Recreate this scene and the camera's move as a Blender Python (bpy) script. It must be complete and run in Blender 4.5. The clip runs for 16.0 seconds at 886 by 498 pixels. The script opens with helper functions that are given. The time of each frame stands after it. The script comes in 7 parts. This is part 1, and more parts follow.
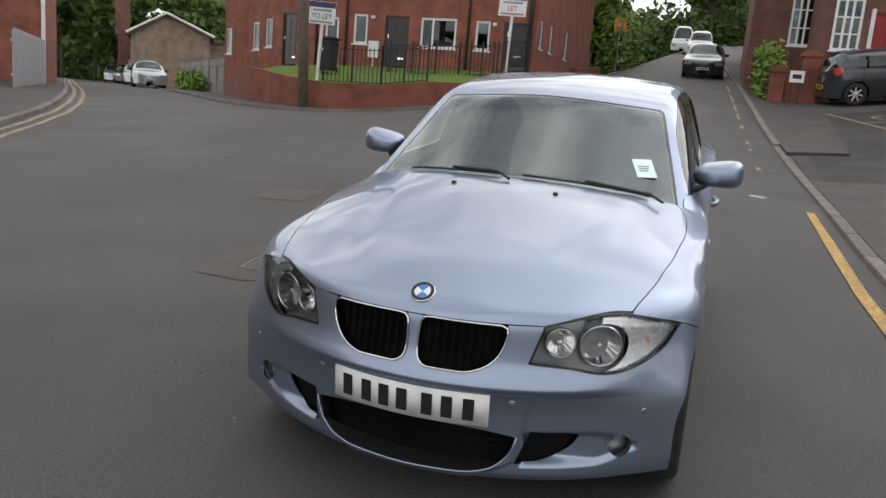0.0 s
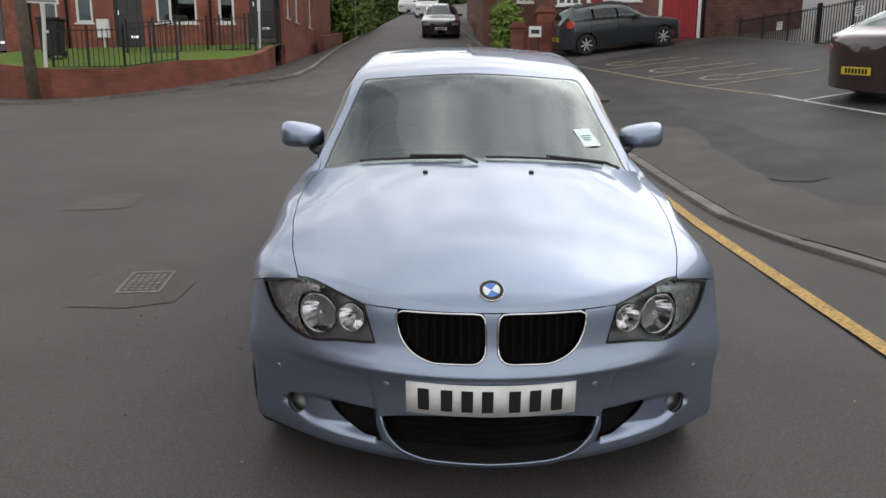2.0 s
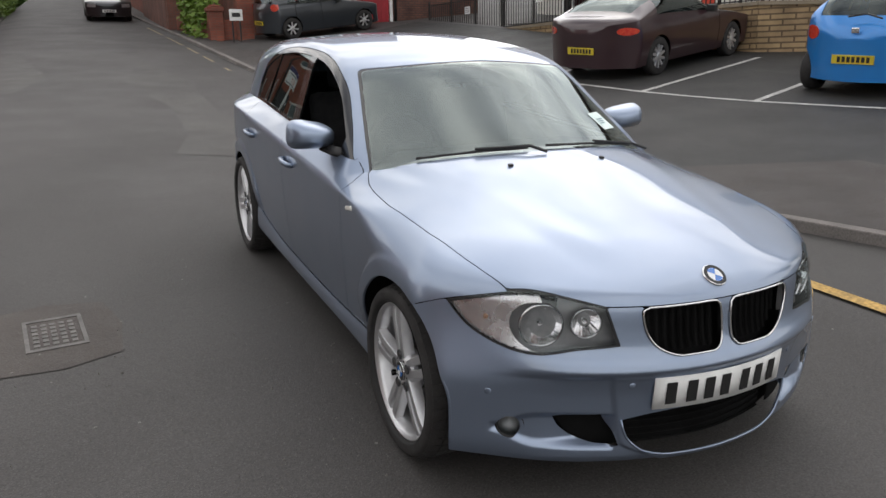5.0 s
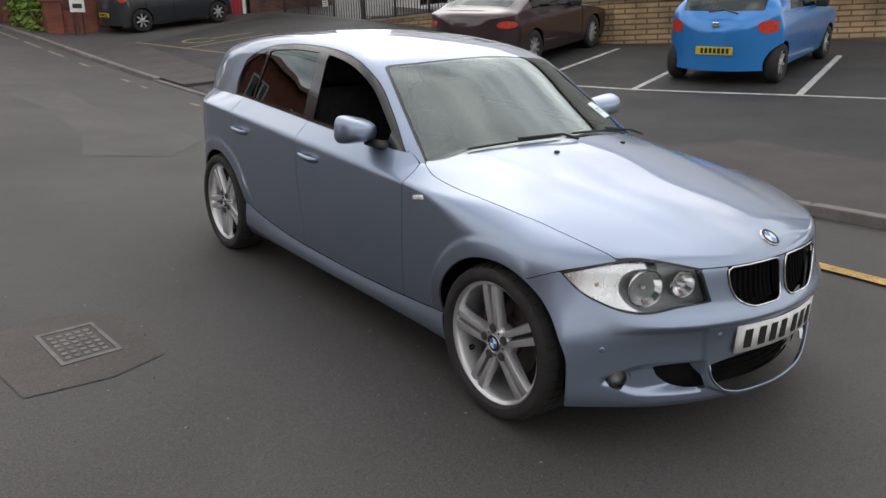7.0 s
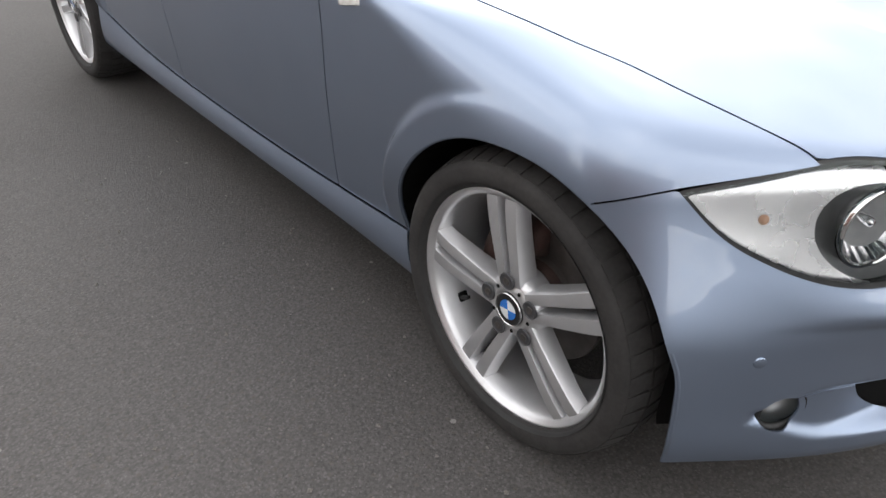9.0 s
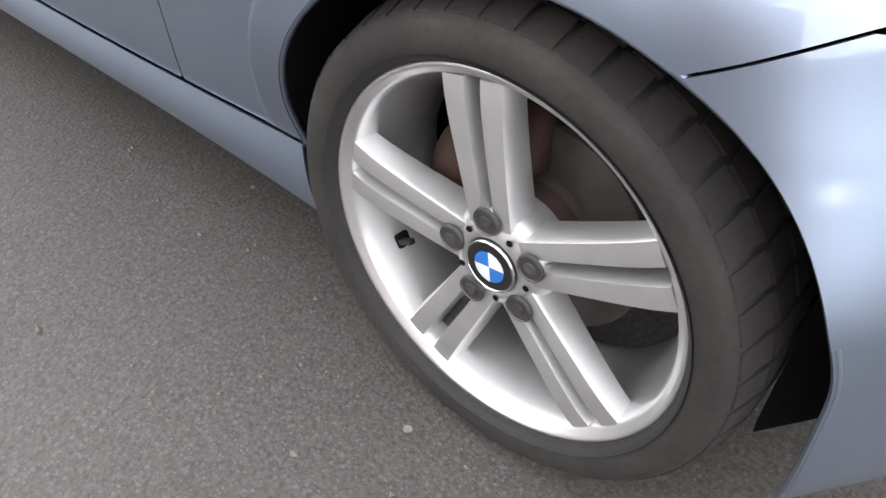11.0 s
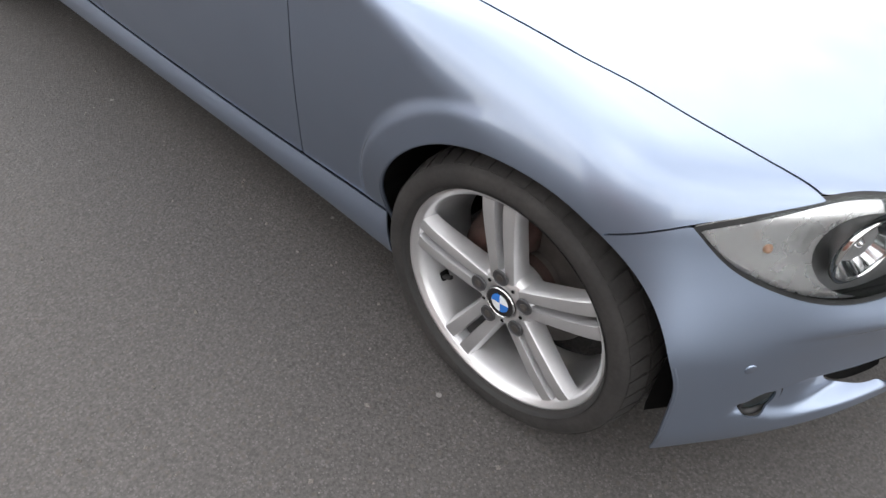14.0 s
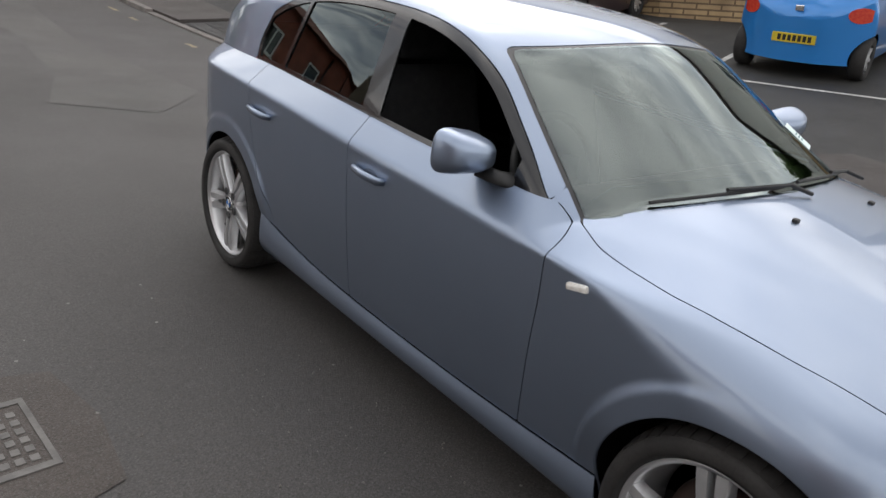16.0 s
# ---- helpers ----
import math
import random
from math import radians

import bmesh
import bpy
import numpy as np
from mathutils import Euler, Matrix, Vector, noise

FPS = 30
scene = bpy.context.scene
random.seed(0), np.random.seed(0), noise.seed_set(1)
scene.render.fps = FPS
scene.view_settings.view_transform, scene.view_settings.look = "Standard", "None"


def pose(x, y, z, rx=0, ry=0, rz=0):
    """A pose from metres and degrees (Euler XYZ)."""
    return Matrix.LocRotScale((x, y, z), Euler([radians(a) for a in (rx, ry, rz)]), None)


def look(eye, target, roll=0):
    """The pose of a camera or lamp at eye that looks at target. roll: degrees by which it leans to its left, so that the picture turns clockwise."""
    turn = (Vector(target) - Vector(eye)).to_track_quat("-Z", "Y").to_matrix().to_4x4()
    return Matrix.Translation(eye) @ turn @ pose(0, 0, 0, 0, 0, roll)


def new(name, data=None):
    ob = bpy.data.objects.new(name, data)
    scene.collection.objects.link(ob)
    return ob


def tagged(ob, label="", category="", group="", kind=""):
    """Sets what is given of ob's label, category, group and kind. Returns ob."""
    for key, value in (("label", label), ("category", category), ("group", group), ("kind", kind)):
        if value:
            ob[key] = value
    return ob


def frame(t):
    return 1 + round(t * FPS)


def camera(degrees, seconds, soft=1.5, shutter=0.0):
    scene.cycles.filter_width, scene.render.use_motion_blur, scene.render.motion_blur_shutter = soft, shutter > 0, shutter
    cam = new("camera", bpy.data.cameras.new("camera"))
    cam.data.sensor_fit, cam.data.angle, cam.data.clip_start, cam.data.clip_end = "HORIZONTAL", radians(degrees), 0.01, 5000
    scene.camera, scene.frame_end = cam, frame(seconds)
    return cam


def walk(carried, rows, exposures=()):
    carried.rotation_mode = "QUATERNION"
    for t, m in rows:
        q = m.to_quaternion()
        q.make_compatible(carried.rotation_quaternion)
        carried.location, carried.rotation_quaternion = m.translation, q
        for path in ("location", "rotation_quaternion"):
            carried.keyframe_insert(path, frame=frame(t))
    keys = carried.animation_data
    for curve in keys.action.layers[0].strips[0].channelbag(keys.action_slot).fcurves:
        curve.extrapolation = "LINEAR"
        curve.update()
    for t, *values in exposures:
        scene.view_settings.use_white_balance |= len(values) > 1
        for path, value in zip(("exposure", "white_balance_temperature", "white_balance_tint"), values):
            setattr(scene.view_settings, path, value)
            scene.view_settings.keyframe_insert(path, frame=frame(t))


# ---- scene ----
cam = camera(60.5, 16.0)

# seconds, eye, target, roll
PATH = [
    (0, (0.807, -2.774, 1.519), (0.176, -0.947, 1.009), 3.3),
    (0.5, (0.387, -2.873, 1.549), (0.002, -0.978, 1.038), 1.4),
    (1, (0.047, -2.855, 1.544), (-0.105, -0.926, 1.039), 1.2),
    (1.5, (-0.114, -2.855, 1.558), (-0.23, -0.928, 1.034), -1.0),
    (2, (-0.163, -2.838, 1.565), (-0.153, -0.921, 0.993), 0.2),
    (2.5, (-0.139, -2.829, 1.571), (-0.148, -0.91, 1.006), 0.4),
    (3, (-0.226, -2.779, 1.559), (-0.195, -0.861, 0.993), 1.7),
    (3.2, (-0.336, -2.727, 1.534), (-0.277, -0.81, 0.965), 2.3),
    (5.3, (-1.982, -2.185, 1.588), (-0.992, -0.55, 0.997), 0.6),
    (5.5, (-2.12, -2.114, 1.607), (-1.023, -0.541, 1.036), 0.5),
    (6, (-2.458, -2.023, 1.6), (-1.208, -0.572, 1.024), -0.3),
    (6.5, (-2.66, -2.026, 1.619), (-1.396, -0.582, 1.055), 0.4),
    (7, (-2.659, -2.009, 1.584), (-1.486, -0.512, 0.966), 1.1),
    (7.5, (-2.543, -1.79, 1.537), (-1.3, -0.351, 0.92), 1.7),
    (8, (-2.223, -1.464, 1.43), (-0.966, -0.097, 0.688), 1.9),
    (8.5, (-1.943, -1.169, 1.336), (-0.848, 0.207, 0.383), -0.6),
    (9, (-1.67, -0.818, 1.222), (-0.602, 0.47, 0.127), 0.9),
    (9.5, (-1.476, -0.531, 1.089), (-0.474, 0.573, -0.244), -0.7),
    (10, (-1.342, -0.387, 0.957), (-0.328, 0.603, -0.454), -1.8),
    (10.2, (-1.353, -0.373, 0.922), (-0.243, 0.607, -0.422), 0.1),
    (12.3, (-1.35, -0.395, 0.981), (-0.22, 0.525, -0.39), 2.2),
    (12.5, (-1.369, -0.401, 1.019), (-0.268, 0.484, -0.397), 2.5),
    (13, (-1.432, -0.444, 1.182), (-0.401, 0.368, -0.327), 3.8),
    (13.5, (-1.518, -0.48, 1.32), (-0.503, 0.381, -0.173), 5.1),
    (14, (-1.683, -0.563, 1.423), (-0.577, 0.369, 0.042), 5.4),
    (14.5, (-1.884, -0.764, 1.478), (-0.748, 0.327, 0.245), 6.7),
    (15, (-2.107, -0.832, 1.553), (-0.843, 0.328, 0.525), 6.6),
    (15.5, (-2.251, -0.825, 1.566), (-0.944, 0.469, 0.779), 7.1),
    (16, (-2.197, -0.618, 1.536), (-1.007, 0.816, 0.81), 6.5),
]
# the street climbs; rows are given square to the street, HILL stands them upright
HILL = pose(0, 0, 0, math.degrees(math.atan(0.08)), 0, 0)
walk(cam, [(t, HILL @ look(eye, target, roll)) for t, eye, target, roll in PATH],
     exposures=[(0, 0.1), (7.5, 0.12), (8.5, 0.6), (9.5, 1.3), (10.5, 1.9), (12.3, 1.9), (13.5, 1.55), (14.5, 1.0), (15.5, 0.4), (16, 0.2)])

import collections

# ---- light ----
world = bpy.data.worlds.new("sky")
scene.world = world
world.use_nodes = True
wn, wl = world.node_tree.nodes, world.node_tree.links
sky = wn.new("ShaderNodeTexSky")
sky.sky_type = "NISHITA"
sky.sun_disc = False
SUN_HIGH, SUN_TURN = radians(42), radians(42)
sky.sun_elevation, sky.sun_rotation = SUN_HIGH, SUN_TURN
# broken white cloud over a pale blue sky
wco = wn.new("ShaderNodeTexCoord")
wsep = wn.new("ShaderNodeSeparateXYZ")
wl.new(wco.outputs["Generated"], wsep.inputs[0])
wup = wn.new("ShaderNodeMath")
wup.operation = "MAXIMUM"
wl.new(wsep.outputs["Z"], wup.inputs[0])
wup.inputs[1].default_value = 0.12
wdiv = wn.new("ShaderNodeVectorMath")
wdiv.operation = "DIVIDE"
wl.new(wco.outputs["Generated"], wdiv.inputs[0])
wl.new(wup.outputs[0], wdiv.inputs[1])
cloud = wn.new("ShaderNodeTexNoise")
cloud.inputs["Scale"].default_value = 1.3
cloud.inputs["Detail"].default_value = 7
cloud.inputs["Roughness"].default_value = 0.55
wl.new(wdiv.outputs[0], cloud.inputs["Vector"])
cover = wn.new("ShaderNodeValToRGB")
cover.color_ramp.elements[0].position, cover.color_ramp.elements[1].position = 0.36, 0.56
cover.color_ramp.elements[0].color, cover.color_ramp.elements[1].color = (0.45, 0.45, 0.45, 1), (1, 1, 1, 1)
wl.new(cloud.outputs["Fac"], cover.inputs[0])
shade = wn.new("ShaderNodeTexNoise")
shade.inputs["Scale"].default_value = 3.4
shade.inputs["Detail"].default_value = 6
wl.new(wdiv.outputs[0], shade.inputs["Vector"])
white = wn.new("ShaderNodeMix")
white.data_type = "RGBA"
white.inputs[6].default_value, white.inputs[7].default_value = (6.8, 6.75, 7.0, 1), (18.9, 18.4, 17.8, 1)
shr = wn.new("ShaderNodeMapRange")
shr.inputs[1].default_value, shr.inputs[2].default_value = 0.35, 0.68
wl.new(shade.outputs["Fac"], shr.inputs[0])
wl.new(shr.outputs[0], white.inputs[0])
both = wn.new("ShaderNodeMix")
both.data_type = "RGBA"
wl.new(cover.outputs[0], both.inputs[0])
wl.new(sky.outputs[0], both.inputs[6])
wl.new(white.outputs[2], both.inputs[7])
# the veiled sun brightens the cloud round it
wdot = wn.new("ShaderNodeVectorMath")
wdot.operation = "DOT_PRODUCT"
wl.new(wco.outputs["Generated"], wdot.inputs[0])
wdot.inputs[1].default_value = (math.sin(SUN_TURN) * math.cos(SUN_HIGH), math.cos(SUN_TURN) * math.cos(SUN_HIGH), math.sin(SUN_HIGH))
wpow = wn.new("ShaderNodeMath")
wpow.operation = "POWER"
wmax = wn.new("ShaderNodeMath")
wmax.operation = "MAXIMUM"
wl.new(wdot.outputs["Value"], wmax.inputs[0])
wl.new(wmax.outputs[0], wpow.inputs[0])
wpow.inputs[1].default_value = 9.0
wveil = wn.new("ShaderNodeMapRange")
wveil.inputs[3].default_value, wveil.inputs[4].default_value = 0.95, 1.95
wl.new(wpow.outputs[0], wveil.inputs[0])
wlit = wn.new("ShaderNodeVectorMath")
wlit.operation = "SCALE"
wl.new(both.outputs[2], wlit.inputs[0])
wlow = wn.new("ShaderNodeMapRange")  # thin bright cloud towards the horizon
wlow.inputs[1].default_value, wlow.inputs[2].default_value, wlow.inputs[3].default_value, wlow.inputs[4].default_value = 0.0, 0.55, 1.2, 0.92
wl.new(wsep.outputs["Z"], wlow.inputs[0])
wmul = wn.new("ShaderNodeMath")
wmul.operation = "MULTIPLY"
wl.new(wveil.outputs[0], wmul.inputs[0])
wl.new(wlow.outputs[0], wmul.inputs[1])
wl.new(wmul.outputs[0], wlit.inputs["Scale"])
wl.new(wlit.outputs[0], wn["Background"].inputs[0])
wn["Background"].inputs[1].default_value = 0.112
sun = new("sun", bpy.data.lights.new("sun", "SUN"))
sun.data.energy, sun.data.angle, sun.data.color = 0.5, radians(100), (1.0, 0.96, 0.9)
sun.matrix_world = look((40 * math.sin(SUN_TURN) * math.cos(SUN_HIGH), 40 * math.cos(SUN_TURN) * math.cos(SUN_HIGH), 40 * math.sin(SUN_HIGH)), (0, 0, 0))

# ---- helpers of this place ----


def ease(a, b, x):
    t = min(1, max(0, (x - a) / (b - a)))
    return t * t * (3 - 2 * t)


def curve(*pts):
    """A smooth function through a few (position, value) pairs."""
    xs, ys = [p[0] for p in pts], [p[1] for p in pts]
    n = len(xs)
    d = [(ys[i + 1] - ys[i]) / (xs[i + 1] - xs[i]) for i in range(n - 1)]
    m = [d[0]] + [0 if d[i - 1] * d[i] <= 0 else 2 * d[i - 1] * d[i] / (d[i - 1] + d[i]) for i in range(1, n - 1)] + [d[-1]]

    def f(x):
        if x <= xs[0]:
            return ys[0]
        if x >= xs[-1]:
            return ys[-1]
        i = 0
        while x > xs[i + 1]:
            i += 1
        h = xs[i + 1] - xs[i]
        t = (x - xs[i]) / h
        return ((1 + 2 * t) * (1 - t) ** 2 * ys[i] + t * (1 - t) ** 2 * h * m[i]
                + t * t * (3 - 2 * t) * ys[i + 1] + t * t * (t - 1) * h * m[i + 1])
    return f


def mesh_of(name, verts, faces, material, smooth=True):
    me = bpy.data.meshes.new(name)
    me.from_pydata(verts, [], faces)
    me.materials.append(material)
    if smooth:
        me.shade_smooth()
    me.update()
    return me


def part(name, bm, material, parent=None, label="", smooth=False):
    """Links a bmesh, or a mesh, as one object under a thing or a part."""
    if isinstance(bm, bmesh.types.BMesh):
        me = bpy.data.meshes.new(name)
        bmesh.ops.recalc_face_normals(bm, faces=bm.faces)
        bm.to_mesh(me)
        bm.free()
        me.materials.append(material)
        if smooth:
            me.shade_smooth()
    else:
        me = bm
    ob = new(name, me)
    ob.parent = parent
    if label:
        ob["label"] = label
    return ob


def thing(name, m, label, category, group="", kind=""):
    ob = new(name)
    ob.empty_display_size = 0.2
    ob.matrix_world = m
    return tagged(ob, label, category, group, kind)


def box(bm, lo, hi, m=None, bevel=0.0):
    made = bmesh.ops.create_cube(bm, size=1)["verts"]
    for v in made:
        v.co = Vector([lo[i] + (v.co[i] + 0.5) * (hi[i] - lo[i]) for i in range(3)])
    if bevel:
        es = list({e for v in made for e in v.link_edges})
        got = bmesh.ops.bevel(bm, geom=es, offset=bevel, segments=2, affect="EDGES", profile=0.6)
        made = list({v for f in got["faces"] for v in f.verts} | {v for v in made if v.is_valid})
    if m is not None:
        for v in made:
            v.co = m @ v.co
    return bm


def boxes(*rows, bevel=0.0):
    bm = bmesh.new()
    for lo, hi in rows:
        box(bm, lo, hi, bevel=bevel)
    return bm


def tube(points, r, sides=8, closed=False, flat=1.0):
    """A bmesh bar along points."""
    bm = bmesh.new()
    pts = [Vector(p) for p in points]
    n = len(pts)
    rings = []
    up = None
    for i, p in enumerate(pts):
        a = pts[(i - 1) % n] if closed or i else p
        b = pts[(i + 1) % n] if closed or i < n - 1 else p
        t = (b - a).normalized()
        if up is None:
            up = t.orthogonal().normalized()
        up = (up - t * up.dot(t)).normalized()
        side = t.cross(up)
        rr = r(i / max(1, n - 1)) if callable(r) else r
        rings.append([bm.verts.new(p + (up * math.cos(k * math.tau / sides) + side * math.sin(k * math.tau / sides) * flat) * rr) for k in range(sides)])
    for i in range(n if closed else n - 1):
        a, b = rings[i], rings[(i + 1) % n]
        for k in range(sides):
            bm.faces.new((a[k], a[(k + 1) % sides], b[(k + 1) % sides], b[k]))
    if not closed:
        bm.faces.new(rings[0][::-1])
        bm.faces.new(rings[-1])
    return bm


def lathe(profile, n=48, bm=None):
    """Turns (radius, x) pairs round the x axis."""
    bm = bm or bmesh.new()
    rings = [[bm.verts.new((x, r * math.cos(k * math.tau / n), r * math.sin(k * math.tau / n))) for k in range(n)] for r, x in profile]
    for a, b in zip(rings, rings[1:]):
        for k in range(n):
            bm.faces.new((a[k], a[(k + 1) % n], b[(k + 1) % n], b[k]))
    return bm


def patch(name, P, a0, a1, na, b0, b1, nb, keep, material, parent, label="", flip=False, thick=0.0, inset=0.0):
    """A panel: the surface P(a, b) where keep(point) <= 0, its edge cut sharp."""
    pts, val = {}, {}
    da, db = (a1 - a0) / na, (b1 - b0) / nb
    for i in range(na + 1):
        for j in range(nb + 1):
            p = P(a0 + i * da, b0 + j * db)
            pts[i, j] = p
            val[i, j] = keep(p)
    verts, index, faces = [], {}, []

    def at_corner(k):
        if k not in index:
            index[k] = len(verts)
            verts.append(pts[k])
        return index[k]

    def at_edge(k, l):
        key = (k, l) if k < l else (l, k)
        if key not in index:
            (k, l) = key
            lo, hi = 0.0, 1.0
            for _ in range(7):
                t = (lo + hi) / 2
                p = P(a0 + (k[0] + (l[0] - k[0]) * t) * da, b0 + (k[1] + (l[1] - k[1]) * t) * db)
                if (keep(p) <= 0) == (val[k] <= 0):
                    lo = t
                else:
                    hi = t
            index[key] = len(verts)
            verts.append(p)
        return index[key]

    for i in range(na):
        for j in range(nb):
            ring = [(i, j), (i + 1, j), (i + 1, j + 1), (i, j + 1)]
            ins = [val[k] <= 0 for k in ring]
            if not any(ins):
                continue
            if all(ins):
                faces.append([at_corner(k) for k in ring])
                continue
            poly = []
            for q in range(4):
                k, l = ring[q], ring[(q + 1) % 4]
                if val[k] <= 0:
                    poly.append(at_corner(k))
                if (val[k] <= 0) != (val[l] <= 0):
                    poly.append(at_edge(k, l))
            if len(poly) > 2:
                faces.append(poly)
    if flip:
        faces = [f[::-1] for f in faces]
    me = mesh_of(name, verts, faces, material)
    if inset:
        nor = [v.normal.copy() for v in me.vertices]
        for v, n in zip(me.vertices, nor):
            v.co -= n * inset
    if thick:
        # the sheet's edge, folded inwards
        nor = [v.normal.copy() for v in me.vertices]
        used = collections.Counter(tuple(sorted(k)) for f in faces for k in zip(f, f[1:] + f[:1]))
        verts = [v.co.copy() for v in me.vertices]
        extra = {}

        def folded(i, deep):
            if (i, deep) not in extra:
                extra[i, deep] = len(verts)
                verts.append(verts[i] - nor[i] * deep)
            return extra[i, deep]
        rim = [(folded(b, 0), folded(a, 0), folded(a, thick), folded(b, thick)) for f in faces for a, b in zip(f, f[1:] + f[:1]) if used[tuple(sorted((a, b)))] == 1]
        me = mesh_of(name, verts, faces + rim, material)
    return part(name, me, material, parent, label)


# ---- materials ----


def surface(name, rgb, rgb2=None, scale=3.0, rough=0.6, rough2=None, metal=0.0, coat=0.0, bump=0.0, bump_scale=150.0,
            fine=0.0, fine_scale=300.0, detail=6, spec=0.5, mix=(0.35, 0.65), local=False, each=0.0, emit=0.0):
    """A procedural surface: two colours mixed by a coarse noise, a fine grain, roughness that varies and a relief."""
    m = bpy.data.materials.new(name)
    m.use_nodes = True
    n, l = m.node_tree.nodes, m.node_tree.links
    b = n["Principled BSDF"]
    b.inputs["Metallic"].default_value = metal
    b.inputs["Coat Weight"].default_value = coat
    b.inputs["Coat Roughness"].default_value = 0.03
    b.inputs["Specular IOR Level"].default_value = spec
    if local:
        where = n.new("ShaderNodeTexCoord").outputs["Object"]
    else:
        where = n.new("ShaderNodeNewGeometry").outputs["Position"]

    def noise(sc, det=detail):
        t = n.new("ShaderNodeTexNoise")
        t.inputs["Scale"].default_value, t.inputs["Detail"].default_value = sc, det
        l.new(where, t.inputs["Vector"])
        return t.outputs["Fac"]

    def ranged(v, lo, hi, to_lo, to_hi):
        r = n.new("ShaderNodeMapRange")
        for i, x in enumerate((lo, hi, to_lo, to_hi)):
            r.inputs[i + 1].default_value = x
        l.new(v, r.inputs[0])
        return r.outputs[0]

    def blend(f, a, c, how="MIX"):
        x = n.new("ShaderNodeMix")
        x.data_type, x.blend_type = "RGBA", how
        for s, v in ((0, f), (6, a), (7, c)):
            if isinstance(v, (tuple, list)):
                x.inputs[s].default_value = (*v, 1)
            elif isinstance(v, (int, float)):
                x.inputs[s].default_value = v
            else:
                l.new(v, x.inputs[s])
        return x.outputs[2]

    big = noise(scale)
    col = blend(ranged(big, mix[0], mix[1], 0, 1), rgb, rgb2 or tuple(c * 0.85 for c in rgb))
    if fine:
        g = ranged(noise(fine_scale, 3), 0.3, 0.7, 1 - fine, 1 + fine)
        col = blend(1.0, col, g, "MULTIPLY")
    if each:
        info = n.new("ShaderNodeObjectInfo")
        col = blend(1.0, col, ranged(info.outputs["Random"], 0, 1, 1 - each, 1 + each), "MULTIPLY")
    l.new(col, b.inputs["Base Color"])
    l.new(ranged(noise(scale * 2.7), 0.3, 0.7, rough, rough if rough2 is None else rough2), b.inputs["Roughness"])
    if bump:
        bp = n.new("ShaderNodeBump")
        bp.inputs["Strength"].default_value, bp.inputs["Distance"].default_value = 1.0, bump
        l.new(noise(bump_scale, 4), bp.inputs["Height"])
        l.new(bp.outputs[0], b.inputs["Normal"])
    if emit:
        l.new(col, b.inputs["Emission Color"])
        b.inputs["Emission Strength"].default_value = emit
    return m


def glass(name, tint, rough=0.0, clear=0.6, spec=0.5):
    """A pane: clear glass mixed with its tint, mirror-like on top."""
    m = bpy.data.materials.new(name)
    m.use_nodes = True
    n, l = m.node_tree.nodes, m.node_tree.links
    b = n["Principled BSDF"]
    b.inputs["Base Color"].default_value = (*tint, 1)
    b.inputs["Roughness"].default_value = rough
    b.inputs["IOR"].default_value = 1.5
    tr = n.new("ShaderNodeBsdfTransparent")
    tr.inputs[0].default_value = (*[min(1, c) for c in tint], 1)
    gl = n.new("ShaderNodeBsdfGlossy")
    gl.inputs["Roughness"].default_value = rough
    gl.inputs["Color"].default_value = (0.84, 0.94, 0.93, 1)
    fr = n.new("ShaderNodeFresnel")
    fr.inputs[0].default_value = spec
    mx = n.new("ShaderNodeMixShader")
    l.new(fr.outputs[0], mx.inputs[0])
    l.new(tr.outputs[0], mx.inputs[1])
    l.new(gl.outputs[0], mx.inputs[2])
    l.new(mx.outputs[0], n["Material Output"].inputs[0])
    return m


PAINT = surface("blue_silver_paint", (0.265, 0.322, 0.425), (0.28, 0.337, 0.44), 2.0, 0.42, 0.45, metal=1.0, coat=1.0, fine=0.03, fine_scale=1800, local=True)
TYRE = surface("tyre_rubber", (0.0165, 0.0153, 0.0149), (0.027, 0.0249, 0.0238), 9, 0.75, 0.9, bump=0.0006, bump_scale=90, fine=0.2, fine_scale=120, local=True)
ALLOY = surface("silver_alloy", (0.64, 0.64, 0.65), (0.57, 0.57, 0.58), 12, 0.34, 0.42, metal=0.8, coat=0.3, fine=0.05, fine_scale=900, local=True)
CHROME = surface("chrome", (0.8, 0.8, 0.8), None, 5, 0.08, 0.14, metal=1.0)
BLACK = surface("black_plastic", (0.012, 0.012, 0.013), (0.018, 0.018, 0.018), 14, 0.45, 0.6, fine=0.1)
GLOSS = surface("gloss_black", (0.01, 0.01, 0.011), None, 5, 0.12, 0.2, coat=0.5)
# near-black: shade of cavities, room backs and hidden cores is put into the colour
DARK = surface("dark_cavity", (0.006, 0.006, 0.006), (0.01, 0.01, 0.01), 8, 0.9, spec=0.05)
RUBBER = surface("black_rubber", (0.02, 0.02, 0.02), None, 8, 0.7, 0.8)
CLOTH = surface("charcoal_cloth", (0.02, 0.02, 0.022), (0.03, 0.03, 0.032), 30, 0.95, fine=0.3, fine_scale=500)
DISC = surface("brake_metal", (0.075, 0.068, 0.064), (0.11, 0.10, 0.094), 20, 0.5, 0.6, metal=0.6)
RUST = surface("rusty_metal", (0.045, 0.018, 0.014), (0.03, 0.016, 0.012), 18, 0.8, fine=0.3)
GLASS = glass("car_glass", (0.62, 0.70, 0.66), spec=2.25)
TINT = glass("tinted_glass", (0.16, 0.18, 0.18), spec=1.8)
LENS = glass("lamp_glass", (0.93, 0.94, 0.95), spec=1.45)
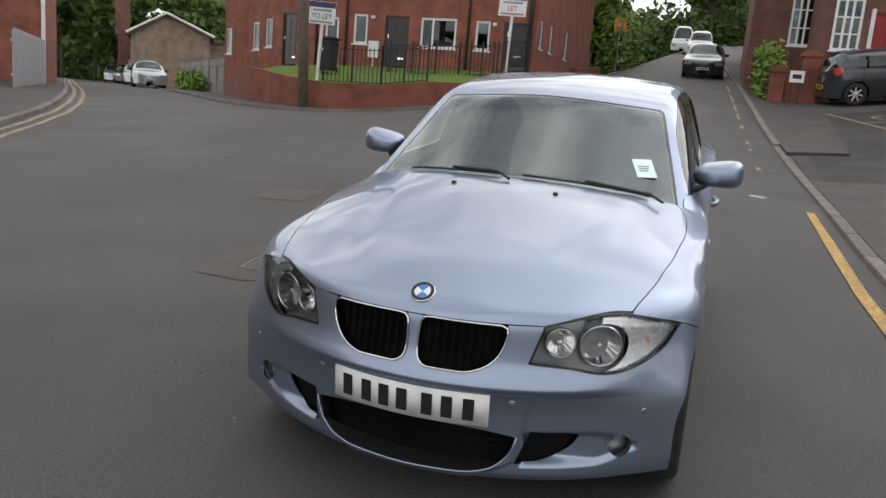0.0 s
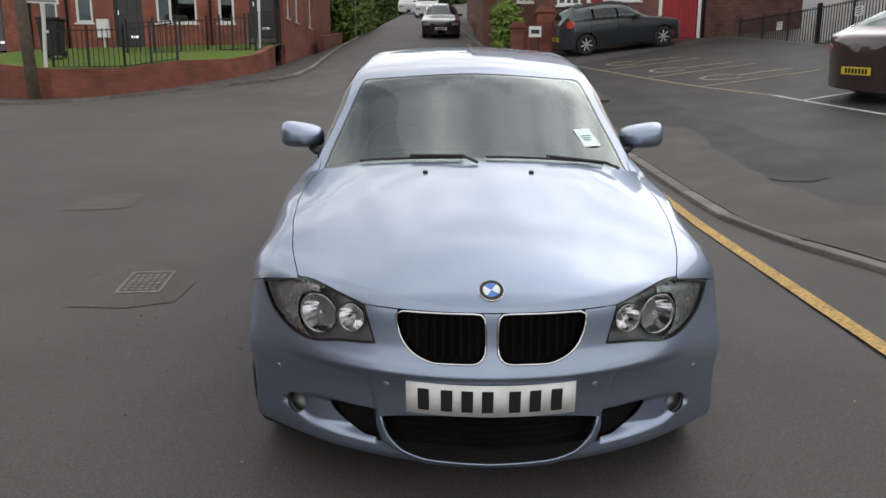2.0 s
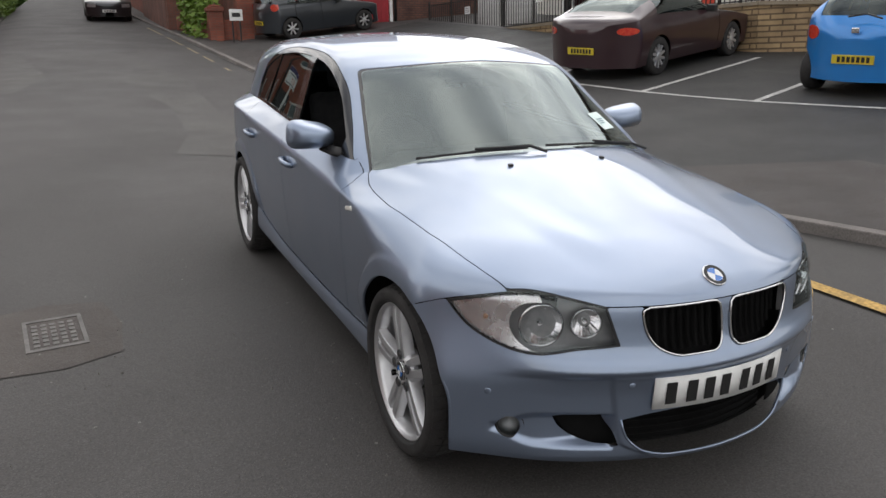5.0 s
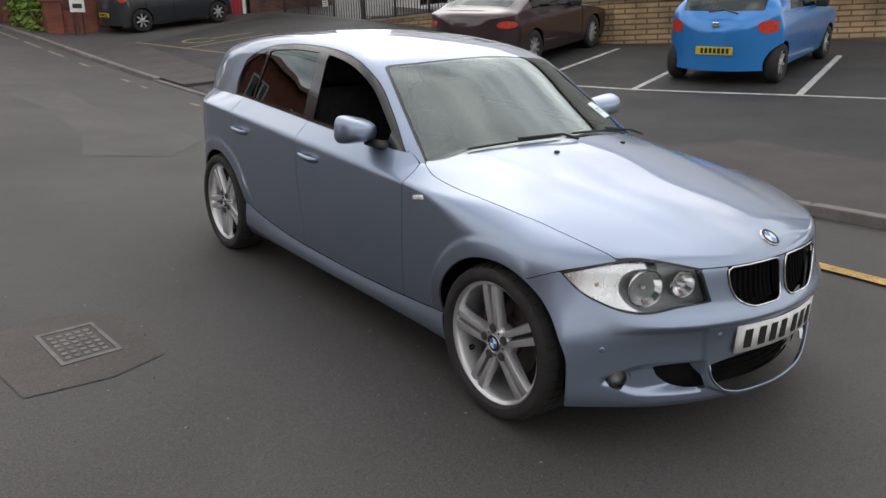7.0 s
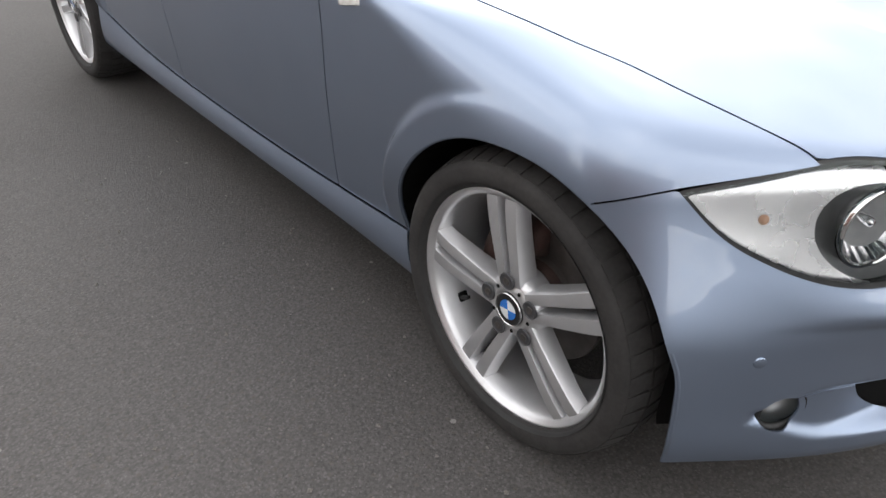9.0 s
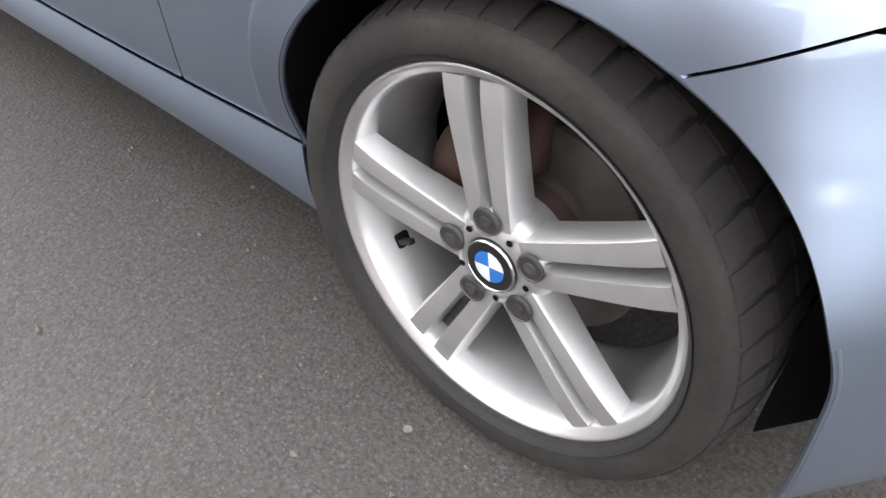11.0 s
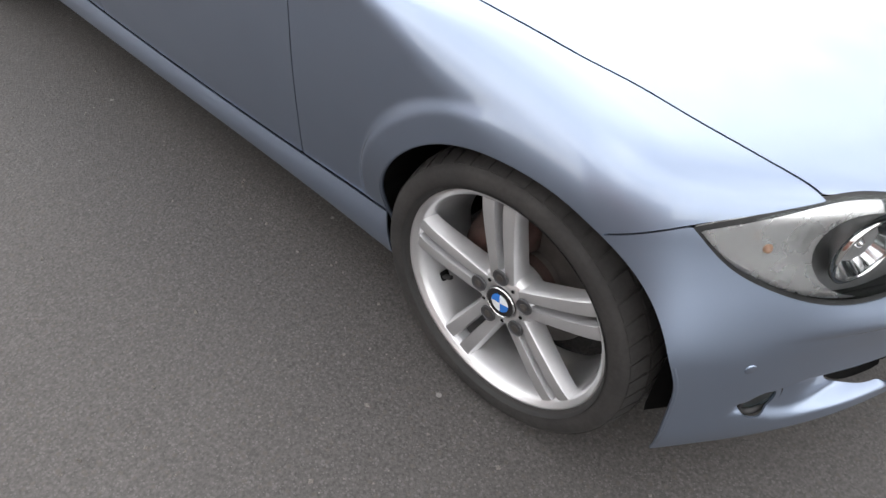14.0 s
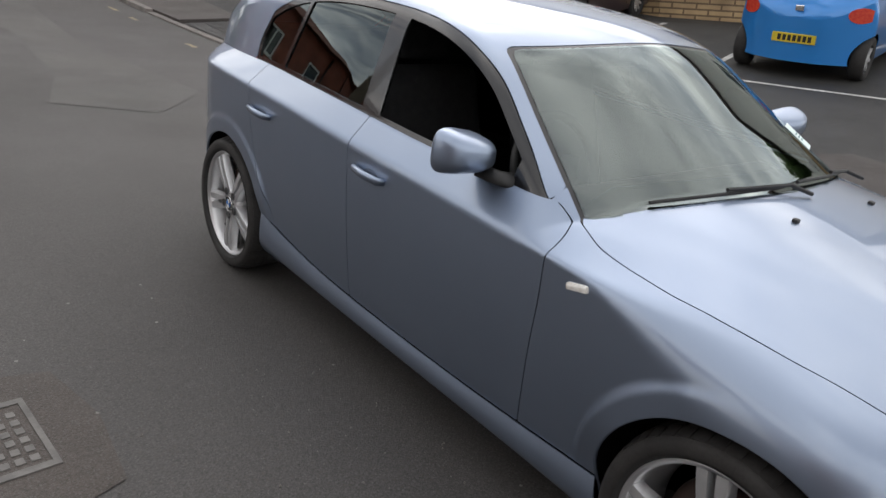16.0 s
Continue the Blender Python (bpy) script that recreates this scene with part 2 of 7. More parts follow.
WHITE = surface("white_plate", (0.72, 0.72, 0.7), None, 15, 0.4, 0.5, fine=0.05)
INK = surface("black_ink", (0.012, 0.012, 0.012), None, 15, 0.5)
BADGE_BLUE = surface("enamel_blue", (0.02, 0.16, 0.55), None, 30, 0.2, coat=1)
BADGE_WHITE = surface("enamel_white", (0.75, 0.78, 0.8), None, 30, 0.2, coat=1)
ORANGE = surface("amber_glass", (0.75, 0.45, 0.30), None, 30, 0.2)

import functools

# ---- the parked hatchback: x across, y from the front axle to the rear, z up ----
WHEELBASE, AXLE_Z, ARCH = 2.66, 0.317, 0.353


def spl(*pts):
    """A natural cubic spline through (position, value) pairs, straight beyond its ends."""
    xs, ys = [float(p[0]) for p in pts], [float(p[1]) for p in pts]
    n = len(xs)
    h = np.diff(xs)
    a, b = np.eye(n), np.zeros(n)
    for i in range(1, n - 1):
        a[i, i - 1:i + 2] = h[i - 1], 2 * (h[i - 1] + h[i]), h[i]
        b[i] = 6 * ((ys[i + 1] - ys[i]) / h[i] - (ys[i] - ys[i - 1]) / h[i - 1])
    k = [float(v) for v in np.linalg.solve(a, b)]
    s0 = (ys[1] - ys[0]) / (xs[1] - xs[0]) - (xs[1] - xs[0]) * k[1] / 6
    s1 = (ys[-1] - ys[-2]) / (xs[-1] - xs[-2]) + (xs[-1] - xs[-2]) * k[-2] / 6

    def f(x):
        if x <= xs[0]:
            return ys[0] + s0 * (x - xs[0])
        if x >= xs[-1]:
            return ys[-1] + s1 * (x - xs[-1])
        i = 0
        while x > xs[i + 1]:
            i += 1
        w = xs[i + 1] - xs[i]
        q = (x - xs[i]) / w
        p = 1 - q
        return p * ys[i] + q * ys[i + 1] + ((p ** 3 - p) * k[i] + (q ** 3 - q) * k[i + 1]) * w * w / 6
    return f


def soft_min(a, b, r):
    h = max(0.0, 1 - abs(a - b) / r)
    return min(a, b) - h * h * r / 4


# the flank: its widest line in plan, the fall below it, the crease through the handles, the waist under the glass
plan_w = spl((-0.5, 0.858), (-0.2, 0.858), (0.0, 0.856), (0.25, 0.847), (0.5, 0.838), (0.9, 0.834), (1.5, 0.836), (2.1, 0.837), (2.66, 0.838), (3.0, 0.815), (3.3, 0.765))
fall_in = spl((0.15, 0.105), (0.22, 0.066), (0.30, 0.040), (0.40, 0.026), (0.52, 0.014), (0.64, 0.005), (0.74, 0.0005), (0.82, -0.001), (0.90, -0.001))
crease_z = spl((-0.4, 0.845), (0.1, 0.842), (0.4, 0.842), (0.7, 0.850), (1.1, 0.868), (1.6, 0.888), (2.1, 0.914), (2.5, 0.934), (3.0, 0.945), (3.4, 0.93))
waist_z = curve((0.4, 0.925), (0.72, 0.946), (1.3, 0.962), (2.0, 0.993), (2.55, 1.010), (3.0, 1.005), (3.45, 0.96))
rise = curve((-0.4, 0.30), (0.25, 0.30), (0.4, 0.36), (0.5, 0.44), (0.6, 0.58), (0.68, 0.85), (0.76, 1.12), (1.0, 1.16), (1.4, 1.09), (2.0, 1.0), (2.6, 0.9), (3.3, 0.8))
nose_y = curve((0.15, -0.655), (0.19, -0.692), (0.22, -0.704), (0.30, -0.700), (0.42, -0.697), (0.485, -0.704), (0.503, -0.717), (0.515, -0.722), (0.532, -0.716), (0.56, -0.700), (0.59, -0.687), (0.63, -0.678), (0.70, -0.666), (0.78, -0.632), (0.9, -0.55))
tip_smooth = spl((0.15, -0.665), (0.22, -0.695), (0.30, -0.700), (0.42, -0.702), (0.50, -0.702), (0.56, -0.696), (0.63, -0.680), (0.70, -0.664), (0.78, -0.632), (0.9, -0.55))
nose_a = curve((0.16, 0.89), (0.45, 0.888), (0.56, 0.875), (0.70, 0.86), (0.9, 0.86))
nose_k = curve((0.16, 0.38), (0.3, 0.385), (0.45, 0.40), (0.6, 0.452), (0.7, 0.465), (0.9, 0.466))
nose_n = curve((0.16, 1.9), (0.3, 1.9), (0.45, 2.02), (0.6, 2.33), (0.70, 2.42), (0.9, 2.4))
ahead_of = lambda y, z, c: 0 if c else ease(0.05, -0.25, y) * (0.016 + 0.008 * ease(0.26, 0.42, z) + 0.020 * ease(0.36, 0.18, z))
low_arch = lambda y, z: 0.03 * ease(0.40, 0.24, z) if y > 0 else 0.0
lip = lambda y, z, c: ease(0.085, 0.052, abs(math.hypot(y - c, z - AXLE_Z) - ahead_of(y, z, c) - ARCH))


def side_x(y, z):
    """Half width of the body at a height: flank, shoulder above the crease, then the side glass."""
    zz = min(max(z, 0.15), 0.9)
    w0 = plan_w(y)
    w = w0 - fall_in(zz) * (1 - 0.75 * ease(-0.1, -0.33, y) * ease(0.19, 0.31, zz))
    near_f, near_r = lip(y, z, 0), lip(y, z, WHEELBASE)
    if near_f or near_r:
        ring = 0.858
        w += max(0.0, ring - w) * max(near_f * (ease(0.30, 0.55, z) if y > 0 else 1), 0.4 * near_r * ease(0.3, 0.5, z)) * ease(0.80, 0.70, z)
    zc = crease_z(y)
    if z > zc - 0.06:
        zw, s = waist_z(y), rise(y)
        back = 0.042 * max(0.0, y - 1.8) ** 1.5
        if z <= zw:
            sh = w0 - (z - zc) / s - back * min(1, max(0, (z - zc) / (zw - zc)))
        else:
            sh = w0 - (zw - zc) / s - back - 0.335 * (z - zw) - 0.05 * max(0.0, z - zw) ** 2
        w = soft_min(w, sh, 0.016 + 0.03 * ease(0.5, 0.1, y))
    zn = min(zz, 0.9)
    tip = nose_y(zn)
    tip += (tip_smooth(zn) - tip) * ease(0.10, 0.30, y - tip)  # the bumper's fold fades round the corner
    f = nose_a(zn) * (max(y - tip, 0) / nose_k(zn)) ** (1 / nose_n(zn))
    r = 0.86 * (max(3.50 - 0.10 * max(0, z - 0.7) - 0.5 * max(0, 0.4 - z) - y, 0) / 0.55) ** (1 / 2.5)
    return max(0.0, soft_min(soft_min(w, f, 0.035 + 0.025 * ease(0.4, 0.6, zn)), r, 0.10))


# the top: bonnet ahead of the cowl, windscreen and roof behind it
hood_z = curve((-0.672, 0.700), (-0.664, 0.715), (-0.645, 0.736), (-0.605, 0.764), (-0.5, 0.803), (-0.3, 0.853), (0.0, 0.909), (0.3, 0.964), (0.45, 0.986), (0.8, 1.03))
hood_fall = spl((-0.68, 0.24), (-0.55, 0.205), (-0.43, 0.20), (-0.3, 0.178), (0.0, 0.158), (0.3, 0.188), (0.45, 0.20), (0.75, 0.20))
seam_x = curve((-0.46, 0.622), (-0.43, 0.635), (-0.4, 0.6415), (-0.3, 0.670), (-0.2, 0.693), (-0.1, 0.708), (0.0, 0.7255), (0.1, 0.735), (0.2, 0.7435), (0.3, 0.7515), (0.4, 0.7505), (0.5, 0.744), (0.6, 0.715), (0.66, 0.690))
roof_z = spl((0.40, 0.957), (0.55, 1.042), (0.80, 1.182), (1.04, 1.312), (1.2, 1.362), (1.38, 1.390), (1.6, 1.410), (1.9, 1.421), (2.2, 1.416), (2.6, 1.388), (2.9, 1.345), (3.06, 1.305), (3.2, 1.21), (3.34, 1.08), (3.46, 0.96))
wing_z = lambda y: bonnet_z(seam_x(y), y)
cowl_y = lambda x: 0.43 + 0.20 * (x / 0.69) ** 2
blend_r = spl((-0.6, 0.03), (-0.42, 0.045), (-0.25, 0.09), (-0.05, 0.135), (0.12, 0.13), (0.3, 0.07), (0.48, 0.03), (0.7, 0.028), (0.95, 0.05), (1.3, 0.075), (2.0, 0.09), (3.0, 0.10), (3.4, 0.10))


def bonnet_z(x, y):
    x, xs = abs(x), max(0.5, seam_x(y))
    q = hood_fall(y)
    fold = 0.27 + 0.28 * max(0.0, (y + 0.6) / 1.1)
    lift = 0.006 * ease(fold + 0.07, fold - 0.05, x) * ease(-0.62, -0.3, y)
    if x <= xs:
        return hood_z(y) - q * x ** 2.1 + lift
    return hood_z(y) - q * (xs ** 2.1 + 2.1 * xs ** 1.1 * (x - xs))


def screen_z(x, y):
    """Height of the windscreen's and the roof's sheet, bowed in plan and across."""
    x = abs(x)
    v = y - 0.2 * (x / 0.69) ** 2 * ease(2.6, 1.6, y)
    return roof_z(v) - 0.056 * (x / 0.69) ** 1.9


def top_z(x, y):
    if y < 0.36:
        return bonnet_z(x, y)
    if y > 0.80:
        return screen_z(x, y)
    return max(bonnet_z(x, y), screen_z(x, y))


@functools.lru_cache(maxsize=None)
def skin_r(y, c, s, mid):
    """Distance from the point (0, mid) of a cross-section to the skin, along (c, s)."""
    soft = blend_r(y)
    lo, hi = 0.02, 1.2
    for _ in range(18):
        r = (lo + hi) / 2
        x, z = r * c, mid + r * s
        if soft_min(top_z(x, y) - z, side_x(y, z) - x, soft) > 0:
            lo = r
        else:
            hi = r
    return lo


@functools.lru_cache(maxsize=None)
def skin_x(y, z):
    """Half width of the skin at a height, with the rounding into the top."""
    out = side_x(y, z)
    if z < 0.6 or y > 1.3:
        return out
    soft = blend_r(y)
    lo, hi = 0.2, out + 0.01
    for _ in range(15):
        x = (lo + hi) / 2
        if soft_min(top_z(x, y) - z, out - x, soft) > 0:
            lo = x
        else:
            hi = x
    return lo


def around(mid, lo, hi, ya, yb, power=1.0):
    """The skin as a sheet: a runs along the car, b round the section from one side to the other."""
    def P(a, b):
        y = ya + (yb - ya) * a ** power
        phi = lo + (hi - lo) * b
        c, s = round(math.cos(phi), 9), round(math.sin(phi), 9)
        r = skin_r(y, abs(c), s, mid)
        return (r * c, y, mid + r * s)
    return P


def side_ab(s):
    return lambda a, b: (s * skin_x(a, b), a, b)


def nose_ab(s):
    def P(w, z):
        y0 = nose_y(z)
        y = y0 + (0.12 - y0) * abs(w) ** 2.3
        return (math.copysign(skin_x(y, z) if z > 0.66 and y > -0.5 else side_x(y, z), w * s), y, z)
    return P


# outlines on the skin, as signed distances (below 0: inside)
def arch_cut(p):
    return max(ARCH - low_arch(p[1], p[2]) - (math.hypot(p[1], p[2] - AXLE_Z) - ahead_of(p[1], p[2], 0)), ARCH - 0.006 - math.hypot(p[1] - WHEELBASE, p[2] - AXLE_Z))


def house_out(cy, a):
    """How far the front opening widens ahead of the wheel and narrows behind it."""
    y, z = math.cos(a), AXLE_Z + ARCH * math.sin(a)
    return ahead_of(y * ARCH, z, cy) - (low_arch(y, z) if not cy else 0)


lamp_low = spl((0.36, 0.595), (0.42, 0.588), (0.50, 0.578), (0.56, 0.565), (0.60, 0.562), (0.64, 0.567), (0.68, 0.581), (0.72, 0.604), (0.76, 0.643), (0.786, 0.690))
lamp_high = spl((0.36, 0.702), (0.42, 0.718), (0.50, 0.737), (0.56, 0.747), (0.60, 0.748), (0.64, 0.742), (0.70, 0.723), (0.76, 0.702), (0.79, 0.690))


def lamp_d(p):
    """The headlight's outline, unrolled along the nose."""
    x, z = abs(p[0]), p[2]
    u = min(max(x, 0.34), 0.80)
    return max(z - lamp_high(u), lamp_low(u) - z, 0.364 + 0.30 * (z - 0.594) - x, x - 0.788)


def rounded(a, b, r):
    return math.hypot(max(a + r, 0), max(b + r, 0)) + min(max(a + r, b + r), 0) - r


kidney_out = curve((-1.2, 0.185), (-1, 0.208), (-0.75, 0.238), (-0.4, 0.266), (0, 0.283), (0.5, 0.293), (1, 0.296), (1.2, 0.296))


def kidney_d(p, grow=0.0):
    x, z = abs(p[0]), p[2]
    t = (z - 0.632) / 0.076
    return rounded(max(x - kidney_out(t), 0.018 + 0.006 * t * t - x), abs(z - 0.632) - 0.076, 0.020 if t > 0 else 0.036) - grow


mouth_low = curve((0.0, 0.213), (0.187, 0.217), (0.27, 0.236), (0.315, 0.271), (0.334, 0.30), (0.346, 0.343), (0.36, 0.42))


def mouth_d(p, grow=0.0):
    """The wide lower opening under the number plate."""
    x, z = abs(p[0]), p[2]
    return max(z - 0.378 + 0.03 * (x / 0.346) ** 3, mouth_low(x) - z, x - 0.347) - grow


inlet_low = curve((0.33, 0.252), (0.40, 0.255), (0.445, 0.264), (0.508, 0.308), (0.535, 0.356), (0.56, 0.42))


def inlet_d(p, grow=0.0):
    x, z = abs(p[0]), p[2]
    return max(z - 0.358 - 0.12 * (0.46 - x), inlet_low(x) - z, 0.348 + 0.36 * (z - 0.254) - x, x - 0.56) - grow


FOG = (0.655, 0.312)


def fog_d(p, grow=0.0):
    return math.hypot((abs(p[0]) - FOG[0]) * 1.1, p[2] - FOG[1]) - 0.038 - grow


def scoop_d(p):
    """The hollow from the inlet out to the fog lamp."""
    x, z = abs(p[0]), p[2]
    mid = 0.306 + 0.02 * (x - 0.5)
    return max(abs(z - mid) - 0.046 * ease(0.72, 0.58, x) - 0.010, 0.37 - x, x - 0.705)


wing_low = spl((-0.48, 0.758), (-0.43, 0.743), (-0.35, 0.717), (-0.284, 0.694), (-0.22, 0.665), (-0.165, 0.639), (-0.1, 0.608))
bonnet_low = lambda p: 9 if abs(p[0]) > 0.784 else lamp_high(abs(p[0])) if abs(p[0]) > 0.39 else 0.7095 + 0.003 * (abs(p[0]) / 0.39)
joint = 0.0017
car = thing("hatchback_car", HILL, "light blue metallic five-door hatchback parked in the road", "car")
bumper_top = lambda p: p[2] - (wing_low(p[1]) if p[1] > -0.32 else 9)
NOSE, HOOD, UPPER = nose_ab(1), around(0.50, 0.06, math.pi - 0.06, -0.672, 0.66, 2.0), around(0.76, 0.0, math.pi, 0.40, 3.47)
mid_edge = curve((0.19, 0.20), (0.222, 0.268), (0.266, 0.345), (0.403, 0.372), (0.487, 0.388), (0.53, 0.392))


def sunk(w, z):
    p = NOSE(w, z)
    edge = mid_edge(z)
    proud = 0.009 * ease(edge + 0.005, edge - 0.005, abs(p[0])) * ease(0.505, 0.488, z)  # middle section stands out
    p = (p[0], p[1] - proud, p[2])
    k = ease(0.008, -0.022, scoop_d(p)) * (0.012 + 0.024 * ease(0.60, 0.44, abs(p[0])))
    return (p[0] - math.copysign(k * 0.35, p[0]), p[1] + k, p[2])


screen_edge = lambda y: 0.690 - 0.142 * (y - 0.65) / 0.525
screen_top = lambda x: 1.055 + 0.12 * (x / 0.545) ** 2.4


def screen_d(p, g=0.0):
    x = abs(p[0])
    corner = rounded(p[1] - screen_top(x) - g, x - screen_edge(p[1]) - g, 0.035)
    return max(cowl_y(x) - 0.02 - p[1] - g, corner)


win_top = spl((0.60, 0.84), (0.724, 0.930), (0.836, 1.015), (0.955, 1.099), (1.08, 1.185), (1.19, 1.241), (1.30, 1.280), (1.46, 1.313), (1.70, 1.332), (2.05, 1.328), (2.33, 1.290), (2.46, 1.250), (2.555, 1.205))


def window_d(p, g=0.0):
    y, z = p[1], p[2]
    top = z - (win_top(y) if y < 2.555 else 1.205 - 2.2 * (y - 2.555))
    back = y - 2.565 - 0.27 * max(0, z - 1.0) + 1.1 * max(0, z - 1.10) ** 2 * 2
    return max(waist_z(y) + 0.006 - z - g, rounded(top * 0.9 - g, back - g, 0.05), 0.70 - y - g)


rear_screen = lambda p: max(3.10 - p[1], p[1] - 3.40, abs(p[0]) - 0.53)
patch("front_bumper", sunk, -1, 1, 440, 0.165, 0.735, 140,
      lambda p: max(arch_cut(p), -lamp_d(p) + joint, -kidney_d(p, 0.004), -mouth_d(p), -inlet_d(p), -fog_d(p), p[1] + 0.10,
                    p[2] - bonnet_low(p) + joint, bumper_top(p) + joint, 0.196 + 0.012 * ease(-0.6, -0.36, p[1]) - p[2]),
      PAINT, car, thick=0.004)
# black sheet behind the bumper's openings; the hollow's shade is its colour
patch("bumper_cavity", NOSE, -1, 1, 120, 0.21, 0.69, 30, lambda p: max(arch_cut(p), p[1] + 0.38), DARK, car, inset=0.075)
patch("bonnet", HOOD, 0, 1, 100, 0, 1, 150,
      lambda p: max(abs(p[0]) - seam_x(p[1]) + joint if p[1] > -0.46 else -1, p[1] - cowl_y(p[0]), bonnet_low(p) - p[2] + joint if p[1] < -0.3 and abs(p[0]) < 0.78 else -1),
      PAINT, car, thick=0.004)
patch("bonnet_channel", HOOD, 0, 1, 50, 0, 1, 68, lambda p: max(p[1] - cowl_y(p[0]) - 0.1, abs(p[0]) - 0.78, -0.36 - p[1], wing_low(p[1]) + 0.004 - p[2] if p[1] < -0.1 else -1), DARK, car, inset=0.014)
patch("roof_panel", UPPER, 0.08, 1, 210, 0, 1, 200,
      lambda p: max(-screen_d(p, 0.006), -window_d(p, 0.014), -rear_screen(p), 0.72 - p[1], waist_z(p[1]) - p[2] + joint), PAINT, car, thick=0.004)
windscreen = patch("windscreen", UPPER, 0, 0.32, 60, 0.04, 0.96, 90, lambda p: screen_d(p, -0.010), GLASS, car)
patch("windscreen_seal", UPPER, 0, 0.32, 150, 0.04, 0.96, 240, lambda p: max(screen_d(p, 0.005), -screen_d(p, -0.016)), GLOSS, car, inset=0.002)
patch("rear_screen", UPPER, 0.84, 1, 30, 0.1, 0.9, 60, rear_screen, TINT, car, inset=0.004)
seam_low = spl((0.2, 0.345), (0.364, 0.329), (0.66, 0.304), (1.05, 0.290), (1.42, 0.292), (1.86, 0.312), (2.2, 0.365), (2.4, 0.41))
for s in (-1, 1):
    flip = s < 0
    Q = side_ab(s)
    U = around(0.76, 0.0 if s > 0 else math.pi, 0.95 if s > 0 else math.pi - 0.95, 0.60, 2.80)
    door_front = spl((0.30, 0.650), (0.45, 0.638), (0.60, 0.625), (0.72, 0.614), (0.84, 0.612), (0.90, 0.630), (0.95, 0.715))
    mid_gap = lambda z: 1.60 - 0.02 * (0.95 - z)
    tail_gap = spl((0.33, 2.17), (0.43, 2.235), (0.52, 2.30), (0.66, 2.365), (0.82, 2.40), (0.95, 2.43), (1.02, 2.45))

    def skirt(a, b, s=s):
        """The side skirt: its top stands proud of the door, its foot tucks under."""
        top = seam_low(a)
        z = 0.165 + (top - 0.165) * b
        out = plan_w(a) - fall_in(top) + 0.004 + 0.010 * math.sin(math.pi * min(1, 1.25 * (1 - b))) - 0.055 * max(0, 0.45 - b) ** 2 / 0.2
        return (s * out, a, z)
    # wing in one sheet, from its foot over the shoulder up to the bonnet's seam
    W = around(0.50, -0.40 if s > 0 else math.pi + 0.40, 1.0 if s > 0 else math.pi - 1.0, -0.48, 0.725)
    patch("front_wing", W, 0, 1, 240, 0, 1, 170,
          lambda p: max(arch_cut(p), p[1] - (door_front(p[2]) - joint if p[2] < waist_z(0.7) - 0.002 else 0.72), seam_low(p[1]) - p[2] + joint if p[1] > 0 else -1,
                        wing_low(p[1]) - p[2] + joint if p[1] < -0.02 else -1, seam_x(p[1]) - abs(p[0]) + joint if p[1] < 0.63 else max(screen_edge(p[1]) + 0.004 - abs(p[0]), cowl_y(0.69) - 0.05 - p[1])),
          PAINT, car, flip=flip, thick=0.004)
    front_door = patch("front_door", Q, 0.55, 1.65, 90, 0.27, 0.985, 120,
                       lambda p: max(door_front(p[2]) - p[1] + joint, p[1] - mid_gap(p[2]) + joint, seam_low(p[1]) - p[2] + joint, p[2] - waist_z(p[1]) - 0.001),
                       PAINT, car, flip=flip, thick=0.004)
    rear_door = patch("rear_door", Q, 1.5, 2.6, 90, 0.27, 1.02, 120,
                      lambda p: max(mid_gap(p[2]) - p[1] + joint, p[1] - tail_gap(p[2]) + joint, seam_low(p[1]) - p[2] + joint, p[2] - waist_z(p[1]) - 0.001, arch_cut(p) + 0.02),
                      PAINT, car, flip=flip, thick=0.004)
    patch("rear_quarter", Q, 2.1, 3.5, 120, 0.2, 1.02, 110,
          lambda p: max(arch_cut(p), tail_gap(p[2]) - p[1] + joint, p[2] - waist_z(p[1]) - 0.001, max(3.17 - p[1], 0.80 - p[2], p[2] - 0.955) * -1 if p[1] > 3.0 else -1, seam_low(p[1]) - p[2] if p[1] < 2.4 else -1), PAINT, car, flip=flip, thick=0.004)
    tail = patch("tail_light", Q, 3.1, 3.5, 40, 0.79, 0.96, 16, lambda p: max(3.173 - p[1], 0.803 - p[2], p[2] - 0.952), surface("tail_lens_red", (0.42, 0.03, 0.03), (0.5, 0.06, 0.05), 40, 0.12, 0.2, coat=1), car, "red and clear tail light", flip=flip, thick=0.01)
    patch("sill_skirt", skirt, 0.2, 2.45, 130, 0, 0.985, 18, lambda p: arch_cut(p), PAINT, car, flip=flip, thick=0.004)
    # added black backing under the panels, so the gaps between them read dark
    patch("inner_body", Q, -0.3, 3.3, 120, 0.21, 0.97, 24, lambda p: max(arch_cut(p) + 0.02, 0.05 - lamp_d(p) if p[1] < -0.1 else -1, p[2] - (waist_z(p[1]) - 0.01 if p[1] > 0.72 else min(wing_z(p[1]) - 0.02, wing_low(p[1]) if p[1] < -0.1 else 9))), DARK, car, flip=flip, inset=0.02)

    # upper body and its openings
    front_pane = lambda p: max(window_d(p, -0.012), p[1] - 1.55 - (p[2] - 0.98) * 0.10, 0.86 - p[1])
    rear_pane = lambda p: max(window_d(p, -0.012), 1.668 + (p[2] - 0.98) * 0.03 - p[1], p[1] - 2.31 + (p[2] - 1.0) * 0.22)
    rear_light = lambda p: max(window_d(p, -0.012), 2.335 - p[1] - (p[2] - 1.0) * 0.22)
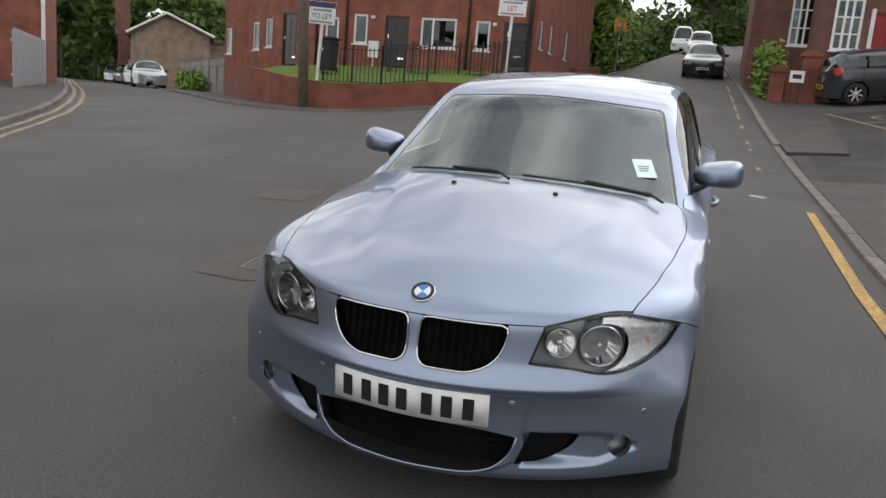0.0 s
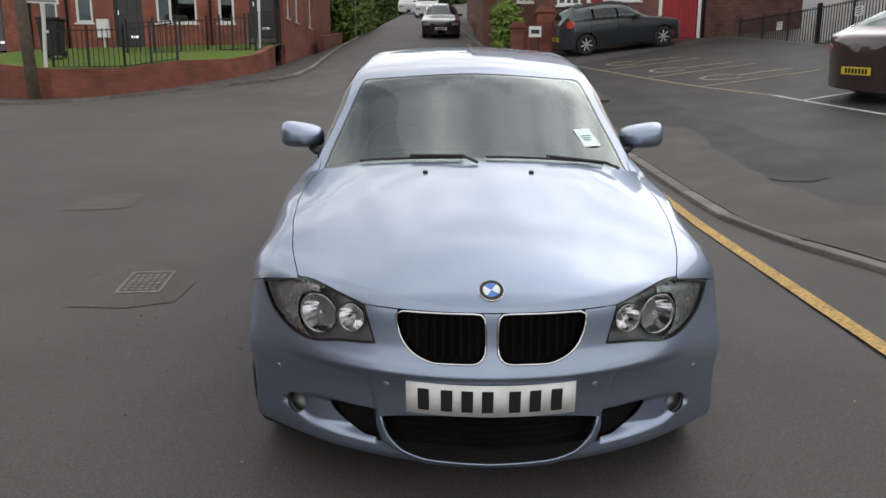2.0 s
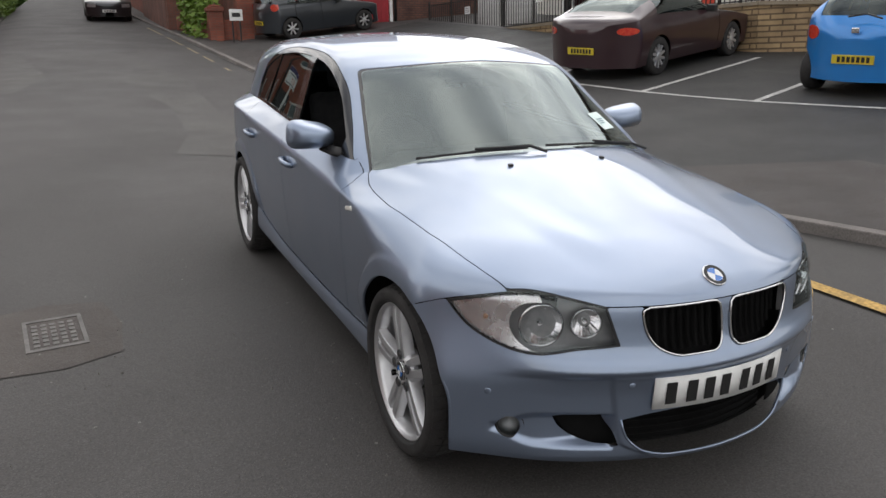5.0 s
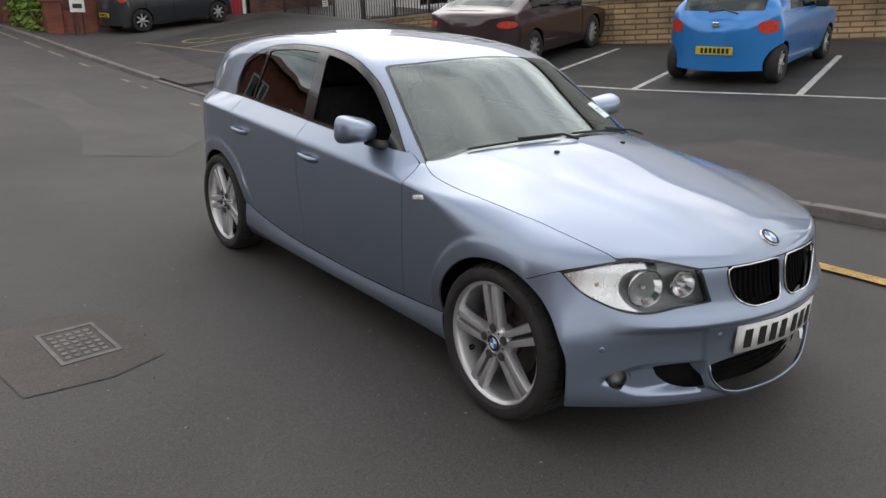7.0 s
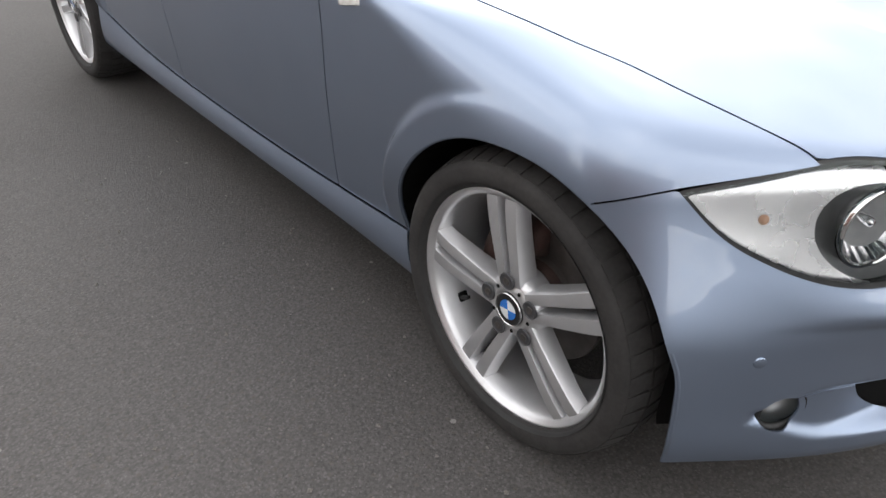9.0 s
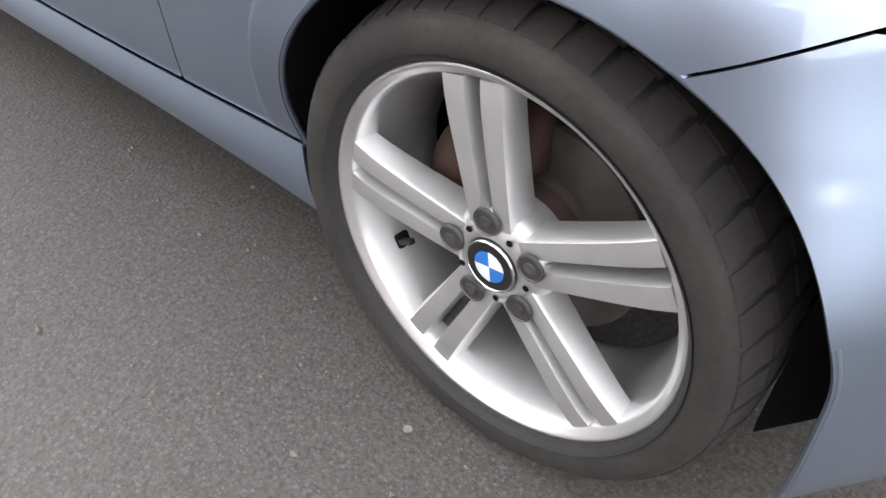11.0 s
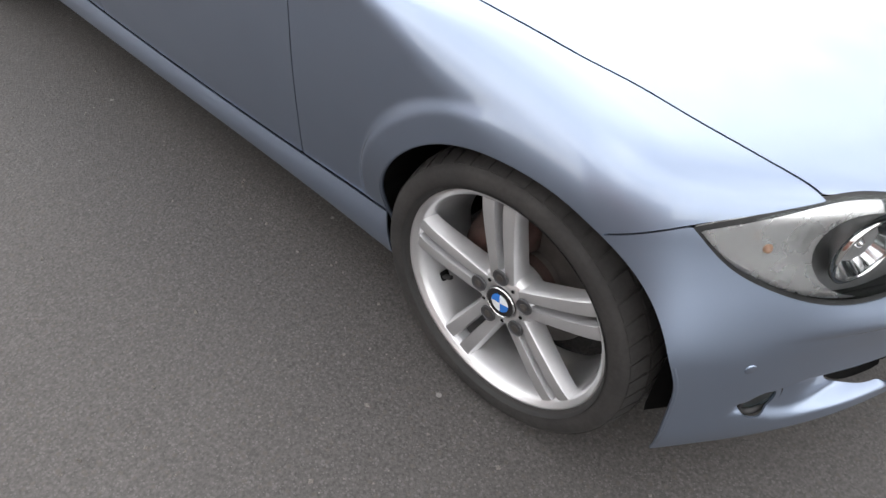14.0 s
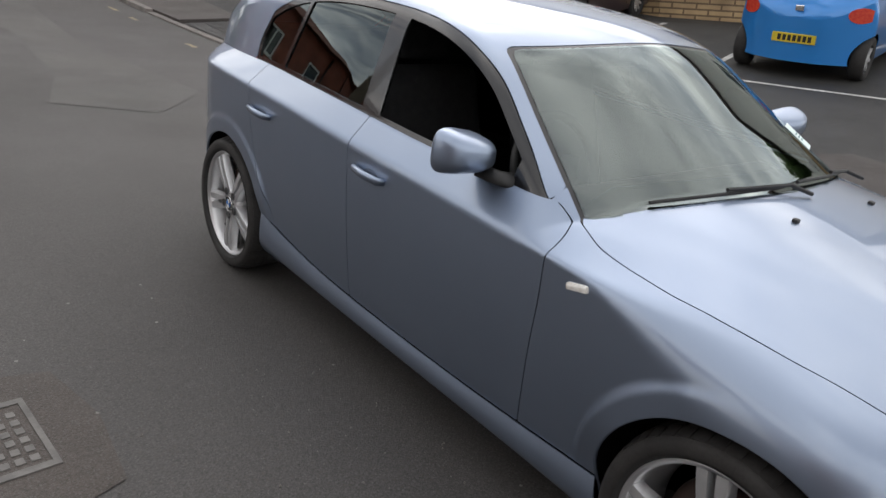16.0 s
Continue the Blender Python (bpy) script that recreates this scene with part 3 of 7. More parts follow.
    trim = patch("window_trim", U, 0, 1, 260, 0, 1, 150,
                 lambda p: max(window_d(p, 0.012), -front_pane(p), -rear_pane(p), -rear_light(p)), GLOSS, car, flip=flip, thick=0.01, inset=0.002)
    if s > 0:
        patch("front_window", U, 0, 1, 80, 0, 1, 60, front_pane, TINT, front_door, flip=flip, inset=0.008)
    patch("rear_window", U, 0, 1, 80, 0, 1, 60, rear_pane, TINT, rear_door, flip=flip, inset=0.008)
    patch("quarter_light", U, 0, 1, 80, 0, 1, 60, rear_light, TINT, car, flip=flip, inset=0.008)

    # wheel houses, given the cavity shade as their colour
    for cy in (0, WHEELBASE):
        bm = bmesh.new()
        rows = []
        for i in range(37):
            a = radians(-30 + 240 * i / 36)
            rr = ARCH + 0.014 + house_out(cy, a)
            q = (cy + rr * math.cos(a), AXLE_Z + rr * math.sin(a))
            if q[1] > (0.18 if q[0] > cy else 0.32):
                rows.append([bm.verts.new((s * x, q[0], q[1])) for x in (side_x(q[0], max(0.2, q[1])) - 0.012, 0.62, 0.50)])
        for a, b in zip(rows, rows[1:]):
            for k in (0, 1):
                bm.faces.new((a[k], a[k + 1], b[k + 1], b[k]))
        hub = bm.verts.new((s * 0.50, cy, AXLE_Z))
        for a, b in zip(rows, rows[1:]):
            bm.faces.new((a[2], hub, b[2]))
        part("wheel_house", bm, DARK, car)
        # folded arch lip
        pts = []
        for i in range(49):
            a = radians(-22 + 224 * i / 48)
            rr = ARCH + 0.001 + house_out(cy, a) - (0.006 if cy else 0)
            y, z = cy + rr * math.cos(a), AXLE_Z + rr * math.sin(a)
            if z > 0.2 and (cy or y > -0.3 or z > 0.22):
                pts.append((s * (side_x(y, z) - 0.006), y, z))
        part("arch_lip", tube(pts, 0.005, 6), PAINT, car, smooth=True)
part("floor_pan", boxes(((-0.5, -0.5, 0.2), (0.5, -0.37, 0.24)), ((-0.76, 0.37, 0.19), (0.76, 2.29, 0.24)), ((-0.5, -0.37, 0.19), (0.5, 3.3, 0.3)), ((-0.4, 3.0, 0.22), (0.4, 3.3, 0.3))), DARK, car)

# ---- wheels ----


def wheel_part_rim():
    """A five double-spoke alloy rim; the outer face looks along +x."""
    bm = lathe([(0.246, -0.165), (0.250, -0.158), (0.240, -0.15), (0.229, -0.12), (0.226, -0.05), (0.232, -0.012), (0.240, 0.0), (0.2485, 0.010), (0.2510, 0.0145), (0.2485, 0.0180),
                (0.2445, 0.0175), (0.2425, 0.0145), (0.2375, 0.0115), (0.2335, 0.0060), (0.2300, -0.006), (0.2235, -0.030), (0.2155, -0.060), (0.2120, -0.085), (0.2135, -0.13), (0.234, -0.16)], 96)
    return bm


def spoke_bm():
    """One double spoke, along +z: two curved bars with a slot between them, joined at hub and rim."""
    bm = bmesh.new()
    n = 14
    for side in (-1, 1):
        rings = []
        for i in range(n + 1):
            t = i / n
            r = 0.040 + 0.192 * t
            mid = side * (0.0190 + 0.0075 * t ** 1.1)
            w = 0.0128 + 0.0052 * t ** 1.2
            top = 0.003 + 0.011 * t ** 0.8 - 0.006 * t ** 7
            deep = 0.030 + 0.014 * (1 - t)
            prof = [(-1.04, -deep), (-0.98, -0.006), (-0.86, 0.0), (-0.1, 0.0008), (0.74, -0.0006), (0.90, -0.005), (1.16, -deep)]
            rings.append([bm.verts.new((top + dz, mid + side * w * q, r)) for q, dz in prof])
        for a, b in zip(rings, rings[1:]):
            for k in range(len(a) - 1):
                bm.faces.new((a[k], a[k + 1], b[k + 1], b[k]))
            bm.faces.new((a[-1], a[0], b[0], b[-1]))
        bm.faces.new(rings[0])
        bm.faces.new(rings[-1][::-1])
    return bm


def build_wheel(group):
    w = new("wheel")
    # tyre: tread with sipes and grooves
    prof = [(0.2475, -0.175), (0.26, -0.186), (0.28, -0.190), (0.297, -0.182), (0.306, -0.165), (0.309, -0.13), (0.3125, -0.06), (0.3115, -0.03), (0.3065, 0.004), (0.3030, 0.0175), (0.2980, 0.0275), (0.288, 0.0330), (0.272, 0.0320), (0.262, 0.0300), (0.2535, 0.024), (0.2485, 0.014), (0.2455, 0.008)]
    part("tyre", lathe(prof, 120), TYRE, w, smooth=True)
    # tread blocks: shoulder lugs and ribs
    bm = bmesh.new()
    count = 46
    for k in range(count):
        m = Matrix.Rotation(k * math.tau / count, 4, "X")
        for x0, x1, r0, r1, skew in ((-0.020, 0.0215, 0.3155, 0.3035, 0.003), (-0.066, -0.026, 0.3165, 0.3162, 0.004), (-0.110, -0.072, 0.3165, 0.3165, 0.004), (-0.165, -0.117, 0.318, 0.3135, 0.0)):
            h = 0.0172
            vs = [m @ Vector(v) for v in ((x0, -h, 0.305), (x1, -h + skew, 0.295), (x1, h + skew, 0.295), (x0, h, 0.305), (x0, -h, r0), (x1, -h + skew, r1), (x1, h + skew, r1), (x0, h, r0))]
            v = [bm.verts.new(c) for c in vs]
            for f in ((4, 5, 6, 7), (0, 1, 5, 4), (1, 2, 6, 5), (2, 3, 7, 6), (3, 0, 4, 7)):
                bm.faces.new([v[i] for i in f])
    part("tread", bm, TYRE, w)
    part("sidewall_ring", lathe([(0.2535, 0.0240), (0.2550, 0.0275), (0.2580, 0.0290), (0.2600, 0.0315)], 96), RUBBER, w, smooth=True)
    rim = part("rim", wheel_part_rim(), ALLOY, w, smooth=True)
    for k in range(5):
        m = Matrix.Rotation(radians(72 * k), 4, "X")
        sp = part("spoke", spoke_mesh, ALLOY, rim)
        sp.matrix_local = m
        # slot floor and wells take the dimmer alloy, shade included in the colour
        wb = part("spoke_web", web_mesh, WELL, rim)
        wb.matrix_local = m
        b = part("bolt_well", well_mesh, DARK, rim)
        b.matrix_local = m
        bo = part("wheel_bolt", bolt_mesh, DISC, rim)
        bo.matrix_local = m
        sm = part("face_hole", hole_mesh, DARK, rim)
        sm.matrix_local = Matrix.Rotation(radians(72 * k + 36), 4, "X")
    hub = lathe([(0.074, -0.05), (0.072, -0.022), (0.068, -0.006), (0.060, 0.002), (0.048, 0.007), (0.038, 0.009), (0.0365, 0.006), (0.0, 0.006)], 60)
    part("hub", hub, ALLOY, rim, smooth=True)
    cap = part("centre_cap", lathe([(0.0355, 0.004), (0.0355, 0.010), (0.034, 0.0125), (0.0, 0.0125)], 48), GLOSS, w)
    part("cap_rim", lathe([(0.0355, 0.0105), (0.035, 0.0138), (0.0335, 0.0138), (0.033, 0.0126)], 48), CHROME, cap, smooth=True)
    for k, colour in enumerate((BADGE_BLUE, BADGE_WHITE, BADGE_BLUE, BADGE_WHITE)):
        bm = bmesh.new()
        c = bm.verts.new((0.0136, 0, 0))
        arc = [bm.verts.new((0.0136, 0.0215 * math.cos(a), 0.0215 * math.sin(a))) for a in [radians(90 * k - 20 + 9 * i) for i in range(11)]]
        for a, b in zip(arc, arc[1:]):
            bm.faces.new((c, a, b))
        part("badge_quarter", bm, colour, cap)
    part("brake_disc", lathe([(0.0, -0.07), (0.075, -0.07), (0.08, -0.085), (0.148, -0.085), (0.150, -0.09), (0.148, -0.105), (0.0, -0.105)], 64), DISC, w, smooth=False)
    part("disc_bell", lathe([(0.0, -0.052), (0.066, -0.052), (0.074, -0.06), (0.078, -0.084)], 48), RUST, w, smooth=True)
    arc_ = [(-0.085, 0.132 * math.cos(a), 0.132 * math.sin(a)) for a in [radians(150 + 8 * i) for i in range(12)]]
    part("brake_caliper", tube(arc_, 0.046, 10, flat=0.8), RUST, w, smooth=True)
    part("valve", boxes(((-0.040, -0.004, -0.216), (-0.030, 0.004, -0.190)), bevel=0.002), BLACK, w)
    # solid near-black block; the hole's shade is its colour
    part("valve_hole", boxes(((-0.052, -0.011, -0.2235), (-0.030, 0.011, -0.2135)), bevel=0.0045), DARK, w)
    return w


spoke_mesh = bpy.data.meshes.new("spoke")
_b = spoke_bm()
bmesh.ops.recalc_face_normals(_b, faces=_b.faces)
_b.to_mesh(spoke_mesh)
_b.free()
spoke_mesh.materials.append(ALLOY)
spoke_mesh.shade_smooth()
spoke_mesh.set_sharp_from_angle(angle=radians(40))


def ring_mesh(name, material, prof, z):
    b = lathe(prof, 20)
    for v in b.verts:
        v.co.z += z
    me = bpy.data.meshes.new(name)
    bmesh.ops.recalc_face_normals(b, faces=b.faces)
    b.to_mesh(me)
    b.free()
    me.materials.append(material)
    return me


# darker copy of the alloy; slot and bolt-well shade is in its colour
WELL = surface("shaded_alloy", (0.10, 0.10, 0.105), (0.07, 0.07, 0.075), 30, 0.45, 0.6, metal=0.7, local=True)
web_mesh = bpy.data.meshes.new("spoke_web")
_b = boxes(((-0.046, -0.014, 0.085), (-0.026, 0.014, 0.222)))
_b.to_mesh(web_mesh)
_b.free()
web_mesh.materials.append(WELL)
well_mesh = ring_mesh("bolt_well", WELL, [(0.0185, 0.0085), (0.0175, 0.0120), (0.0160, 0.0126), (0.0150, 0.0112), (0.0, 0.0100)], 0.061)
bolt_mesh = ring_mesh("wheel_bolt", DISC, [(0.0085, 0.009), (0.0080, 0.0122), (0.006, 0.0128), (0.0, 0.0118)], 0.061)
# uncut holes: flat discs with the shade painted as near-black
hole_mesh = ring_mesh("face_hole", DARK, [(0.0042, 0.0078), (0.004, 0.0088), (0.0, 0.0088)], 0.050)
for cy, face in ((0.0, 0.813), (WHEELBASE, 0.812)):
    for s in (-1, 1):
        w = build_wheel("wheels")
        w.parent = car
        turn = radians(180) if s < 0 else 0
        # spokes stand at 29 degrees above the line towards the front
        w.matrix_local = Matrix.Translation((s * face, cy, AXLE_Z + 0.002)) @ Matrix.Rotation(turn, 4, "Z") @ Matrix.Rotation(radians(-61.4 if s < 0 else 61.4) + (0.35 if cy else 0), 4, "X")

# ---- front lamps, grilles, plate ----


def nose_point(x, z, out=0.0):
    """A point on the nose at x and z, moved out by that much."""
    lo, hi = nose_y(z), 0.1
    for _ in range(40):
        mid = (lo + hi) / 2
        if side_x(mid, z) < abs(x):
            lo = mid
        else:
            hi = mid
    return Vector((x, lo, z)) + Vector((x * 0.9, -0.75, 0)).normalized() * out


def fluted(r):
    """A deep reflector bowl with shallow flutes."""
    bm = lathe([(r * q, -0.95 * r * (1 - q * q)) for q in (1.0, 0.93, 0.85, 0.75, 0.64, 0.52, 0.4, 0.28, 0.16, 0.05)], 60)
    for v in bm.verts:
        a = math.atan2(v.co.z, v.co.y)
        q = math.hypot(v.co.y, v.co.z) / r
        v.co.x += 0.05 * r * q * abs(math.sin(a * 7.5))
    return bm


for s in (-1, 1):
    lamp = new("headlight")
    lamp.parent = car
    flip = s < 0
    P = nose_ab(s)
    patch("lamp_lens", P, 0.3, 1, 120, 0.54, 0.76, 56, lambda p: lamp_d(p) + 0.002, LENS, lamp, flip=flip)
    patch("lamp_gasket", P, 0.3, 1, 160, 0.54, 0.752, 70, lambda p: max(lamp_d(p) - 0.002, -lamp_d(p) - 0.007), BLACK, lamp, flip=flip, inset=0.002)
    housing = surface("lamp_housing", (0.25, 0.25, 0.255), (0.30, 0.30, 0.30), 40, 0.35, 0.45, metal=0.4)
    patch("lamp_housing", P, 0.3, 1, 70, 0.54, 0.752, 30, lambda p: max(lamp_d(p) - 0.004, arch_cut(p), abs(p[0]) - 0.66), housing, lamp, flip=flip, inset=0.055)
    silver = surface("lamp_reflector", (0.93, 0.92, 0.92), (0.84, 0.83, 0.83), 20, 0.10, 0.18, metal=1.0)
    satin = surface("satin_reflector", (0.80, 0.79, 0.79), (0.74, 0.73, 0.73), 9, 0.24, 0.30, metal=0.85)
    patch("side_reflector", P, 0.3, 1, 110, 0.54, 0.752, 50, lambda p: max(lamp_d(p) + 0.003, 0.075 - math.hypot(abs(p[0]) - 0.575, p[2] - 0.642), 0.565 - abs(p[0])), satin, lamp, flip=flip, inset=0.016)
    for cx, cz, r in ((0.572, 0.642, 0.066), (0.455, 0.655, 0.046)):
        c = nose_point(s * cx, cz, -0.020)
        aim = Matrix.Translation(c) @ Matrix.Rotation(radians(-90) + s * radians(22), 4, "Z")
        bowl = part("reflector_bowl", fluted(r), silver, lamp, smooth=True)
        bowl.matrix_local = aim
        ring = part("reflector_ring", lathe([(r * 1.06, -0.006), (r * 1.06, 0.003), (r * 0.99, 0.005), (r * 0.96, -0.002)], 36), CHROME, lamp, smooth=True)
        ring.matrix_local = aim
        bulb = part("bulb", lathe([(0.009, -0.06), (0.009, -0.02), (0.006, -0.012), (0.0, -0.010)], 14), CHROME, lamp, smooth=True)
        bulb.matrix_local = aim
    amber = part("turn_bulb", lathe([(0.009, -0.02), (0.009, -0.004), (0.005, 0.002), (0.0, 0.003)], 14), ORANGE, lamp, smooth=True)
    amber.matrix_local = Matrix.Translation(nose_point(s * 0.705, 0.652, -0.014)) @ Matrix.Rotation(radians(-90) + s * radians(45), 4, "Z")

    grille = new("kidney_grille")
    grille.parent = car
    edge = []
    for i in range(56):
        a = math.tau * i / 56
        lo, hi = 0.0, 0.2
        for _ in range(24):
            m = (lo + hi) / 2
            if kidney_d((0.152 + m * math.cos(a), 0, 0.632 + m * math.sin(a))) < 0:
                lo = m
            else:
                hi = m
        edge.append(nose_point(s * (0.152 + lo * math.cos(a)), 0.632 + lo * math.sin(a), 0.003))
    part("grille_frame", tube(edge, 0.0036, 8, closed=True), CHROME, grille, smooth=True)
    patch("grille_back", P, 0.0, 0.9, 50, 0.545, 0.72, 34, lambda p: kidney_d(p, 0.006), DARK, grille, flip=flip, inset=0.045)
    for k in range(9):
        x = 0.042 + 0.0285 * k
        zs = [z for z in np.linspace(0.555, 0.71, 29) if kidney_d((x, 0, z)) < 0]
        if len(zs) > 3:
            part("grille_slat", tube([nose_point(s * x, float(z), -0.032) for z in zs[::4] + zs[-1:]], 0.0045, 6, flat=1.6), DARK, grille)
    fog = new("fog_lamp")
    fog.parent = car
    aim = Matrix.Translation(nose_point(s * FOG[0], FOG[1], -0.022)) @ Matrix.Rotation(radians(-90) + s * radians(28), 4, "Z")
    for nm, prof, mt in (("fog_bezel", [(0.050, -0.006), (0.048, 0.010), (0.041, 0.012), (0.038, 0.0)], BLACK), ("fog_reflector", [(0.038, 0.0), (0.032, -0.014), (0.015, -0.026), (0, -0.028)], housing), ("fog_glass", [(0.038, 0.002), (0.03, 0.008), (0.015, 0.011), (0, 0.012)], LENS)):
        o = part(nm, lathe(prof, 28), mt, fog, smooth=True)
        o.matrix_local = aim
    for x, z in ((0.327, 0.468), (0.715, 0.432)):
        o = part("parking_sensor", lathe([(0.011, -0.002), (0.0105, 0.0012), (0.009, 0.002), (0.0, 0.002)], 18), PAINT, car, smooth=True)
        n = (nose_point(s * (x + 0.004), z, 0) - nose_point(s * (x - 0.004), z, 0)).normalized()
        o.matrix_local = Matrix.Translation(nose_point(s * x, z, 0.009 if x < 0.36 else 0.0)) @ Matrix.Rotation(math.atan2(-abs(n.x), s * abs(n.y)), 4, "Z")
    # mesh behind the openings
    patch("inlet_mesh", P, 0.2, 0.97, 40, 0.22, 0.41, 20, lambda p: inlet_d(p, 0.01), DARK, car, flip=flip, inset=0.045)
    # wiper, washer jet, repeater, mirror, handles
for s, x0, x1 in ((-1, -0.06, -0.52), (1, 0.58, 0.04)):
    wiper = new("wiper")
    wiper.parent = car
    pts = []
    for i in range(15):
        x = x0 + (x1 - x0) * i / 14
        y = 0.437 + 0.19 * (x / 0.69) ** 2 + 0.014 * (i / 14)
        pts.append(Vector((x, y, max(screen_z(x, y), bonnet_z(x, y)) + 0.012)))
    part("wiper_blade", tube(pts, 0.0055, 6), BLACK, wiper)
    part("wiper_arm", tube([pts[0] + Vector((0.06, -0.06, -0.01)), pts[0] + Vector((0.0, -0.02, 0.012)), pts[7] + Vector((0, 0, 0.012))], 0.0065, 6), BLACK, wiper)
for s in (-1, 1):
    jet = boxes(((-0.010, -0.008, -0.004), (0.010, 0.008, 0.007)), bevel=0.003)
    o = part("washer_jet", jet, BLACK, car)
    o.matrix_local = Matrix.Translation((s * 0.222, 0.300, bonnet_z(0.222, 0.300) + 0.002)) @ Matrix.Rotation(radians(9), 4, "X")
    rep = part("side_repeater", boxes(((-0.009, -0.036, -0.011), (0.009, 0.036, 0.011)), bevel=0.0085), surface("repeater_lens", (0.78, 0.77, 0.74), (0.62, 0.58, 0.52), 60, 0.12, 0.2, coat=1), car)
    rep.matrix_local = Matrix.Translation((s * side_x(0.486, 0.806), 0.486, 0.806)) @ Matrix.Rotation(radians(-12), 4, "X") @ Matrix.Rotation(s * radians(-10), 4, "Y")
    mirror = new("door_mirror")
    mirror.parent = car
    bm = bmesh.new()
    bmesh.ops.create_uvsphere(bm, u_segments=40, v_segments=24, radius=1)
    for v in bm.verts:
        x, y, z = v.co
        sq = lambda q, e: math.copysign(abs(q) ** e, q)
        x, y, z = sq(x, 0.55), sq(y, 0.72), sq(z, 0.58)
        taper = 1 - 0.22 * (1 - x) / 2
        # rounded shell, flat at the glass behind
        v.co = Vector((0.108 * x, 0.105 * y * (1 if y < 0 else 0.36) * (1 - 0.25 * abs(x)), (0.070 * taper * z) * (1 - 0.25 * max(0, -y)) + 0.006 * x))
        if s < 0:
            v.co.x *= -1
    shell = part("mirror_shell", bm, PAINT, mirror, smooth=True)
    shell.matrix_local = Matrix.Translation((s * 0.850, 0.985, 1.020)) @ Matrix.Rotation(s * radians(-12), 4, "Z") @ Matrix.Rotation(s * radians(-4), 4, "Y")
    bm = boxes(((-0.09, 0.0, -0.042), (0.09, 0.004, 0.042)), bevel=0.02)
    mg = part("mirror_glass", bm, surface("mirror_silver", (0.9, 0.9, 0.9), None, 9, 0.02, metal=1), mirror)
    mg.matrix_local = shell.matrix_local @ Matrix.Translation((0, 0.020, 0))
    foot = tube([(s * 0.735, 0.86, 0.955), (s * 0.765, 0.90, 0.958), (s * 0.80, 0.955, 0.970)], lambda t: 0.028 - 0.006 * t, 10, flat=0.6)
    part("mirror_foot", foot, BLACK, mirror, smooth=True)
for s in (-1, 1):
    for d, y in (("front_door", 1.45), ("rear_door", 2.295)):
        z = 0.815 if y < 2 else 0.838
        door = [o for o in car.children if o.name.startswith(d)][0 if s < 0 else 1]
        h = new("door_handle")
        h.parent = door
        x = side_x(y, z)
        pts = [(s * (x - 0.004), y - 0.088, z - 0.004), (s * (x + 0.018), y - 0.07, z - 0.003), (s * (x + 0.026), y, z), (s * (x + 0.018), y + 0.07, z + 0.003), (s * (x - 0.004), y + 0.088, z + 0.004)]
        part("handle_grip", tube(pts, lambda t: 0.0095 + 0.004 * math.sin(math.pi * t), 10, flat=1.4), PAINT, h, smooth=True)
        bm = bmesh.new()
        bmesh.ops.create_uvsphere(bm, u_segments=24, v_segments=12, radius=1)
        for v in bm.verts:
            v.co = Vector((0.004 * v.co.x, 0.052 * v.co.y, 0.026 * v.co.z))
        # raised disc in dimmer paint: shade behind the grip put into its colour
        cup = part("handle_cup", bm, surface("handle_shadow", (0.14, 0.17, 0.22), None, 9, 0.4, metal=0.6), h, smooth=True)
        cup.matrix_local = Matrix.Translation((s * (x - 0.0015), y - 0.005, z - 0.004))
plate = new("number_plate")
plate.parent = car
rows = []
for i in range(15):
    x = -0.26 + 0.52 * i / 14
    rows.append((nose_point(x, 0.385, 0.022), nose_point(x, 0.385, 0.022) + Vector((0, -0.004, 0.108))))
bm = bmesh.new()
vs = [(bm.verts.new(a), bm.verts.new(b)) for a, b in rows]
for a, b in zip(vs, vs[1:]):
    bm.faces.new((a[0], b[0], b[1], a[1]))
ob = part("plate_panel", bm, WHITE, plate, smooth=True)
ob.modifiers.new("skin", "SOLIDIFY").thickness = 0.004
# characters as plain bars
for k, x in enumerate((-0.205, -0.135, -0.073, -0.012, 0.070, 0.132, 0.198)):
    c = nose_point(x, 0.385, 0.0268)
    bar = part("plate_bar", boxes(((-0.018, -0.001, 0.0), (0.018, 0.001, 0.074)), bevel=0.0006), INK, plate)
    bar.matrix_local = Matrix.Translation(c + Vector((0, 0.001, 0.017))) @ Matrix.Rotation(math.atan2(nose_point(x + 0.01, 0.385).y - nose_point(x - 0.01, 0.385).y, 0.02), 4, "Z") @ Matrix.Rotation(radians(2.1), 4, "X")
patch("mouth_mesh", nose_ab(1), -0.85, 0.85, 80, 0.19, 0.40, 24, lambda p: mouth_d(p, 0.015), DARK, car, inset=0.07)
for k in range(6):
    z = 0.235 + 0.024 * k
    part("mouth_rib", tube([nose_point(x, z, -0.058) for x in np.linspace(-0.31, 0.31, 13)], 0.004, 5), DARK, car)
lip_x = np.concatenate([np.linspace(-0.347, -0.26, 12), np.linspace(-0.24, 0.24, 17), np.linspace(0.26, 0.347, 12)])
part("mouth_lip", tube([nose_point(float(x), mouth_low(abs(float(x))), 0.011) for x in lip_x], 0.004, 8), PAINT, car, smooth=True)
badge = new("bonnet_badge")
badge.parent = car
bz = hood_z(-0.609)
badge.matrix_local = Matrix.Translation((0, -0.609, bz + 0.002)) @ Vector((1, 0, 0)).rotation_difference(Vector((0, -0.55, 0.84))).to_matrix().to_4x4()
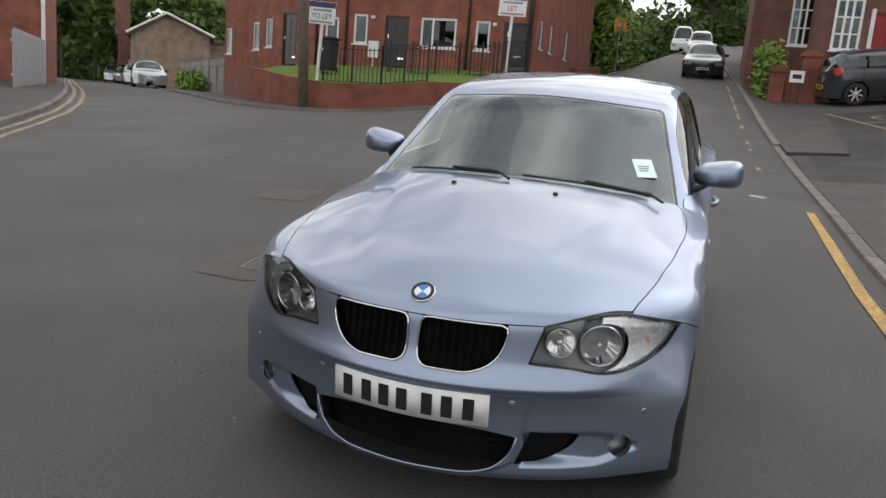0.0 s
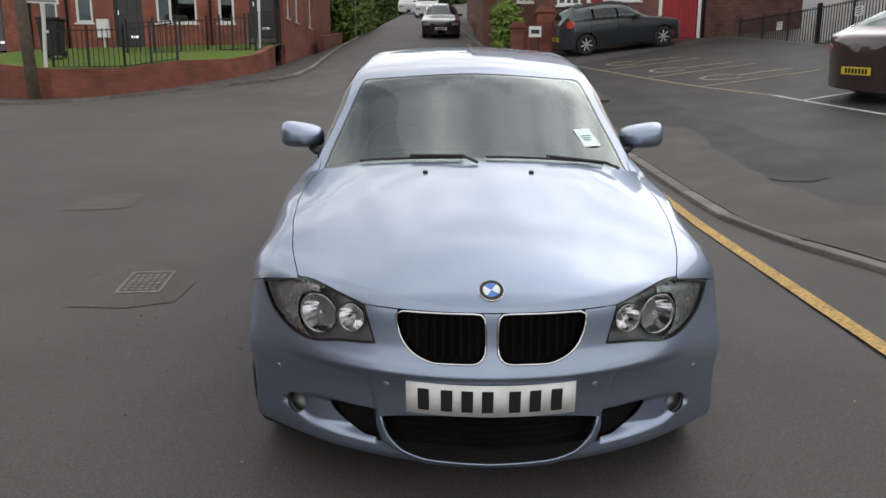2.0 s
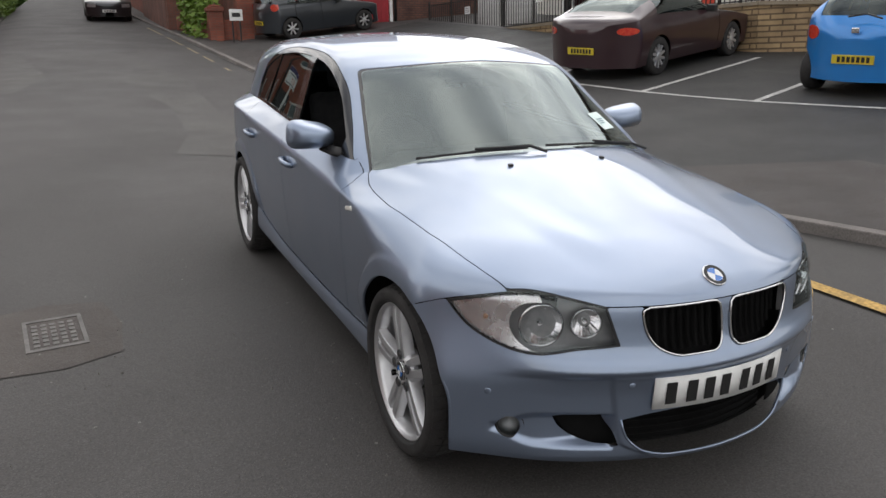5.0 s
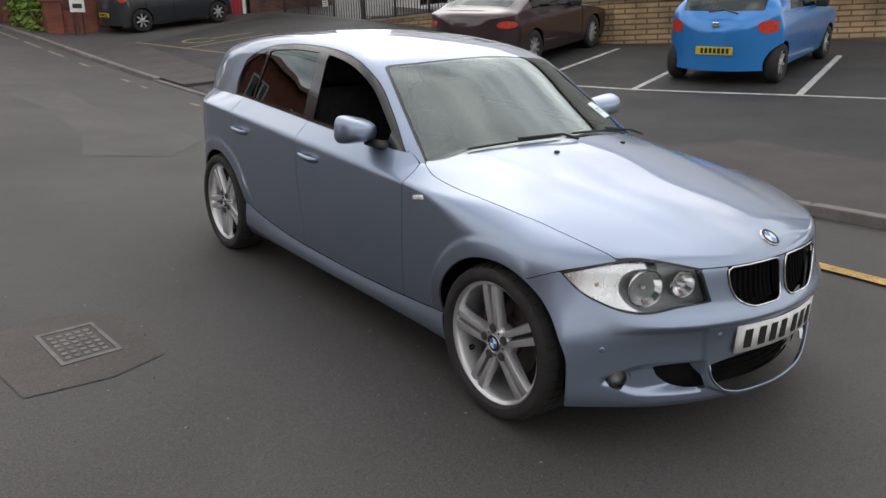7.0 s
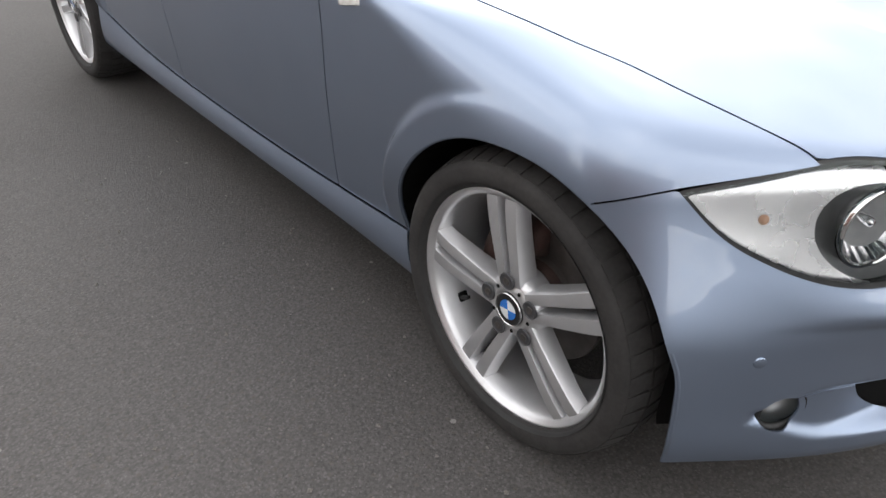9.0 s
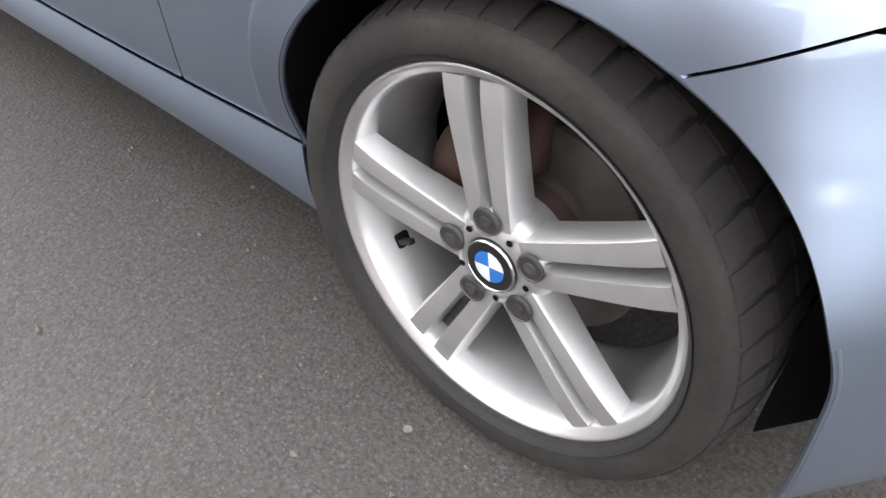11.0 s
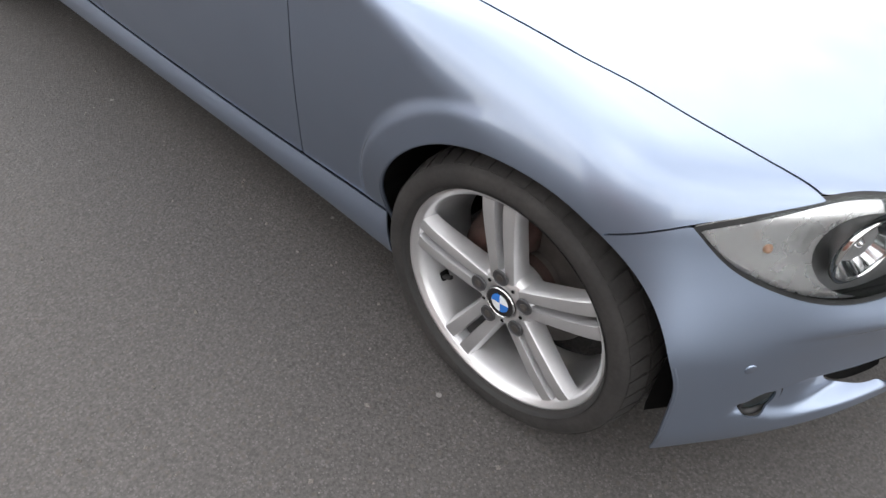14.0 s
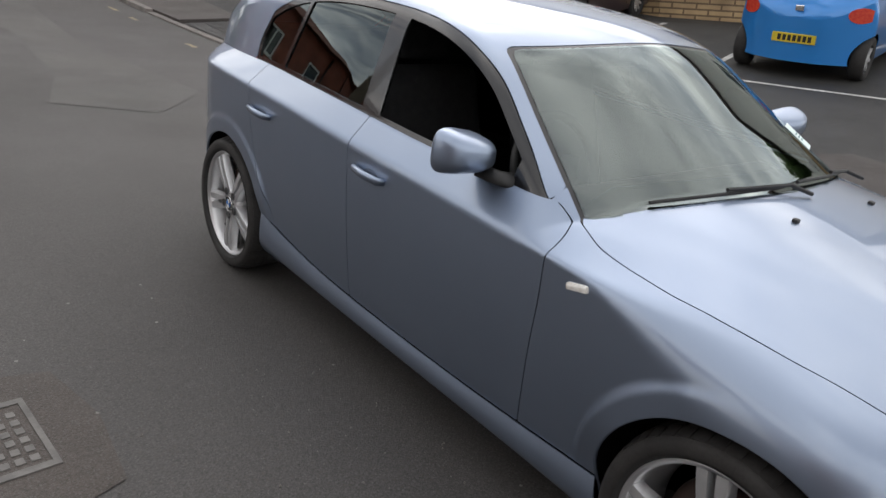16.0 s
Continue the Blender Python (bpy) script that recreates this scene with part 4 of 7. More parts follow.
part("badge_ring", lathe([(0.041, -0.006), (0.041, 0.002), (0.039, 0.0045), (0.036, 0.004), (0.026, 0.004), (0.025, 0.003), (0.0, 0.003)], 40), CHROME, badge, smooth=True)
part("badge_band", lathe([(0.0385, 0.005), (0.0275, 0.005)], 40), INK, badge)
for k, colour in enumerate((BADGE_BLUE, BADGE_WHITE, BADGE_BLUE, BADGE_WHITE)):
    bm = bmesh.new()
    c = bm.verts.new((0.0052, 0, 0))
    arc = [bm.verts.new((0.0052, 0.026 * math.cos(a), 0.026 * math.sin(a))) for a in [radians(90 * k + 9 * i) for i in range(11)]]
    for a, b in zip(arc, arc[1:]):
        bm.faces.new((c, a, b))
    part("badge_quarter", bm, colour, badge)

# ---- cabin ----
part("dashboard", boxes(((-0.66, 0.52, 0.62), (0.66, 1.02, 0.86)), ((-0.64, 0.50, 0.80), (0.64, 0.92, 0.905)), bevel=0.04), BLACK, car)
for s in (-1, 1):
    seat = new("front_seat")
    seat.parent = car
    part("seat_cushion", boxes(((s * 0.36 - 0.24, 1.15, 0.42), (s * 0.36 + 0.24, 1.65, 0.60)), bevel=0.06), CLOTH, seat, smooth=True)
    o = part("seat_back", boxes(((-0.24, -0.06, 0.0), (0.24, 0.07, 0.62)), bevel=0.05), CLOTH, seat, smooth=True)
    o.matrix_local = Matrix.Translation((s * 0.36, 1.66, 0.52)) @ Matrix.Rotation(radians(-18), 4, "X")
    o = part("headrest", boxes(((-0.12, -0.04, 0.0), (0.12, 0.05, 0.17)), bevel=0.04), CLOTH, seat, smooth=True)
    o.matrix_local = Matrix.Translation((s * 0.36, 1.87, 1.13)) @ Matrix.Rotation(radians(-10), 4, "X")
part("rear_bench", boxes(((-0.62, 2.2, 0.45), (0.62, 2.65, 0.65)), ((-0.62, 2.6, 0.5), (0.62, 2.8, 1.15)), bevel=0.05), CLOTH, car)
wheel_pts = [(-0.36 + 0.185 * math.cos(a), 1.06 + 0.06 * math.sin(a), 0.90 + 0.175 * math.sin(a)) for a in [math.tau * i / 32 for i in range(32)]]
sw = part("steering_wheel", tube(wheel_pts, 0.016, 8, closed=True), BLACK, car, smooth=True)
part("steering_boss", boxes(((-0.46, 1.03, 0.85), (-0.26, 1.09, 0.95)), bevel=0.03), BLACK, car)
part("cabin_floor", boxes(((-0.72, 0.4, 0.26), (0.72, 2.9, 0.30))), CLOTH, car)
part("cabin_mirror", boxes(((-0.12, 1.17, 1.22), (0.12, 1.21, 1.285)), bevel=0.02), BLACK, car)
part("mirror_stem", tube([(0, 1.14, 1.30), (0, 1.18, 1.26)], 0.015, 8), BLACK, car)
headliner = surface("roof_lining", (0.03, 0.03, 0.03), (0.04, 0.04, 0.038), 60, 0.95)
patch("roof_lining", UPPER, 0.27, 0.84, 40, 0.24, 0.76, 40, lambda p: -1, headliner, car, inset=0.03)
# tax sticker inside the screen, with illegible lines
sp = Vector((0.53, 0.73, screen_z(0.53, 0.73) + 0.006))
st = part("screen_sticker", boxes(((-0.046, -0.001, -0.060), (0.046, 0.001, 0.060)), bevel=0.0009), surface("sticker_paper", (0.70, 0.86, 0.82), (0.85, 0.92, 0.9), 50, 0.6), car, "pale green and white round-cornered parking sticker")
st.matrix_local = Matrix.Translation(sp) @ Matrix.Rotation(radians(26), 4, "Z") @ Matrix.Rotation(radians(-56), 4, "X")
for k in range(3):
    b = part("sticker_bar", boxes(((-0.028, -0.003, 0.008 - 0.014 * k), (0.024 - 0.006 * k, -0.002, 0.013 - 0.014 * k))), surface("sticker_ink", (0.1, 0.25, 0.3), None, 9, 0.6), st)

# ---- ground ----


hill = spl((-1, -0.08), (0, 0.0), (4, 0.33), (10, 0.86), (15, 1.42), (20, 2.02), (27, 2.83), (33, 3.52), (40, 4.4), (80, 9.1), (130, 14.7), (150, 16.9))


def ground_z(x, y):
    """Height of the street and the land round it: the street climbs, the side street runs level, the car park rises."""
    k = 0.08 * y if y < 0 else hill(y) if y < 150 else 16.9 + 0.03 * (y - 150)
    if y < -12:
        k = -0.96 + 0.03 * (y + 12)
    low = k if y < 4 else 0.33 + 0.62 * (1 - math.exp(-(y - 4) / 5)) + 0.004 * (y - 4)
    s = ease(-3, -10, x)
    z = k * (1 - s) + low * s
    if x > 1.9:
        z += 0.095 * (min(x, 26) - 1.9)
    return z


def brick(name, rgb, rgb2, mortar, w=0.225, h=0.075, gap=0.01, rough=0.85, wash=0.35):
    """Brickwork in courses, laid along the wall's own x and z."""
    m = bpy.data.materials.new(name)
    m.use_nodes = True
    n, l = m.node_tree.nodes, m.node_tree.links
    b = n["Principled BSDF"]
    b.inputs["Roughness"].default_value = rough
    co = n.new("ShaderNodeTexCoord")
    sep, com = n.new("ShaderNodeSeparateXYZ"), n.new("ShaderNodeCombineXYZ")
    l.new(co.outputs["Object"], sep.inputs[0])
    add = n.new("ShaderNodeMath")
    l.new(sep.outputs[0], add.inputs[0])
    l.new(sep.outputs[1], add.inputs[1])
    l.new(add.outputs[0], com.inputs[0])
    l.new(sep.outputs[2], com.inputs[1])
    t = n.new("ShaderNodeTexBrick")
    for key, v in (("Color1", (*rgb, 1)), ("Color2", (*rgb2, 1)), ("Mortar", (*mortar, 1)), ("Scale", 1.0), ("Mortar Size", gap), ("Brick Width", w), ("Row Height", h), ("Bias", 0.1), ("Mortar Smooth", 0.2)):
        t.inputs[key].default_value = v
    l.new(com.outputs[0], t.inputs["Vector"])
    no = n.new("ShaderNodeTexNoise")
    no.inputs["Scale"].default_value, no.inputs["Detail"].default_value = 1.6, 7
    l.new(co.outputs["Object"], no.inputs["Vector"])
    r = n.new("ShaderNodeMapRange")
    r.inputs[1].default_value, r.inputs[2].default_value, r.inputs[3].default_value, r.inputs[4].default_value = 0.3, 0.7, 1 - wash, 1 + wash * 0.6
    l.new(no.outputs["Fac"], r.inputs[0])
    mx = n.new("ShaderNodeMix")
    mx.data_type, mx.blend_type = "RGBA", "MULTIPLY"
    mx.inputs[0].default_value = 1
    l.new(t.outputs["Color"], mx.inputs[6])
    l.new(r.outputs[0], mx.inputs[7])
    l.new(mx.outputs[2], b.inputs["Base Color"])
    bp = n.new("ShaderNodeBump")
    bp.inputs["Strength"].default_value, bp.inputs["Distance"].default_value = 0.6, 0.008
    bp.invert = True
    l.new(t.outputs["Fac"], bp.inputs["Height"])
    l.new(bp.outputs[0], b.inputs["Normal"])
    return m


def asphalt(name, rgb, rgb2, stone=0.35, wear=0.5):
    """Rolled asphalt: dark binder, pale and brown chippings, tyre-worn patches."""
    m = surface(name, rgb, rgb2, wear, 0.62, 0.74, bump=0.003, bump_scale=140, fine=0.34, fine_scale=125, spec=0.45)
    n, l = m.node_tree.nodes, m.node_tree.links
    b = n["Principled BSDF"]
    col = b.inputs["Base Color"].links[0].from_socket
    geo = n.new("ShaderNodeNewGeometry")
    for scale, colour, lo in ((170, (0.14, 0.136, 0.13), 0.035), (95, (0.12, 0.116, 0.11), 0.035), (60, (0.07, 0.06, 0.05), 0.05), (19, (0.36, 0.35, 0.33), 0.012)):
        v = n.new("ShaderNodeTexVoronoi")
        v.inputs["Scale"].default_value = scale
        l.new(geo.outputs["Position"], v.inputs["Vector"])
        pick = n.new("ShaderNodeSeparateColor")
        l.new(v.outputs["Color"], pick.inputs[0])
        some = n.new("ShaderNodeMath")
        some.operation = "LESS_THAN"
        l.new(pick.outputs[0], some.inputs[0])
        some.inputs[1].default_value = stone * (0.05 if scale < 30 else 1)
        near = n.new("ShaderNodeMath")
        near.operation = "LESS_THAN"
        l.new(v.outputs["Distance"], near.inputs[0])
        near.inputs[1].default_value = 0.33 if scale > 30 else 0.13
        both_ = n.new("ShaderNodeMath")
        both_.operation = "MULTIPLY"
        l.new(some.outputs[0], both_.inputs[0])
        l.new(near.outputs[0], both_.inputs[1])
        fade = n.new("ShaderNodeMath")
        fade.operation = "MULTIPLY"
        l.new(both_.outputs[0], fade.inputs[0])
        fade.inputs[1].default_value = 0.42
        mx = n.new("ShaderNodeMix")
        mx.data_type = "RGBA"
        mx.inputs[7].default_value = (*colour, 1)
        l.new(fade.outputs[0], mx.inputs[0])
        l.new(col, mx.inputs[6])
        col = mx.outputs[2]
    l.new(col, b.inputs["Base Color"])
    return m


ROAD = asphalt("road_asphalt", (0.050, 0.0465, 0.0445), (0.067, 0.0625, 0.060), 0.30, 0.35)
PALE = asphalt("worn_asphalt", (0.060, 0.057, 0.054), (0.076, 0.072, 0.067), 0.4, 0.6)
WALKWAY = asphalt("footway_asphalt", (0.040, 0.0335, 0.031), (0.053, 0.0445, 0.0405), 0.3, 0.8)
LOT = asphalt("car_park_asphalt", (0.0165, 0.016, 0.0158), (0.0235, 0.0227, 0.0224), 0.3, 0.4)
FRESH = asphalt("fresh_asphalt", (0.0085, 0.0082, 0.0083), (0.012, 0.0117, 0.0118), 0.15, 0.6)
BROWN = asphalt("stained_asphalt", (0.052, 0.044, 0.039), (0.075, 0.062, 0.054), 0.4, 1.8)
KERB = surface("kerb_stone", (0.19, 0.17, 0.158), (0.13, 0.12, 0.11), 4, 0.85, 0.95, bump=0.003, bump_scale=60, fine=0.2, fine_scale=90, each=0.2)
YELLOW = surface("yellow_road_paint", (0.52, 0.33, 0.10), (0.38, 0.25, 0.09), 9, 0.8, bump=0.002, bump_scale=120, fine=0.35, fine_scale=45)
LINE = surface("white_road_paint", (0.55, 0.54, 0.52), (0.36, 0.35, 0.34), 7, 0.8, bump=0.002, bump_scale=120, fine=0.3, fine_scale=50)
FADED = surface("faded_road_paint", (0.34, 0.28, 0.17), (0.2, 0.17, 0.12), 8, 0.85, fine=0.4, fine_scale=30)
RED_BRICK = brick("red_brick", (0.30, 0.085, 0.05), (0.24, 0.065, 0.04), (0.22, 0.12, 0.09))
WALL_BRICK = brick("garden_wall_brick", (0.27, 0.075, 0.045), (0.20, 0.06, 0.04), (0.17, 0.085, 0.06))
OLD_BRICK = brick("old_brick", (0.17, 0.075, 0.05), (0.12, 0.05, 0.038), (0.07, 0.045, 0.04), gap=0.014, wash=0.45)
TERRACE_BRICK = brick("terrace_brick", (0.22, 0.085, 0.06), (0.17, 0.07, 0.05), (0.13, 0.09, 0.075))
YELLOW_STONE = brick("yellow_walling", (0.36, 0.25, 0.13), (0.29, 0.20, 0.11), (0.12, 0.08, 0.045), w=0.44, h=0.105, gap=0.018, wash=0.5)
BUFF_BRICK = brick("buff_brick", (0.33, 0.24, 0.17), (0.27, 0.19, 0.13), (0.25, 0.2, 0.16))
UPVC = surface("white_window_frame", (0.72, 0.72, 0.71), (0.66, 0.66, 0.65), 6, 0.35, 0.45)
PANE = glass("window_glass", (0.25, 0.28, 0.29), spec=1.7)
CURTAIN = surface("grey_blind", (0.30, 0.31, 0.31), (0.22, 0.23, 0.23), 2, 0.9)
DOOR = surface("black_door", (0.018, 0.018, 0.021), (0.025, 0.024, 0.026), 4, 0.35, 0.45)
RED_DOOR = surface("red_paint", (0.33, 0.012, 0.022), (0.27, 0.012, 0.02), 3, 0.45, 0.6)
IRON = surface("black_iron", (0.012, 0.012, 0.013), (0.02, 0.019, 0.018), 20, 0.5, 0.7)
RENDERED = surface("cream_render", (0.66, 0.64, 0.60), (0.58, 0.56, 0.52), 1.2, 0.9, fine=0.08)
SLATE = surface("roof_slate", (0.10, 0.085, 0.08), (0.14, 0.11, 0.10), 5, 0.75, 0.9, bump=0.01, bump_scale=9)
TILE = surface("roof_tile", (0.20, 0.075, 0.05), (0.15, 0.06, 0.045), 5, 0.85, bump=0.01, bump_scale=9)
GRASS = surface("lawn", (0.13, 0.21, 0.025), (0.09, 0.15, 0.02), 5, 0.95, bump=0.02, bump_scale=70, fine=0.35, fine_scale=60)
EARTH = surface("rough_ground", (0.12, 0.12, 0.05), (0.08, 0.10, 0.03), 0.4, 0.95, fine=0.3, fine_scale=12)
TIMBER = surface("weathered_timber", (0.22, 0.19, 0.15), (0.16, 0.135, 0.11), 3, 0.85, bump=0.003, bump_scale=50, fine=0.2)
WOOD_POLE = surface("pole_wood", (0.15, 0.115, 0.085), (0.10, 0.08, 0.06), 6, 0.85, bump=0.003, bump_scale=70)
STEEL = surface("galvanised_steel", (0.42, 0.43, 0.45), (0.36, 0.37, 0.38), 5, 0.45, 0.6, metal=0.5)
LEAF = surface("leaf_green", (0.095, 0.165, 0.03), (0.055, 0.105, 0.02), 3, 0.6, 0.75, each=0.15)
LEAF_LIGHT = surface("leaf_bright", (0.16, 0.25, 0.03), (0.10, 0.18, 0.025), 3, 0.6, 0.75, each=0.15)
BARK = surface("bark", (0.07, 0.05, 0.035), (0.11, 0.085, 0.06), 9, 0.9, bump=0.02, bump_scale=25)
SIGN_BLUE = surface("sign_blue", (0.03, 0.12, 0.42), (0.04, 0.14, 0.45), 9, 0.45)
NAVY = surface("sign_navy", (0.035, 0.03, 0.12), None, 9, 0.45)
SIGN_RED = surface("sign_red", (0.6, 0.06, 0.03), None, 9, 0.5)

far = [-400, -250, -160, -110, -80]
gx = far + [-60 + 1.5 * i for i in range(30)] + [-15 + 0.5 * i for i in range(61)] + [16.5 + 1.5 * i for i in range(24)] + [55, 80, 110, 160, 250, 400]
gy = [-400, -250, -150, -100, -70, -50, -40] + [-30 + 1.5 * i for i in range(14)] + [-9 + 0.5 * i for i in range(72)] + [27 + 1.5 * i for i in range(50)] + [110, 140, 180, 250, 400]
ground = new("ground", mesh_of("ground", [(x, y, ground_z(x, y)) for y in gy for x in gx], [(j * len(gx) + i, j * len(gx) + i + 1, (j + 1) * len(gx) + i + 1, (j + 1) * len(gx) + i) for j in range(len(gy) - 1) for i in range(len(gx) - 1)], ROAD))
tagged(ground, "grey worn asphalt road surface climbing the hill", "road", kind="structure")


def sheet(name, ring, material, lift, label, kind="structure", step=0.45, category="pavement"):
    """A flat-lying area inside ring, draped over the ground and raised by lift, with a skirt."""
    bm = bmesh.new()
    dense = []
    for (a, b) in zip(ring, ring[1:] + ring[:1]):
        n = max(1, int(math.dist(a, b) / step))
        dense += [(a[0] + (b[0] - a[0]) * i / n, a[1] + (b[1] - a[1]) * i / n) for i in range(n)]
    f = bm.faces.new([bm.verts.new((x, y, 0)) for x, y in dense])
    bmesh.ops.triangulate(bm, faces=[f])
    xs, ys = [p[0] for p in dense], [p[1] for p in dense]
    size = max(step * 1.6, (max(xs) - min(xs)) / 50, (max(ys) - min(ys)) / 50)
    for axis, lo, hi in ((0, min(xs), max(xs)), (1, min(ys), max(ys))):
        q = lo + size
        while q < hi:
            co, no = [0, 0, 0], [0, 0, 0]
            co[axis], no[axis] = q, 1
            bmesh.ops.bisect_plane(bm, geom=bm.verts[:] + bm.edges[:] + bm.faces[:], plane_co=co, plane_no=no)
            q += size
    rim = [e for e in bm.edges if e.is_boundary]
    for v in bm.verts:
        v.co.z = ground_z(v.co.x, v.co.y) + lift
    if lift > 0.02:
        ext = bmesh.ops.extrude_edge_only(bm, edges=rim)
        for v in ext["geom"]:
            if isinstance(v, bmesh.types.BMVert):
                v.co.z -= lift + 0.05
    ob = part(name, bm, material)
    return tagged(ob, label, category, kind=kind)


def strip(name, pts, width, material, lift=0.005, label="", parent=None):
    """A painted line along pts."""
    bm = bmesh.new()
    dense = []
    for a, b in zip(pts, pts[1:]):
        n = max(1, int(math.dist(a, b) / 0.4))
        dense += [(a[0] + (b[0] - a[0]) * i / n, a[1] + (b[1] - a[1]) * i / n) for i in range(n)]
    dense.append(pts[-1])
    rows = []
    for i, p in enumerate(dense):
        a, b = dense[max(0, i - 1)], dense[min(len(dense) - 1, i + 1)]
        d = Vector((b[0] - a[0], b[1] - a[1])).normalized()
        w = width * (1 + 0.10 * noise.noise((p[0] * 3, p[1] * 3, 1.0)))
        rows.append([bm.verts.new((p[0] + s * d.y * w / 2, p[1] - s * d.x * w / 2, ground_z(p[0] + s * d.y * w / 2, p[1] - s * d.x * w / 2) + lift)) for s in (-1, 1)])
    for a, b in zip(rows, rows[1:]):
        bm.faces.new((a[0], a[1], b[1], b[0]))
    ob = part(name, bm, material, parent)
    if parent is None:
        tagged(ob, label, "road marking", kind="structure")
    return ob


def kerb_run(label, pts, height, stone=0.9, width=0.125):
    run = thing("kerb", Matrix.Identity(4), label, "kerb", kind="structure")
    length = [0]
    for a, b in zip(pts, pts[1:]):
        length.append(length[-1] + math.dist(a, b))

    def where(d):
        i = 0
        while i < len(pts) - 2 and d > length[i + 1]:
            i += 1
        t = (d - length[i]) / (length[i + 1] - length[i])
        return Vector((pts[i][0] + (pts[i + 1][0] - pts[i][0]) * t, pts[i][1] + (pts[i + 1][1] - pts[i][1]) * t))
    bm = bmesh.new()
    box(bm, (-0.5, -0.5, -0.5), (0.5, 0.5, 0.5))
    bmesh.ops.bevel(bm, geom=bm.edges[:], offset=0.04, segments=1, affect="EDGES")
    me = bpy.data.meshes.new("kerbstone")
    bm.to_mesh(me)
    bm.free()
    me.materials.append(KERB)
    d = 0
    while d + stone < length[-1]:
        a, b = where(d + 0.006), where(d + stone - 0.006)
        h = height(((a + b) / 2)) if callable(height) else height
        za, zb = ground_z(*a) + h, ground_z(*b) + h
        ob = new("kerbstone", me)
        ob.parent = run
        mid = (a + b) / 2
        ob.matrix_local = Matrix.Translation((mid.x, mid.y, (za + zb) / 2 - 0.1 + 0.004 * noise.noise((mid.x, mid.y, 0)))) @ Matrix.Rotation(math.atan2(b.y - a.y, b.x - a.x), 4, "Z") @ Matrix.Rotation(-math.atan2(zb - za, (b - a).length), 4, "Y") @ Matrix.Diagonal((stone - 0.012, width, 0.2, 1))
        d += stone
    return run


# right-hand footway, with the crossover into the car park
right_kerb = [(0.5, 50), (1.15, 34), (1.5, 24.6), (1.78, 14.5), (2.1, 6.4), (2.15, 4.2), (2.21, 2.8), (2.52, 2.1), (2.9, 1.05), (3.1, 0.35), (3.15, -1.5), (3.15, -9)]
low_kerb = lambda p: 0.075 if p.y > 12 or p.y < 1.6 else 0.03
kerb_run("weathered grey stone kerb along the climbing street", right_kerb, low_kerb)
foot_edge = [(2.35, 8.25), (2.9, 8.11), (3.2, 7.62), (3.26, 7.3), (3.2, 6.7), (3.04, 5.98), (3.05, 5.4), (2.98, 4.83), (3.02, 4.45), (2.94, 4.07), (3.06, 3.75), (3.1, 3.2), (4.6, 2.2), (4.4, -9)]
sheet("footway", [(x + 0.055, y) for x, y in right_kerb[4:]] + foot_edge[::-1] + [(2.08, 8.3)], WALKWAY, 0.032, "patched brownish asphalt footway beside the car park")
sheet("asphalt_patch", [(2.25, 8.5), (2.9, 8.0), (3.0, 6.0), (2.9, 4.6), (3.08, 4.2), (3.28, 4.05), (3.51, 4.14), (3.7, 4.6), (3.96, 5.05), (3.88, 5.9), (3.85, 6.76), (3.92, 7.3), (3.83, 7.96), (3.74, 8.8), (3.8, 9.6), (3.72, 10.4), (3.8, 11.3), (3.5, 13.0), (2.9, 12.6), (2.3, 11.0)], FRESH, 0.019, "darker fresh asphalt patch with a ragged edge", category="car park")
sheet("footway_hill", [(0.57, 50), (1.22, 34), (1.57, 24.6), (1.85, 14.5), (1.98, 11.2), (2.9, 11.0), (3.2, 17.2), (2.2, 18.6), (2.4, 46)], WALKWAY, 0.06, "grey asphalt footway climbing past the terrace")
sheet("car_park", [(2.05, 11.1), (2.14, 7.4), (2.66, 7.45), (3.02, 6.9), (2.78, 5.5), (2.82, 4.0), (3.12, 3.2), (4.62, 2.2), (4.42, -9), (14, -9), (12.6, 5.6), (10.1, 8.6), (9.4, 18.6), (8.6, 21.4), (2.5, 17.3), (2.9, 11.0)], LOT, 0.012, "dark asphalt car park sloping up to a walling", category="car park")
sheet("worn_patch", [(-0.25, 17.5), (0.25, 13.2), (0.15, 9.5), (0.55, 6.6), (-0.1, 5.8), (-0.85, 6.3), (-0.55, 7.5), (-0.45, 10.0), (-0.9, 13.4)], PALE, 0.004, "paler worn patch of asphalt in the road", category="road")
sheet("worn_patch", [(-2.7, 12.2), (-2.2, 14.5), (-2.9, 19.0), (-3.5, 17.5), (-3.5, 15.8), (-4.2, 14.6), (-4.6, 13.6)], PALE, 0.004, "paler worn patch of asphalt beside the kerb", category="road")
sheet("worn_patch", [(-3.38, 3.49), (-3.43, 4.05), (-3.2, 4.13), (-2.93, 4.16), (-2.85, 3.58), (-3.1, 3.52)], BROWN, 0.004, "square brownish repair in the asphalt", category="road")
sheet("worn_patch", [(-2.3, 1.22), (-2.36, 1.6), (-2.31, 1.98), (-2.05, 2.06), (-1.76, 2.0), (-1.68, 1.66), (-1.7, 1.3), (-1.95, 1.2)], BROWN, 0.004, "brownish stained asphalt round the inspection cover", category="road")
strip("yellow_line", [(1.88, 6.1), (1.92, 3.0), (2.01, 1.2), (2.06, 0.3), (2.09, -0.3), (2.14, -9)], 0.088, YELLOW, 0.015, "worn yellow line along the kerb")
